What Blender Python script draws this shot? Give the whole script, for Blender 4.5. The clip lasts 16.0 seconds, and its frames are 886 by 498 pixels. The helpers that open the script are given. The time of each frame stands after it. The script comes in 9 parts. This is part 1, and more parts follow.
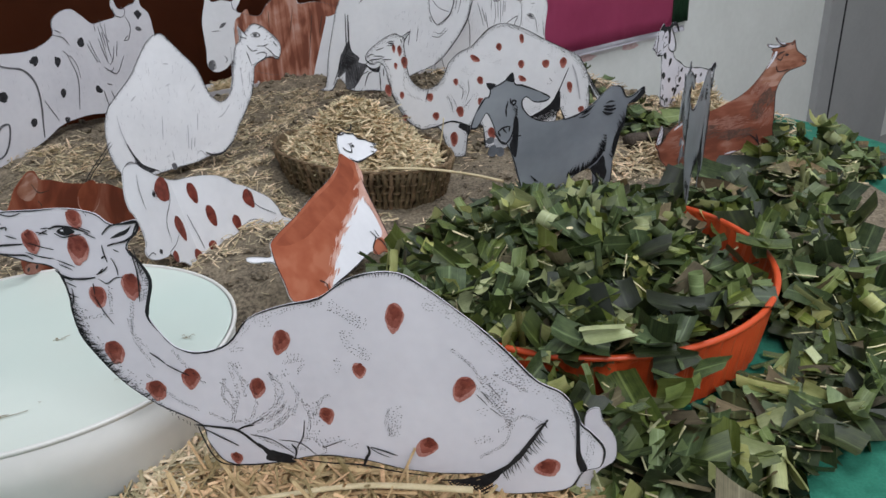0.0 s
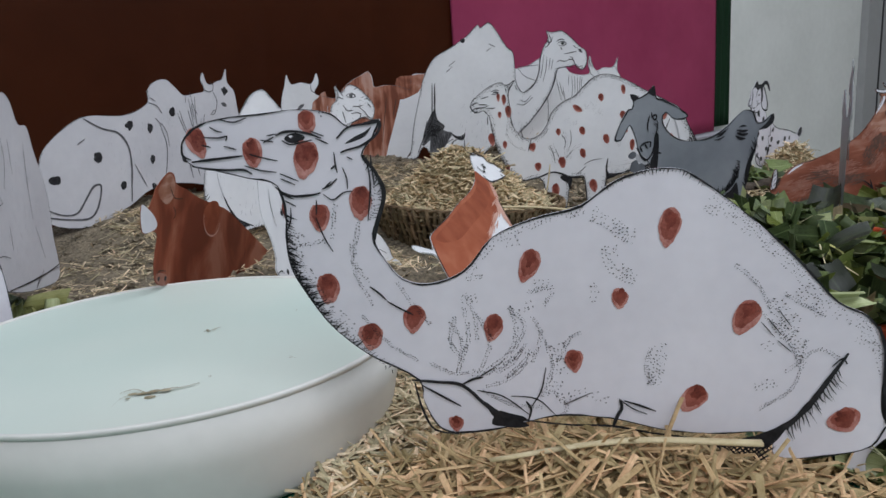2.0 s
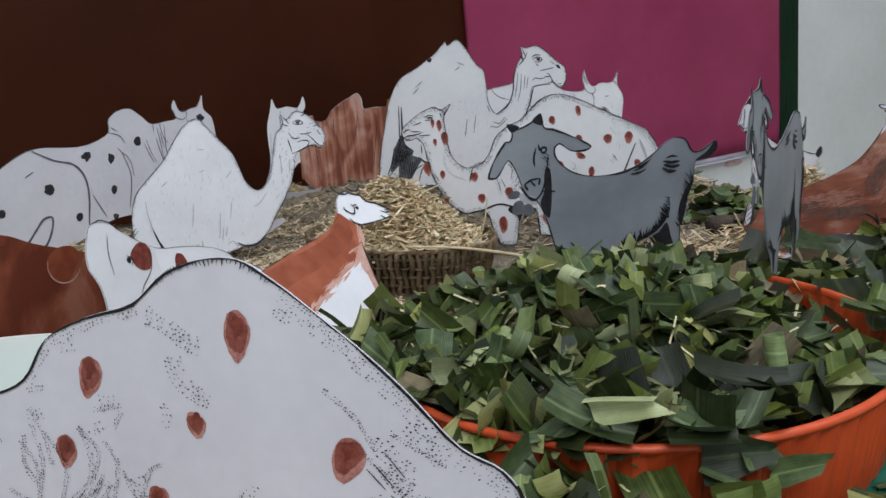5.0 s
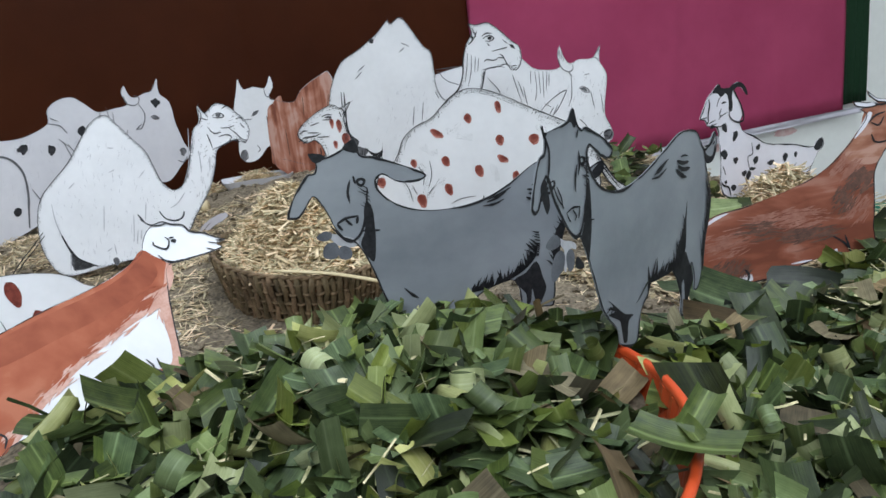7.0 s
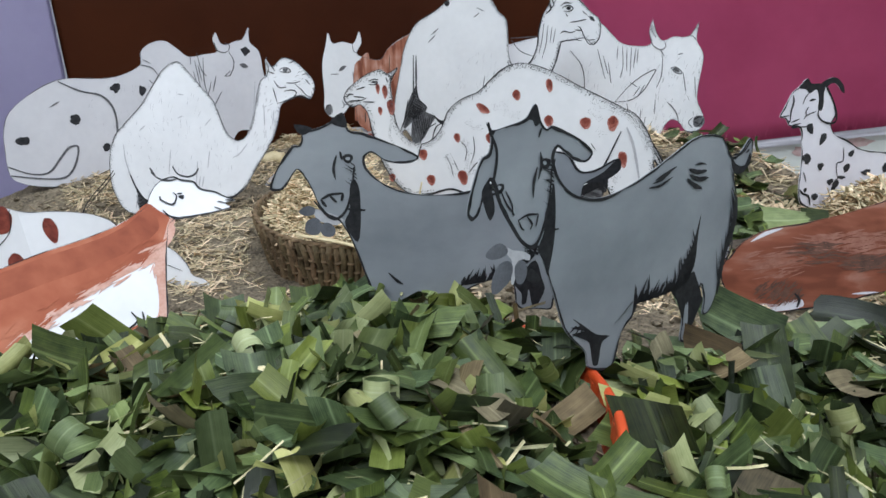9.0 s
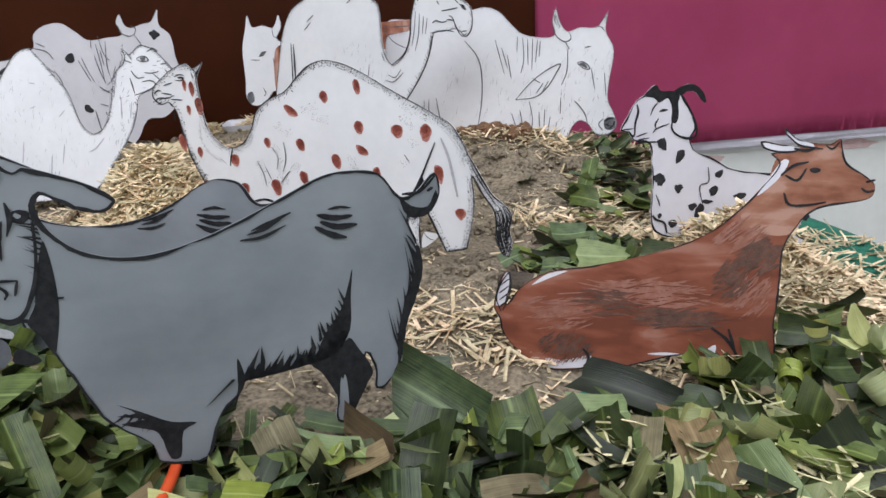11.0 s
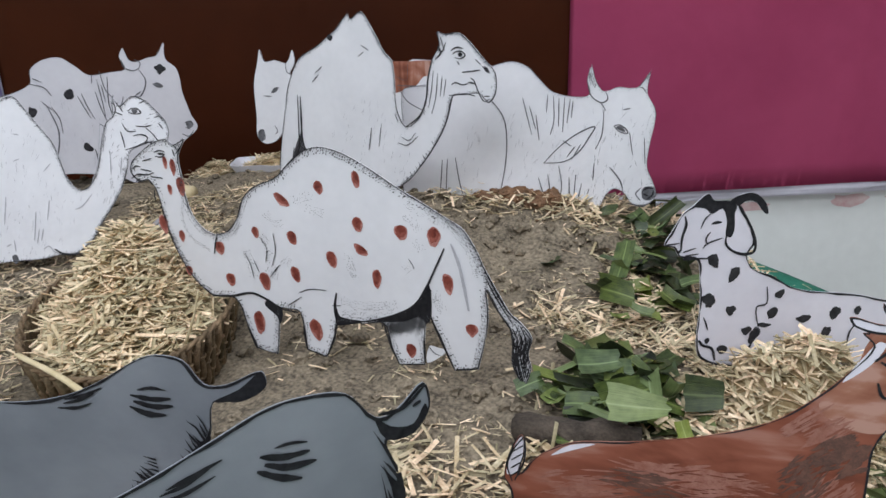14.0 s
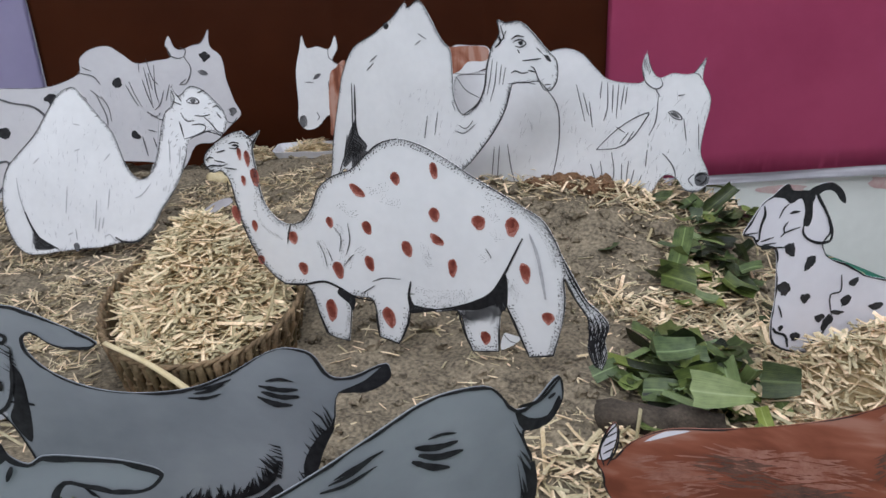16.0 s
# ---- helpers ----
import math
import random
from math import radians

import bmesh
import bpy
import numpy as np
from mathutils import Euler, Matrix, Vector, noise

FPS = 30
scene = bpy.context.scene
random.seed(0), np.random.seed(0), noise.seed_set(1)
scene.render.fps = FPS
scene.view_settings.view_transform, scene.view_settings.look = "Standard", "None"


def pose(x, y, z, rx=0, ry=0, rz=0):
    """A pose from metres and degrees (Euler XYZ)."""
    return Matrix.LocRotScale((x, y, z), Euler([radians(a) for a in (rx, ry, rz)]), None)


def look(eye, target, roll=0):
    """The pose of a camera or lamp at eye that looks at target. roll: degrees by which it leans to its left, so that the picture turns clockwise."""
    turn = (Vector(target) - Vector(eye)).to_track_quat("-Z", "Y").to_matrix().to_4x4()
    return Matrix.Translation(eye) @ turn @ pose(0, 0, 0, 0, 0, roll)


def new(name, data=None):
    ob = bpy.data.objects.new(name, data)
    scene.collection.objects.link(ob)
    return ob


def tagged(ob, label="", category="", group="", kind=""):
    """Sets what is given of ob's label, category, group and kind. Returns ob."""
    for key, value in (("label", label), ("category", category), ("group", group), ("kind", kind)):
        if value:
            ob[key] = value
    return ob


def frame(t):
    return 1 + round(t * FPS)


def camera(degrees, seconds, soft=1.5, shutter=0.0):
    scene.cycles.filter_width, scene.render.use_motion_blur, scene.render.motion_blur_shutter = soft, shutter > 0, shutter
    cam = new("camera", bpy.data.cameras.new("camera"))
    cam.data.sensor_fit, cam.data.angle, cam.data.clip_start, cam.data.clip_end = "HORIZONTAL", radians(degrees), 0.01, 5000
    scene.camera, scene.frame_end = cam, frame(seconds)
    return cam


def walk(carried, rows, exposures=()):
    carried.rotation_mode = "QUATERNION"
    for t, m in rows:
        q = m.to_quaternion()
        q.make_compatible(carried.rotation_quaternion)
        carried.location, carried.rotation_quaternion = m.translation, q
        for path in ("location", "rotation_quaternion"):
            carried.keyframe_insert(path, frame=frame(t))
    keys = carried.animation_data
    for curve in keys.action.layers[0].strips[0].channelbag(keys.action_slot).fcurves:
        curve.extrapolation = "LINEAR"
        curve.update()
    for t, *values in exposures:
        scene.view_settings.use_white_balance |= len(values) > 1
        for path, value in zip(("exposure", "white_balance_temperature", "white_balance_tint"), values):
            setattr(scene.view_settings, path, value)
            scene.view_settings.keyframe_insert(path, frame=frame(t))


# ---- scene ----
cam = camera(63.2, 16.0, soft=1.55)
PATH = [
    (0, (0.0125, 0.0010, 0.3297), (-0.0519, 1.8157, -0.5086), -3.59),
    (0.5, (-0.0318, -0.0145, 0.3324), (-0.1300, 1.8075, -0.4865), -5.17),
    (1, (-0.0776, -0.0067, 0.3094), (-0.1949, 1.8291, -0.4753), -5.29),
    (1.5, (-0.1026, -0.0096, 0.2862), (-0.2401, 1.8542, -0.4262), -6.17),
    (2, (-0.1127, 0.0052, 0.2214), (-0.1889, 1.9445, -0.2616), -4.18),
    (2.5, (-0.1142, 0.0626, 0.2317), (-0.1042, 2.0296, -0.1303), -6.48),
    (3, (-0.1119, 0.0981, 0.2030), (-0.0702, 2.0660, -0.1517), -6.39),
    (3.5, (-0.0906, 0.0760, 0.2060), (-0.1161, 2.0544, -0.0860), -7.11),
    (4, (-0.0494, 0.0531, 0.2007), (-0.2289, 2.0216, -0.1036), -5.22),
    (4.5, (0.0053, 0.0741, 0.2085), (-0.2846, 2.0156, -0.1744), -4.99),
    (5, (0.0834, 0.1086, 0.2186), (-0.2743, 2.0287, -0.2116), -5.70),
    (5.2, (0.1224, 0.1216, 0.2220), (-0.2488, 2.0448, -0.1823), -5.53),
    (7.3, (0.2679, 0.2703, 0.2431), (-0.4275, 2.0586, -0.3212), -6.61),
    (7.5, (0.2772, 0.2797, 0.2392), (-0.4674, 2.0438, -0.3384), -6.28),
    (8, (0.2834, 0.3071, 0.2417), (-0.4604, 2.0703, -0.3396), -5.91),
    (8.2, (0.2848, 0.3015, 0.2480), (-0.4832, 2.0557, -0.3292), -5.40),
    (10.3, (0.4398, 0.4258, 0.2385), (-0.6124, 1.9859, -0.4389), -2.38),
    (10.5, (0.4519, 0.4523, 0.2429), (-0.5957, 2.0199, -0.4244), -2.49),
    (11, (0.4752, 0.5059, 0.2442), (-0.5685, 2.0799, -0.4141), -2.90),
    (11.5, (0.4887, 0.5385, 0.2469), (-0.5585, 2.1042, -0.4255), -3.40),
    (12, (0.4747, 0.5814, 0.2415), (-0.5289, 2.1742, -0.4334), -2.96),
    (12.5, (0.4615, 0.6207, 0.2542), (-0.5407, 2.2186, -0.4111), -3.38),
    (13, (0.4528, 0.6321, 0.2793), (-0.5852, 2.2122, -0.3732), -3.01),
    (13.5, (0.4355, 0.6181, 0.2860), (-0.6453, 2.1666, -0.3728), -2.03),
    (14, (0.4294, 0.6031, 0.2975), (-0.6759, 2.1331, -0.3639), -1.76),
    (14.5, (0.4268, 0.5866, 0.3011), (-0.6887, 2.1041, -0.3718), -1.83),
    (15, (0.4213, 0.5574, 0.3037), (-0.7118, 2.0533, -0.3879), -1.76),
    (15.5, (0.4100, 0.5426, 0.3106), (-0.7434, 2.0302, -0.3654), -1.48),
    (16, (0.3955, 0.5711, 0.3084), (-0.7246, 2.0674, -0.4033), -2.34),
]
EXPOSURES = [(0, -0.17, 6350, 12), (1.5, -0.38, 6200, 11), (3.5, -0.33, 6200, 11), (5, -0.22, 6250, 11), (7.5, 0.22, 6050, 7), (8.2, 0.22, 6050, 7), (11, 0.29, 6380, 13), (13, 0.11, 6250, 12), (16, 0.03, 6200, 12)]
walk(cam, [(t, look(eye, target, roll)) for t, eye, target, roll in PATH], EXPOSURES)

from mathutils import geometry

# ---- light: two ceiling fittings and the pale room around them ----
world = bpy.data.worlds.new("world")
scene.world = world
world.use_nodes = True
world.node_tree.nodes["Background"].inputs[0].default_value = (0.75, 0.85, 1.0, 1)
world.node_tree.nodes["Background"].inputs[1].default_value = 0.25

WALL = pose(-0.11, 1.78, 0, 0, 0, 37)      # x runs along the wall, y into it


def ceiling_lamp(name, s, d, power):
    lamp = bpy.data.lights.new(name, "AREA")
    lamp.shape, lamp.size, lamp.size_y, lamp.energy = "RECTANGLE", 1.8, 0.9, power
    lamp.color = (0.915, 0.95, 1.0)
    ob = new(name, lamp)
    ob.matrix_world = WALL @ pose(s, d, 1.93)
    return ob


ceiling_lamp("ceiling_light_lamp", -1.2, -2.7, 52)
ceiling_lamp("ceiling_light_lamp", 1.1, -2.3, 9)
ceiling_lamp("ceiling_light_lamp", 0.0, -1.1, 27)


# ---- materials ----
def nodes_of(name):
    m = bpy.data.materials.new(name)
    m.use_nodes = True
    t = m.node_tree
    return m, t.nodes, t.links, t.nodes["Principled BSDF"]


def material(name, dark, light, rough=0.8, scale=40.0, detail=6.0, bump=0.0, bump_scale=200.0, stretch=(1, 1, 1), random=0.0,
             island=0.0, fine=0.35, spec=0.3, low=0.35, high=0.65, through_light=0.0):
    """Two tones mixed by a coarse and a fine noise, with relief; random and island vary the value from piece to piece."""
    m, n, l, out = nodes_of(name)
    co = n.new("ShaderNodeTexCoord")
    mp = n.new("ShaderNodeMapping")
    mp.inputs["Scale"].default_value = stretch
    l.new(co.outputs["Object"], mp.inputs["Vector"])
    a, b = n.new("ShaderNodeTexNoise"), n.new("ShaderNodeTexNoise")
    for tex, sc in ((a, scale), (b, scale * 9)):
        tex.inputs["Scale"].default_value, tex.inputs["Detail"].default_value = sc, detail
        l.new(mp.outputs["Vector"], tex.inputs["Vector"])
    mix = n.new("ShaderNodeMix")
    mix.inputs["Factor"].default_value = fine
    l.new(a.outputs["Fac"], mix.inputs["A"])
    l.new(b.outputs["Fac"], mix.inputs["B"])
    ramp = n.new("ShaderNodeValToRGB")
    ramp.color_ramp.elements[0].position, ramp.color_ramp.elements[1].position = low, high
    ramp.color_ramp.elements[0].color, ramp.color_ramp.elements[1].color = (*dark, 1), (*light, 1)
    l.new(mix.outputs["Result"], ramp.inputs["Fac"])
    colour = ramp.outputs["Color"]
    for amount, node, socket in ((random, "ShaderNodeObjectInfo", "Random"), (island, "ShaderNodeNewGeometry", "Random Per Island")):
        if amount:
            info, hsv = n.new(node), n.new("ShaderNodeHueSaturation")
            spread, hue = n.new("ShaderNodeMapRange"), n.new("ShaderNodeMapRange")
            spread.inputs["To Min"].default_value, spread.inputs["To Max"].default_value = 1 - amount, 1 + amount
            hue.inputs["To Min"].default_value, hue.inputs["To Max"].default_value = 0.5 + amount * 0.035, 0.5 - amount * 0.045
            l.new(info.outputs[socket], spread.inputs["Value"])
            l.new(info.outputs[socket], hue.inputs["Value"])
            l.new(spread.outputs["Result"], hsv.inputs["Value"])
            l.new(hue.outputs["Result"], hsv.inputs["Hue"])
            l.new(colour, hsv.inputs["Color"])
            colour = hsv.outputs["Color"]
    l.new(colour, out.inputs["Base Color"])
    out.inputs["Roughness"].default_value = rough
    out.inputs["Specular IOR Level"].default_value = spec
    if bump:
        tex, bp = n.new("ShaderNodeTexNoise"), n.new("ShaderNodeBump")
        tex.inputs["Scale"].default_value, tex.inputs["Detail"].default_value = bump_scale, 8
        l.new(mp.outputs["Vector"], tex.inputs["Vector"])
        bp.inputs["Strength"].default_value, bp.inputs["Distance"].default_value = bump, 0.002
        l.new(tex.outputs["Fac"], bp.inputs["Height"])
        l.new(bp.outputs["Normal"], out.inputs["Normal"])
    if through_light:
        out.inputs["Transmission Weight"].default_value = 0
        soft = n.new("ShaderNodeBsdfTranslucent")
        add = n.new("ShaderNodeMixShader")
        add.inputs["Fac"].default_value = through_light
        l.new(colour, soft.inputs["Color"])
        l.new(out.outputs["BSDF"], add.inputs[1])
        l.new(soft.outputs["BSDF"], add.inputs[2])
        l.new(add.outputs["Shader"], n["Material Output"].inputs["Surface"])
    return m


def leaf_material(name, dark, light, vein, source, vary=0.72, rough=0.42):
    """A grass leaf: long parallel veins and a pale midrib by its own coordinates, its tone different from piece to piece."""
    m, n, l, out = nodes_of(name)
    uv, mp, tex, big = n.new("ShaderNodeUVMap"), n.new("ShaderNodeMapping"), n.new("ShaderNodeTexNoise"), n.new("ShaderNodeTexNoise")
    info = n.new("ShaderNodeObjectInfo" if source == "Random" else "ShaderNodeNewGeometry")
    co = n.new("ShaderNodeTexCoord")
    mp.inputs["Scale"].default_value = (1.4, 34, 1)
    l.new(uv.outputs["UV"], mp.inputs["Vector"])
    l.new(mp.outputs["Vector"], tex.inputs["Vector"])
    l.new(co.outputs["Object"], big.inputs["Vector"])
    tex.inputs["Scale"].default_value, tex.inputs["Detail"].default_value = 1.0, 3
    big.inputs["Scale"].default_value, big.inputs["Detail"].default_value = 130, 4
    mix = n.new("ShaderNodeMix")
    mix.inputs["Factor"].default_value = 0.45
    l.new(tex.outputs["Fac"], mix.inputs["A"])
    l.new(big.outputs["Fac"], mix.inputs["B"])
    ramp_node = n.new("ShaderNodeValToRGB")
    ramp_node.color_ramp.elements[0].position, ramp_node.color_ramp.elements[1].position = 0.34, 0.68
    ramp_node.color_ramp.elements[0].color, ramp_node.color_ramp.elements[1].color = (*dark, 1), (*light, 1)
    l.new(mix.outputs["Result"], ramp_node.inputs["Fac"])
    # midrib
    part_uv, off, rib = n.new("ShaderNodeSeparateXYZ"), n.new("ShaderNodeMath"), n.new("ShaderNodeMapRange")
    l.new(uv.outputs["UV"], part_uv.inputs["Vector"])
    off.operation = "SUBTRACT"
    off.inputs[1].default_value = 0.46
    l.new(part_uv.outputs["Y"], off.inputs[0])
    size = n.new("ShaderNodeMath")
    size.operation = "ABSOLUTE"
    l.new(off.outputs["Value"], size.inputs[0])
    rib.inputs["From Min"].default_value, rib.inputs["From Max"].default_value = 0.012, 0.05
    rib.inputs["To Min"].default_value, rib.inputs["To Max"].default_value = 0.4, 0.0
    l.new(size.outputs["Value"], rib.inputs["Value"])
    midrib = n.new("ShaderNodeMix")
    midrib.data_type = "RGBA"
    midrib.inputs["B"].default_value = (*vein, 1)
    l.new(rib.outputs["Result"], midrib.inputs["Factor"])
    l.new(ramp_node.outputs["Color"], midrib.inputs["A"])
    hsv, val, hue, sat = n.new("ShaderNodeHueSaturation"), n.new("ShaderNodeMapRange"), n.new("ShaderNodeMapRange"), n.new("ShaderNodeMapRange")
    val.inputs["To Min"].default_value, val.inputs["To Max"].default_value = 1 - vary * 1.15, 1 + vary * 1.15
    hue.inputs["To Min"].default_value, hue.inputs["To Max"].default_value = 0.512, 0.472
    spin, frac = n.new("ShaderNodeMath"), n.new("ShaderNodeMath")
    spin.operation, frac.operation = "MULTIPLY", "FRACT"
    spin.inputs[1].default_value = 7.31
    socket = "Random" if source == "Random" else "Random Per Island"
    l.new(info.outputs[socket], val.inputs["Value"])
    l.new(info.outputs[socket], spin.inputs[0])
    l.new(spin.outputs["Value"], frac.inputs[0])
    l.new(frac.outputs["Value"], hue.inputs["Value"])
    l.new(frac.outputs["Value"], sat.inputs["Value"])
    sat.inputs["To Min"].default_value, sat.inputs["To Max"].default_value = 0.75, 1.1
    l.new(sat.outputs["Result"], hsv.inputs["Saturation"])
    l.new(val.outputs["Result"], hsv.inputs["Value"])
    l.new(hue.outputs["Result"], hsv.inputs["Hue"])
    l.new(midrib.outputs["Result"], hsv.inputs["Color"])
    l.new(hsv.outputs["Color"], out.inputs["Base Color"])
    out.inputs["Roughness"].default_value, out.inputs["Specular IOR Level"].default_value = rough, 0.42
    bp = n.new("ShaderNodeBump")
    bp.inputs["Strength"].default_value, bp.inputs["Distance"].default_value = 0.5, 0.0006
    l.new(tex.outputs["Fac"], bp.inputs["Height"])
    l.new(bp.outputs["Normal"], out.inputs["Normal"])
    soft, add = n.new("ShaderNodeBsdfTranslucent"), n.new("ShaderNodeMixShader")
    add.inputs["Fac"].default_value = 0.12
    l.new(hsv.outputs["Color"], soft.inputs["Color"])
    l.new(out.outputs["BSDF"], add.inputs[1])
    l.new(soft.outputs["BSDF"], add.inputs[2])
    l.new(add.outputs["Shader"], n["Material Output"].inputs["Surface"])
    return m


def streaked(name, tones, fine, broad, rough=0.6):
    """Brushed paint: long fine streaks over broad thick and thin places, four tones from dark to bare."""
    m, n, l, out = nodes_of(name)
    co, values = n.new("ShaderNodeTexCoord"), []
    for stretch, warp in ((fine, 0.3), (broad, 1.2)):
        mp, tex = n.new("ShaderNodeMapping"), n.new("ShaderNodeTexNoise")
        mp.inputs["Scale"].default_value = stretch
        tex.inputs["Scale"].default_value, tex.inputs["Detail"].default_value, tex.inputs["Distortion"].default_value = 1.0, 5, warp
        l.new(co.outputs["Object"], mp.inputs["Vector"])
        l.new(mp.outputs["Vector"], tex.inputs["Vector"])
        values.append(tex.outputs["Fac"])
    mix, tone = n.new("ShaderNodeMix"), n.new("ShaderNodeValToRGB")
    mix.inputs["Factor"].default_value = 0.58
    l.new(values[0], mix.inputs["A"])
    l.new(values[1], mix.inputs["B"])
    l.new(mix.outputs["Result"], tone.inputs["Fac"])
    stops = tone.color_ramp.elements
    stops.new(0.45), stops.new(0.56)
    for stop, at, c in zip(stops, (0.41, 0.465, 0.525, 0.58), tones):
        stop.position, stop.color = at, (*c, 1)
    l.new(tone.outputs["Color"], out.inputs["Base Color"])
    out.inputs["Roughness"].default_value, out.inputs["Specular IOR Level"].default_value = rough, 0.3
    return m


CARD = material("white_card", (0.68, 0.66, 0.72), (0.78, 0.76, 0.82), 0.75, 14, fine=0.25)
WHITE_CARD = material("bright_white_card", (0.735, 0.74, 0.765), (0.825, 0.83, 0.855), 0.75, 14, fine=0.25, bump=0.12, bump_scale=60)
# white card greyed in colour as shade on figures turned from the light
SHADE_CARD = material("greyish_copy_paper", (0.60, 0.595, 0.635), (0.69, 0.685, 0.72), 0.75, 12, fine=0.25, bump=0.12, bump_scale=60)
INK = material("black_marker", (0.006, 0.006, 0.008), (0.03, 0.03, 0.034), 0.55, 300)
GREY_PAINT = material("grey_poster_paint", (0.180, 0.196, 0.222), (0.296, 0.316, 0.346), 0.40, 9, stretch=(1, 1, 1.4), fine=0.15, spec=0.9, bump=0.15, bump_scale=70)
RUST_PAINT = streaked("rust_poster_paint", ((0.295, 0.072, 0.032), (0.335, 0.088, 0.040), (0.372, 0.106, 0.051), (0.42, 0.140, 0.074)), (46, 46, 46), (15, 15, 15))
DEEP_RUST = streaked("thick_rust_poster_paint", ((0.225, 0.050, 0.021), (0.26, 0.061, 0.026), (0.295, 0.075, 0.033), (0.33, 0.09, 0.042)), (60, 60, 60), (20, 20, 20))
SLATE = material("slate_grey_paint", (0.085, 0.09, 0.105), (0.15, 0.155, 0.175), 0.6, 90)
STREAK_PAINT = streaked("streaked_brown_paint", ((0.18, 0.055, 0.03), (0.30, 0.11, 0.065), (0.42, 0.19, 0.13), (0.50, 0.30, 0.24)), (110, 1, 7), (28, 1, 12))
PALE_RUST = material("pale_rust_wash", (0.50, 0.25, 0.18), (0.68, 0.45, 0.38), 0.65, 60)
SPOT_RED = material("rust_fingerprint", (0.125, 0.021, 0.014), (0.37, 0.115, 0.085), 0.5, 130, fine=0.25, low=0.36, high=0.66)
SPOT_PALE = material("thin_rust_print", (0.30, 0.075, 0.055), (0.58, 0.30, 0.26), 0.6, 130, fine=0.3, low=0.38, high=0.64)
SPOT_DARK = material("thick_rust_print", (0.095, 0.017, 0.012), (0.28, 0.066, 0.045), 0.45, 160, fine=0.3)
COW_PAINT = streaked("red_brown_poster_paint", ((0.16, 0.035, 0.016), (0.23, 0.055, 0.026), (0.29, 0.085, 0.045), (0.38, 0.15, 0.095)), (40, 1, 14), (16, 1, 12))
GOAT_PAINT = streaked("red_brown_goat_paint", ((0.17, 0.050, 0.028), (0.225, 0.068, 0.038), (0.275, 0.092, 0.055), (0.36, 0.165, 0.12)), (24, 1, 90), (13, 1, 24))
GREY_WASH = material("grey_brown_paint_wash", (0.075, 0.042, 0.034), (0.185, 0.088, 0.062), 0.6, 140)
HEAD_PAINT = streaked("light_brown_poster_paint", ((0.21, 0.075, 0.042), (0.29, 0.115, 0.070), (0.35, 0.155, 0.100), (0.46, 0.26, 0.20)), (26, 1, 120), (16, 1, 26))
PINKISH = material("thin_pinkish_brown_paint", (0.25, 0.092, 0.060), (0.37, 0.180, 0.138), 0.6, 140)
SOFT_GREY = material("soft_grey_pencil", (0.38, 0.38, 0.41), (0.52, 0.52, 0.55), 0.7, 200)
PENCIL = material("grey_pencil", (0.055, 0.055, 0.062), (0.17, 0.17, 0.185), 0.6, 400)
SMOKE = material("grey_ink_wash", (0.05, 0.05, 0.055), (0.22, 0.22, 0.235), 0.6, 160, fine=0.4)
SPOT_BLACK = material("black_spot", (0.008, 0.008, 0.01), (0.05, 0.05, 0.055), 0.5, 200)
CLOTH = material("green_cloth", (0.012, 0.11, 0.07), (0.03, 0.19, 0.125), 0.9, 60, bump=0.5, bump_scale=500)
BROWN_SHEET = material("brown_paper", (0.066, 0.0155, 0.005), (0.100, 0.0250, 0.008), 0.55, 3, fine=0.1, spec=0.14)
MAROON_SHEET = material("maroon_paper", (0.54, 0.080, 0.19), (0.64, 0.108, 0.24), 0.6, 4, fine=0.15, spec=0.2)
GREEN_SHEET = material("dark_green_paper", (0.012, 0.045, 0.018), (0.018, 0.06, 0.026), 0.6, 8)
BLUE_SHEET = material("blue_paper", (0.018, 0.03, 0.16), (0.024, 0.04, 0.2), 0.5, 8)
LILAC_SHEET = material("lilac_paper", (0.50, 0.45, 0.68), (0.55, 0.50, 0.72), 0.6, 5)
WALL_PAINT = material("off_white_wall_paint", (0.72, 0.73, 0.70), (0.80, 0.81, 0.78), 0.7, 5, bump=0.15, bump_scale=90)
GREY_WALL = material("grey_wall_paint", (0.34, 0.34, 0.34), (0.38, 0.38, 0.38), 0.6, 6)
PINK_MARK = material("pink_wall_marks", (0.60, 0.36, 0.36), (0.68, 0.56, 0.53), 0.7, 60)
SOIL = material("dry_brown_soil", (0.058, 0.047, 0.034), (0.300, 0.245, 0.172), 0.95, 34, 14, bump=1.0, bump_scale=210, fine=0.66)
DAMP_SOIL = material("damp_brown_soil", (0.062, 0.034, 0.018), (0.230, 0.128, 0.070), 0.95, 60, 10, bump=1.0, bump_scale=210, fine=0.6)
STRAW = material("chopped_straw", (0.42, 0.32, 0.175), (0.74, 0.63, 0.43), 0.6, 60, island=0.5)
GOLD_STRAW = material("golden_bedding_straw", (0.33, 0.215, 0.095), (0.60, 0.44, 0.235), 0.6, 60, island=0.45)
PALE_STRAW = material("pale_basket_straw", (0.46, 0.350, 0.190), (0.78, 0.665, 0.440), 0.6, 60, island=0.45)
SHRED = material("pale_green_shreds", (0.20, 0.21, 0.085), (0.60, 0.55, 0.33), 0.6, 60, island=0.55)
STALK = material("pale_stalk", (0.50, 0.40, 0.22), (0.66, 0.56, 0.36), 0.6, 90)
LEAF = leaf_material("chopped_green_leaf", (0.012, 0.027, 0.007), (0.080, 0.118, 0.031), (0.22, 0.31, 0.11), "Random")
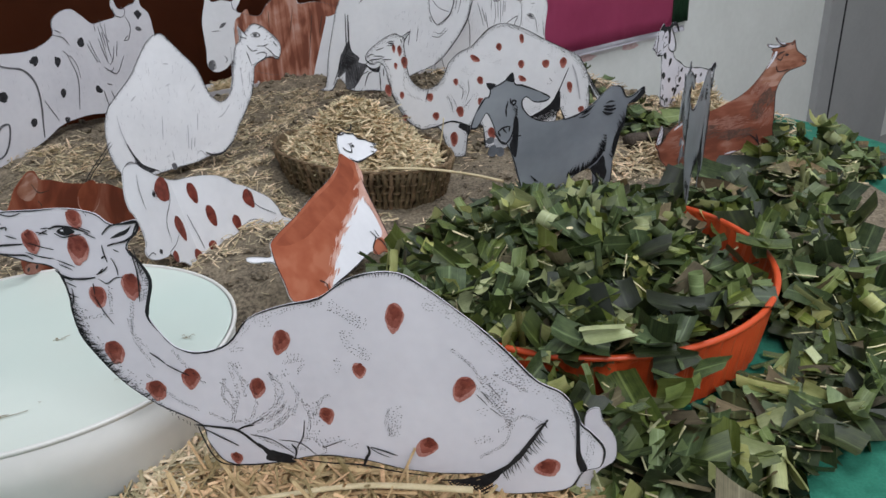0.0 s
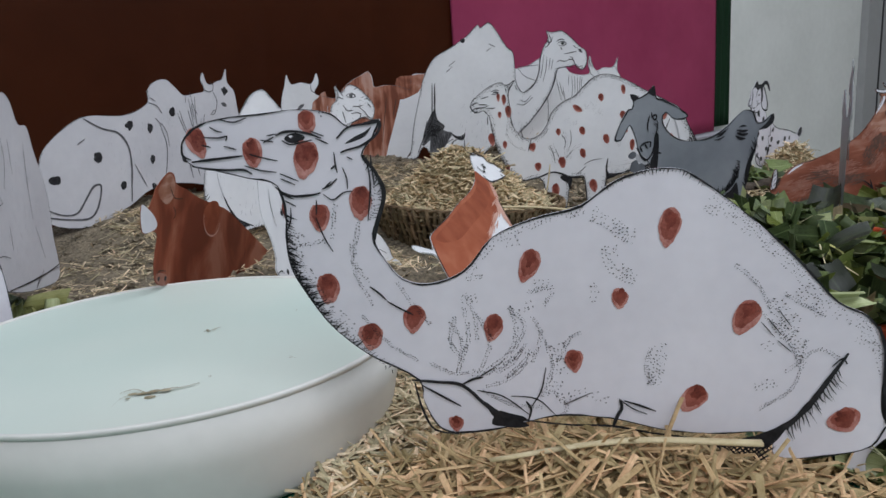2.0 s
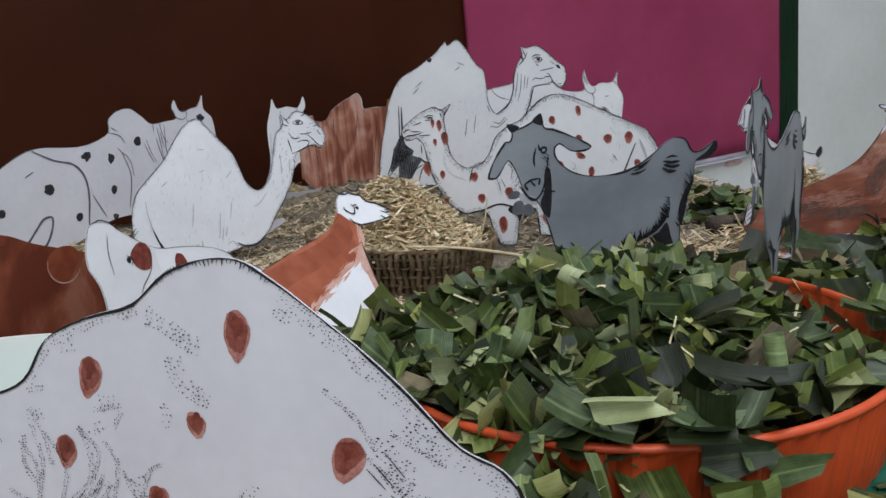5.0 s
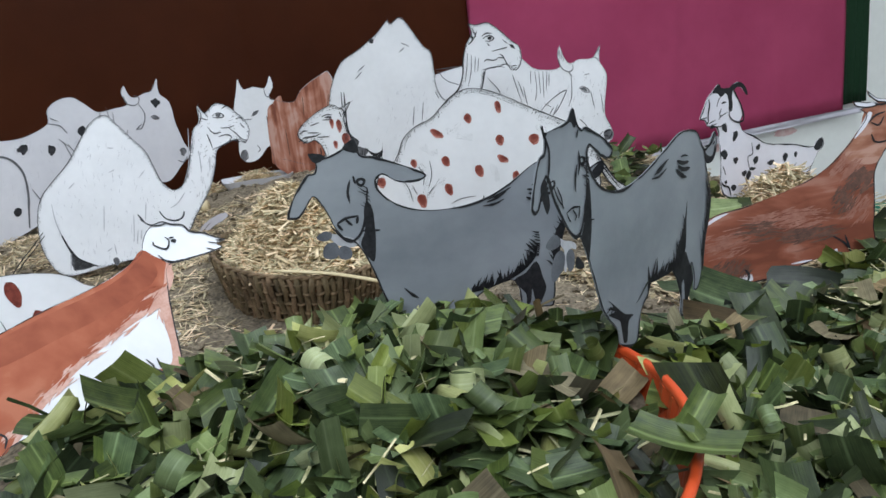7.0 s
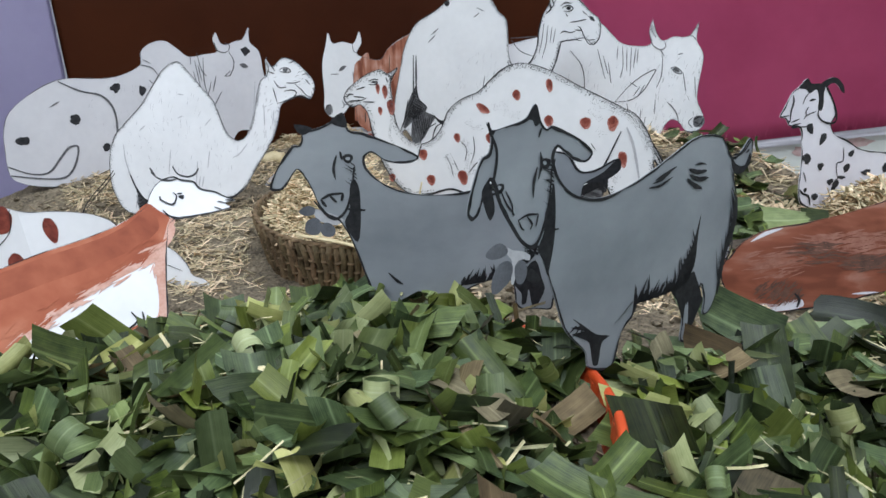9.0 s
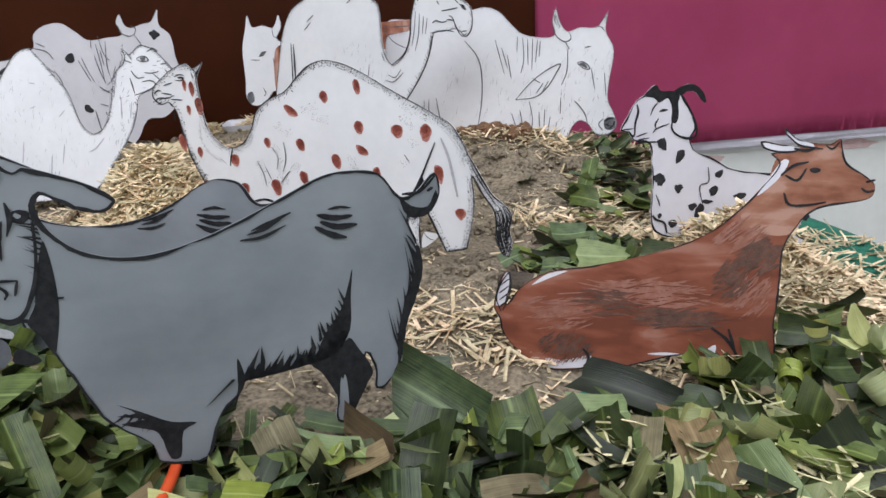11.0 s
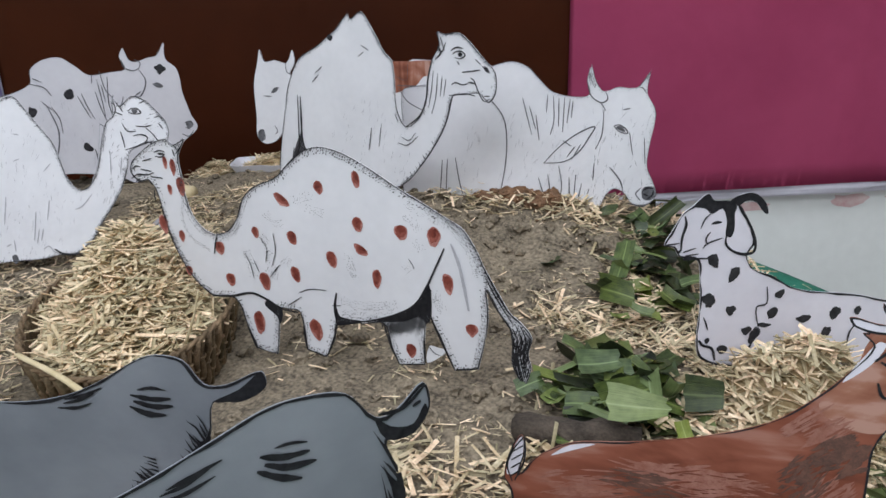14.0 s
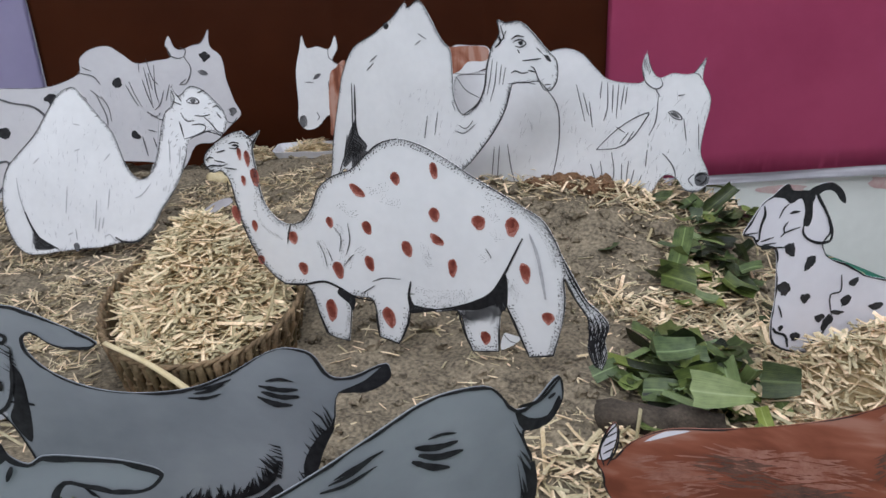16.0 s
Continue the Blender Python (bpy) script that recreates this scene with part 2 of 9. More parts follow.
LEAF_FAR = leaf_material("chopped_leaf_heap", (0.012, 0.027, 0.007), (0.080, 0.118, 0.031), (0.22, 0.31, 0.11), "Island")
PALE_LEAF = leaf_material("pale_leaf_sheath", (0.26, 0.30, 0.095), (0.46, 0.49, 0.21), (0.5, 0.53, 0.3), "Random", 0.3)
LIGHT_LEAF = leaf_material("light_green_leaf", (0.082, 0.125, 0.024), (0.192, 0.255, 0.070), (0.33, 0.41, 0.17), "Random", 0.4)
LIGHT_FAR = leaf_material("light_green_leaf_heap", (0.082, 0.125, 0.024), (0.192, 0.255, 0.070), (0.33, 0.41, 0.17), "Island", 0.4)
PALE_FAR = leaf_material("pale_leaf_pieces", (0.26, 0.30, 0.095), (0.46, 0.49, 0.21), (0.5, 0.53, 0.3), "Island", 0.3)
DRY_FAR = leaf_material("dry_brown_leaf", (0.075, 0.058, 0.026), (0.21, 0.17, 0.08), (0.30, 0.25, 0.13), "Island", 0.5, 0.75)
# near-black green stands in for the shade in gaps of the leaf heap
LEAF_SHADE = material("packed_leaf_mulch", (0.004, 0.008, 0.003), (0.018, 0.028, 0.011), 0.9, 90, bump=1.0, bump_scale=120)
# straw in a darker tone, shade painted into the mound cores
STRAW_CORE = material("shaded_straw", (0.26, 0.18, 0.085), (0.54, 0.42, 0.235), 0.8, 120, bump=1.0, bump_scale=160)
WATER = material("cloudy_water", (0.55, 0.645, 0.59), (0.655, 0.70, 0.64), 0.45, 4.5, 2, fine=0.04, spec=0.2, low=0.36, high=0.68)
SCUM = material("wet_chaff", (0.16, 0.13, 0.07), (0.42, 0.37, 0.26), 0.7, 200)
TUB_PLASTIC = material("white_tub_plastic", (0.66, 0.655, 0.62), (0.73, 0.72, 0.685), 0.45, 9, spec=0.35)
TRAY_PLASTIC = material("orange_plastic", (0.50, 0.060, 0.014), (0.62, 0.085, 0.022), 0.38, 12, spec=0.5)
WICKER = material("brown_wicker", (0.062, 0.043, 0.022), (0.230, 0.165, 0.090), 0.7, 60, random=0.3, bump=0.5, bump_scale=350)
BARK = material("dark_bark", (0.026, 0.021, 0.016), (0.095, 0.075, 0.058), 0.95, 60, bump=1.0, bump_scale=260)
CEILING = material("white_ceiling_paint", (0.74, 0.74, 0.73), (0.78, 0.78, 0.77), 0.8, 4)
FLOOR = material("grey_floor_tiles", (0.30, 0.29, 0.27), (0.36, 0.35, 0.33), 0.5, 8)
LAMP_WHITE = material("lamp_housing", (0.7, 0.7, 0.7), (0.78, 0.78, 0.78), 0.4, 8)


# ---- building helpers ----
def mesh_ob(name, bm, mats, smooth=False):
    me = bpy.data.meshes.new(name)
    bm.to_mesh(me)
    bm.free()
    for m in mats if isinstance(mats, (list, tuple)) else [mats]:
        me.materials.append(m)
    if smooth:
        for p in me.polygons:
            p.use_smooth = True
    return new(name, me)


def part(name, bm, mat, parent, label="", smooth=False):
    ob = mesh_ob(name, bm, mat, smooth)
    ob.parent = parent
    if label:
        ob["label"] = label
    return ob


def empty(name, m=None):
    ob = new(name)
    ob.empty_display_size = 0.02
    if m is not None:
        ob.matrix_world = m
    return ob


def box(bm, x0, x1, y0, y1, z0, z1, m=None):
    v = [bm.verts.new((x, y, z)) for x in (x0, x1) for y in (y0, y1) for z in (z0, z1)]
    for f in ((0, 1, 3, 2), (4, 6, 7, 5), (0, 4, 5, 1), (2, 3, 7, 6), (0, 2, 6, 4), (1, 5, 7, 3)):
        bm.faces.new([v[i] for i in f])
    if m is not None:
        bmesh.ops.transform(bm, matrix=m, verts=v)
    return v


def boxed(name, mat, dims, m=None, kind="structure", label="", category="", bevel=0.0):
    bm = bmesh.new()
    box(bm, *dims)
    if bevel:
        bmesh.ops.bevel(bm, geom=bm.edges[:], offset=bevel, segments=2, affect="EDGES")
    ob = mesh_ob(name, bm, mat)
    if m is not None:
        ob.matrix_world = m
    return tagged(ob, label, category, "", kind)


def turned(bm, profile, around=64, wave=0.0, waves=0, centre=(0, 0)):
    """A surface of revolution through (radius, z, waviness) rows."""
    rings = []
    for r, z, w in profile:
        rings.append([bm.verts.new((centre[0] + (r + wave * w * math.cos(waves * a)) * math.cos(a), centre[1] + (r + wave * w * math.cos(waves * a)) * math.sin(a), z))
                      for a in (2 * math.pi * i / around for i in range(around))])
    for lo, hi in zip(rings, rings[1:]):
        for i in range(around):
            bm.faces.new((lo[i], lo[(i + 1) % around], hi[(i + 1) % around], hi[i]))
    return rings


def smooth_ring(points, steps=4, closed=True):
    """A smooth curve through the points, with slopes by chord length."""
    p, out, n = [Vector(q) for q in points], [], len(points)
    for i in range(n if closed else n - 1):
        if closed:
            a, b, c, d = p[i - 1], p[i], p[(i + 1) % n], p[(i + 2) % n]
        else:
            a, b, c, d = p[max(i - 1, 0)], p[i], p[i + 1], p[min(i + 2, n - 1)]
        h = (c - b).length
        m0 = (c - a) * (h / max(1e-9, h + (b - a).length))
        m1 = (d - b) * (h / max(1e-9, h + (d - c).length))
        for s in range(steps):
            t = s / steps
            out.append(b * (2 * t ** 3 - 3 * t * t + 1) + m0 * (t ** 3 - 2 * t * t + t) + c * (3 * t * t - 2 * t ** 3) + m1 * (t ** 3 - t * t))
    if not closed:
        out.append(p[-1])
    return out


# ---- ground shape ----
TABLE = Vector((-0.08, 0.80))


def bumps(x, y, f, k=0.0):
    return noise.noise((x * f + k, y * f - k, k * 0.37))


def ramp(v, a, b):
    t = min(1.0, max(0.0, (v - a) / (b - a)))
    return t * t * (3 - 2 * t)


def heap(x, y, cx, cy, r, h, flat=0.0):
    d = math.hypot(x - cx, y - cy) / r
    return h * (1 - ramp(d, flat, 1.0))


def soil_height(x, y):
    """The bed of soil on the cloth: thin in front, banked up under the animals at the back."""
    body = ramp(y, 0.50, 0.62) * (1 - ramp(math.hypot(x - TABLE.x, y - TABLE.y), 0.62, 0.70))
    right = 1 - 0.75 * ramp(x - 0.10 * (y - 0.8), 0.27, 0.36) - 0.25 * ramp(x, 0.48, 0.56)
    z = 0.034 * body * right
    z += heap(x, y, 0.05, 1.36, 0.30, 0.040, 0.3) + heap(x, y, -0.36, 1.38, 0.26, 0.035, 0.3) + heap(x, y, 0.06, 1.275, 0.11, 0.012, 0.2) + heap(x, y, -0.005, 1.302, 0.06, 0.010, 0.2) + heap(x, y, -0.60, 1.08, 0.26, 0.028, 0.3) + heap(x, y, -0.12, 1.15, 0.22, 0.045, 0.2)
    z += heap(x, y, 0.24, 0.72, 0.13, 0.014, 0.3) - heap(x, y, -0.10, 0.85, 0.19, 0.016, 0.5) - heap(x, y, 0.292, 0.862, 0.085, 0.018, 0.45)
    z += body * right * (0.007 * bumps(x, y, 9) + 0.004 * bumps(x, y, 28, 3) + 0.0034 * bumps(x, y, 62, 7) + 0.0022 * bumps(x, y, 130, 9))
    return z * (1 - ramp(math.hypot(x - TABLE.x, y - TABLE.y), 0.655, 0.725)) - 0.006


BASIN = (0.110, 0.560, 0.157)


def ground_height(x, y):
    return max(0.0, soil_height(x, y))


# ---- room and table ----
boxed("wall_back", WALL_PAINT, (-3.0, 3.2, 0, 0.12, -0.75, 2.0), WALL)
boxed("wall_right", WALL_PAINT, (3.2, 3.32, -4.0, 0.12, -0.75, 2.0), WALL)
boxed("wall_left", WALL_PAINT, (-3.12, -3.0, -4.0, 0.12, -0.75, 2.0), WALL)
boxed("wall_front", WALL_PAINT, (-3.12, 3.32, -4.12, -4.0, -0.75, 2.0), WALL)
boxed("ceiling", CEILING, (-3.12, 3.32, -4.12, 0.12, 2.0, 2.1), WALL)
boxed("floor", FLOOR, (-3.12, 3.32, -4.12, 0.12, -0.85, -0.75), WALL)
for s, d in ((-1.2, -2.7), (1.1, -2.3), (0.0, -1.1)):
    light = tagged(empty("ceiling_light", WALL @ pose(s, d, 1.99)), "flat white ceiling light panel", "ceiling light", "ceiling lights", "structure")
    bm = bmesh.new()
    for q in ((-0.95, -0.91, -0.5, 0.5), (0.91, 0.95, -0.5, 0.5), (-0.909, 0.909, -0.5, -0.46), (-0.909, 0.909, 0.46, 0.5)):
        box(bm, *q, -0.06, 0.009)
    part("frame", bm, LAMP_WHITE, light)

boxed("pillar", GREY_WALL, (1.95, 2.60, -0.03, -0.001, -0.75, 2.0), WALL, label="grey painted wall panel beside the off-white wall")

boxed("pillar_seam", INK, (2.055, 2.063, -0.033, -0.029, -0.75, 2.0), WALL)

def sheet(name, mat, s0, s1, z0, z1, proud, label, skew=0.0, rise=0.0):
    """A sheet of paper pinned to the wall: slightly wavy, with a turned edge."""
    bm = bmesh.new()
    nx, nz = 120, 24
    grid = [[bm.verts.new((s0 + (s1 - s0) * i / nx + skew * (j / nz), -proud - 0.003 - 0.004 * noise.noise((i * 0.045, j * 0.09, s0 * 3)) - 0.0022 * math.exp(-((i - 58 - 0.2 * j) / 1.6) ** 2) - 0.0016 * math.exp(-((i - 93 + 0.1 * j) / 1.4) ** 2), z0 + (z1 - z0) * j / nz + rise * i / nx)) for i in range(nx + 1)] for j in range(nz + 1)]
    for j in range(nz):
        for i in range(nx):
            bm.faces.new((grid[j][i], grid[j][i + 1], grid[j + 1][i + 1], grid[j + 1][i]))
    bmesh.ops.solidify(bm, geom=bm.faces[:], thickness=-0.0012)
    ob = mesh_ob(name, bm, mat, True)
    ob.matrix_world = WALL
    return tagged(ob, label, "wall paper", "sheets on the wall")


sheet("brown_sheet", BROWN_SHEET, -0.985, -0.005, -0.05, 0.515, 0.006, "dark brown glossy paper sheet pinned to the wall")
sheet("maroon_sheet", MAROON_SHEET, -0.030, 0.990, -0.054, 0.95, 0.014, "maroon paper sheet pinned to the wall", rise=0.022)
sheet("green_strip", GREEN_SHEET, 0.992, 1.075, -0.020, 0.95, 0.010, "narrow dark green paper border beside the maroon sheet")
sheet("blue_sheet", BLUE_SHEET, -1.05, -0.035, 0.517, 0.75, 0.004, "blue paper strip above the brown sheet")
sheet("lilac_sheet", LILAC_SHEET, -1.90, -0.990, -0.20, 0.80, 0.004, "lilac paper sheet pinned to the wall")
sheet("white_border", CARD, -0.030, 1.05, -0.069, -0.051, 0.018, "white paper strip along the bottom of the maroon sheet", rise=0.022)


def smudge(s, z, w, h):
    """A worn patch of pink paint on the wall."""
    bm = bmesh.new()
    ring = [bm.verts.new((s + w * (1 + 0.5 * noise.noise((s * 9, i, 2))) * math.cos(a), -0.0012, z + h * (1 + 0.5 * noise.noise((s * 9, i, 5))) * math.sin(a))) for i, a in enumerate(2 * math.pi * k / 14 for k in range(14))]
    bm.faces.new(ring[::-1])
    ob = mesh_ob("paint_smudge", bm, PINK_MARK)
    ob.matrix_world = WALL
    return tagged(ob, "faded pink paint smudge on the wall", "smudge", kind="structure")


for q in ((0.31, -0.085, 0.045, 0.008), (0.50, -0.080, 0.035, 0.013), (0.62, -0.072, 0.045, 0.010), (0.82, -0.065, 0.04, 0.010), (0.16, -0.09, 0.03, 0.007)):
    smudge(*q)

# round table with a draped green cloth
bm = bmesh.new()
rings = turned(bm, [(0.05, 0, 0), (0.2, 0, 0), (0.4, 0, 0), (0.6, 0, 0), (0.72, 0, 0), (0.735, -0.004, 0), (0.742, -0.02, 0.15), (0.75, -0.12, 0.6), (0.76, -0.4, 1), (0.77, -0.72, 1)], 160, 0.012, 22, tuple(TABLE))
bm.faces.new(rings[0][::-1])
tagged(mesh_ob("tablecloth", bm, CLOTH, True), "green cloth draped over a round table", "tablecloth")
bm = bmesh.new()
rings = turned(bm, [(0.72, -0.030, 0), (0.72, -0.006, 0)], 96, centre=tuple(TABLE))
bm.faces.new(rings[1]), bm.faces.new(rings[0][::-1])
table = tagged(empty("round_table"), "round table under the green cloth", "table")
part("tabletop", bm, FLOOR, table)
for a in (45, 135, 225, 315):
    bm = bmesh.new()
    cx, cy = TABLE.x + 0.5 * math.cos(radians(a)), TABLE.y + 0.5 * math.sin(radians(a))
    r = turned(bm, [(0.025, -0.75, 0), (0.03, -0.03, 0)], 20, centre=(cx, cy))
    bm.faces.new(r[0][::-1]), bm.faces.new(r[1])
    part("leg", bm, FLOOR, table)

# bed of soil
bm = bmesh.new()
N = 230
x0, x1, y0, y1 = -0.80, 0.62, 0.40, 1.52
verts = [[bm.verts.new((x0 + (x1 - x0) * i / N, y0 + (y1 - y0) * j / N, soil_height(x0 + (x1 - x0) * i / N, y0 + (y1 - y0) * j / N))) for i in range(N + 1)] for j in range(N + 1)]
for j in range(N):
    for i in range(N):
        q = (verts[j][i], verts[j][i + 1], verts[j + 1][i + 1], verts[j + 1][i])
        if max(v.co.z for v in q) > -0.003:
            bm.faces.new(q)
for v in [v for v in bm.verts if not v.link_faces]:
    bm.verts.remove(v)
tagged(mesh_ob("soil_bed", bm, SOIL, True), "bed of dry crumbly brown soil on the cloth", "soil", kind="stuff")


crumb_v, crumb_f = [], []


def crumb(x, y, r, seed):
    shape = BALLS[1 if r > 0.0025 else 0]
    k, z = len(crumb_v), soil_height(x, y) + r * 0.3
    for q in shape[0]:
        w = r * (1 + 0.9 * noise.noise(q * 1.4 + Vector((seed, seed * 0.7, 0))) + 0.35 * noise.noise(q * 4 + Vector((0, seed, 3))))
        crumb_v.append((x + q.x * w, y + q.y * w, z + q.z * w * 0.75))
    crumb_f.extend(tuple(k + i for i in f) for f in shape[1])


BALLS = []
for level in (1, 2):
    bm = bmesh.new()
    bmesh.ops.create_icosphere(bm, subdivisions=level, radius=1)
    BALLS.append(([v.co.copy() for v in bm.verts], [tuple(v.index for v in f.verts) for f in bm.faces]))
    bm.free()
for k in range(6000):
    x, y = random.uniform(-0.66, 0.36), random.uniform(0.58, 1.45)
    if soil_height(x, y) > 0.015:
        crumb(x, y, 0.0007 + 0.0058 * random.random() ** 6, k * 1.7)
for k in range(420):
    crumb(random.gauss(-0.03, 0.11), random.gauss(1.14, 0.06), 0.0010 + 0.0075 * random.random() ** 5, k * 2.3)
for x, y, r in ((0.165, 1.245, 0.016), (0.06, 1.27, 0.011), (0.12, 1.29, 0.012), (-0.02, 1.31, 0.013), (0.02, 1.29, 0.010), (-0.16, 0.99, 0.012), (-0.20, 1.0, 0.011), (-0.23, 0.97, 0.009), (0.08, 0.985, 0.008), (0.035, 0.985, 0.009), (0.055, 1.0, 0.010)):
    crumb(x, y, 0.75 * r, x * 50)
me = bpy.data.meshes.new("soil_crumbs")
me.from_pydata(crumb_v, [], crumb_f)
me.materials.append(SOIL)
tagged(new("soil_crumbs", me), "loose crumbs and clods of brown soil", "soil", kind="stuff")
crumb_v.clear(), crumb_f.clear()
for k in range(1500):
    crumb(random.gauss(0.020, 0.042), random.gauss(1.292, 0.016), 0.0016 + 0.0095 * random.random() ** 4, k * 2.3)
me = bpy.data.meshes.new("damp_soil_clods")
me.from_pydata(crumb_v, [], crumb_f)
me.materials.append(DAMP_SOIL)
tagged(new("damp_soil_clods", me), "low bank of damp reddish-brown soil clods", "soil", kind="stuff")


# ---- tub, basin and basket ----
def oval(bm):
    bmesh.ops.transform(bm, matrix=Matrix.Diagonal((0.970, 0.831, 1.0, 1.0)), verts=bm.verts[:])
    return bm


def tub():
    top = tagged(empty("tub", pose(-0.3116, 0.4396, 0, 0, 0, 4.7)), "oval white plastic tub brimful of cloudy water", "tub")
    bm = bmesh.new()
    rings = turned(bm, [(0.139, 0.001, 0), (0.1435, 0.003, 0), (0.1450, 0.008, 0), (0.1515, 0.0360, 0), (0.1562, 0.0640, 0), (0.1545, 0.0640, 0), (0.143, 0.012, 0), (0.120, 0.009, 0), (0.04, 0.008, 0)], 96)
    bm.faces.new(rings[-1]), bm.faces.new(rings[0][::-1])
    part("body", oval(bm), TUB_PLASTIC, top, smooth=True)
    bm = bmesh.new()
    turned(bm, [(0.1563, 0.0641, 0), (0.1572, 0.0650, 0), (0.1578, 0.0662, 0), (0.1577, 0.0673, 0), (0.1570, 0.0680, 0), (0.1556, 0.0680, 0), (0.1547, 0.0668, 0), (0.1544, 0.0641, 0)], 96)
    part("rim", oval(bm), TUB_PLASTIC, top, "rounded plastic rim", True)
    return top


tub()
bm = bmesh.new()
rings = turned(bm, [(0.1540, 0.0668, 0), (0.1525, 0.0664, 0), (0.09, 0.0664, 0), (0.04, 0.0664, 0)], 80)
bm.faces.new(rings[-1])
tagged(mesh_ob("water", oval(bm), WATER, True), "shallow cloudy pale water standing in the tub", "water").matrix_world = pose(-0.3116, 0.4396, 0, 0, 0, 4.7)


def floating_scrap(x, y, r, strands):
    """A fleck of wet chaff lying on the water."""
    bm = bmesh.new()
    for k in range(9):
        ax, ay, ar = random.gauss(0, r * 0.55), random.gauss(0, r * 0.28), r * random.uniform(0.12, 0.34)
        ring = [bm.verts.new((ax + ar * (1 + 0.4 * noise.noise((k, a, 0.3))) * math.cos(a), ay + 0.6 * ar * math.sin(a), 0.0002 + 0.00012 * k)) for a in (0, 0.8, 1.6, 2.4, 3.2, 4.0, 4.8, 5.6)]
        bm.faces.new(ring)
    for k in range(strands):
        a, l = random.uniform(-0.6, 0.6) + (math.pi if k % 2 else 0), r * random.uniform(1.0, 2.2)
        p = [(0.4 * r * math.cos(a), 0.2 * r * math.sin(a)), (0.7 * l * math.cos(a), 0.5 * l * math.sin(a) + 0.003), (l * math.cos(a + 0.25), l * math.sin(a + 0.25))]
        q = smooth_ring(p, 4, False)
        row = [(bm.verts.new((u.x, u.y + 0.0004, 0.0008)), bm.verts.new((u.x, u.y - 0.0004, 0.0008))) for u in q]
        for c, d in zip(row, row[1:]):
            bm.faces.new((c[1], d[1], d[0], c[0]))
    ob = mesh_ob("wet_chaff", bm, SCUM)
    ob.matrix_world = pose(x, y, 0.0666, 0, 0, random.uniform(-15, 15))
    return tagged(ob, "small scrap of wet brown chaff on the water", "chaff", "chaff on the water")


for x, y, r, n in ((-0.285, 0.352, 0.011, 4), (-0.286, 0.445, 0.004, 1), (-0.260, 0.369, 0.0014, 0), (-0.236, 0.477, 0.0012, 0), (-0.22, 0.39, 0.0016, 0), (-0.19, 0.44, 0.003, 2)):
    floating_scrap(x, y, r, n)


def basin():
    top = tagged(empty("basin", pose(BASIN[0], BASIN[1], 0)), "round ribbed orange plastic basin full of chopped leaves", "basin")
    bm = bmesh.new()
    rings = turned(bm, [(0.143, 0.001, 0), (0.1475, 0.004, 0.3), (0.1540, 0.052, 1), (0.1552, 0.0550, 0.4), (0.1525, 0.0550, 0.4), (0.145, 0.008, 0)], 280, 0.0016, 70)
    bm.faces.new(rings[-1]), bm.faces.new(rings[0][::-1])
    part("body", bm, TRAY_PLASTIC, top, "ribbed orange wall")
    bm = bmesh.new()
    turned(bm, [(0.1550, 0.0553, 0), (0.1572, 0.0560, 0), (0.1576, 0.0578, 0), (0.1566, 0.0592, 0), (0.1540, 0.0594, 0), (0.1526, 0.0582, 0), (0.1524, 0.0553, 0)], 128)
    part("rim", bm, TRAY_PLASTIC, top, "thin smooth rim", True)
    return top


basin()

BASKET = pose(-0.122, 0.913, 0.000, 0, 0, 139)
BASKET_A, BASKET_B = 0.146, 0.083


def basket_point(a, z, out=0.0):
    grow = 0.86 + 0.14 * z / 0.060
    return ((BASKET_A * grow + out) * math.cos(a), (BASKET_B * grow + out) * math.sin(a), z)


def tube(bm, path, r, sides=6, closed=False):
    n, rings = len(path), []
    for i, p in enumerate(path):
        d = (Vector(path[(i + 1) % n] if closed else path[min(i + 1, n - 1)]) - Vector(path[i - 1] if closed else path[max(i - 1, 0)])).normalized()
        u = d.cross(Vector((0, 0, 1)) if abs(d.z) < 0.9 else Vector((1, 0, 0))).normalized()
        w = d.cross(u)
        rings.append([bm.verts.new(Vector(p) + r * (math.cos(t) * u + math.sin(t) * w)) for t in (2 * math.pi * k / sides for k in range(sides))])
    for i in range(n if closed else n - 1):
        a, b = rings[i], rings[(i + 1) % n]
        for k in range(sides):
            bm.faces.new((a[k], a[(k + 1) % sides], b[(k + 1) % sides], b[k]))
    if not closed:
        bm.faces.new(rings[0][::-1]), bm.faces.new(rings[-1])


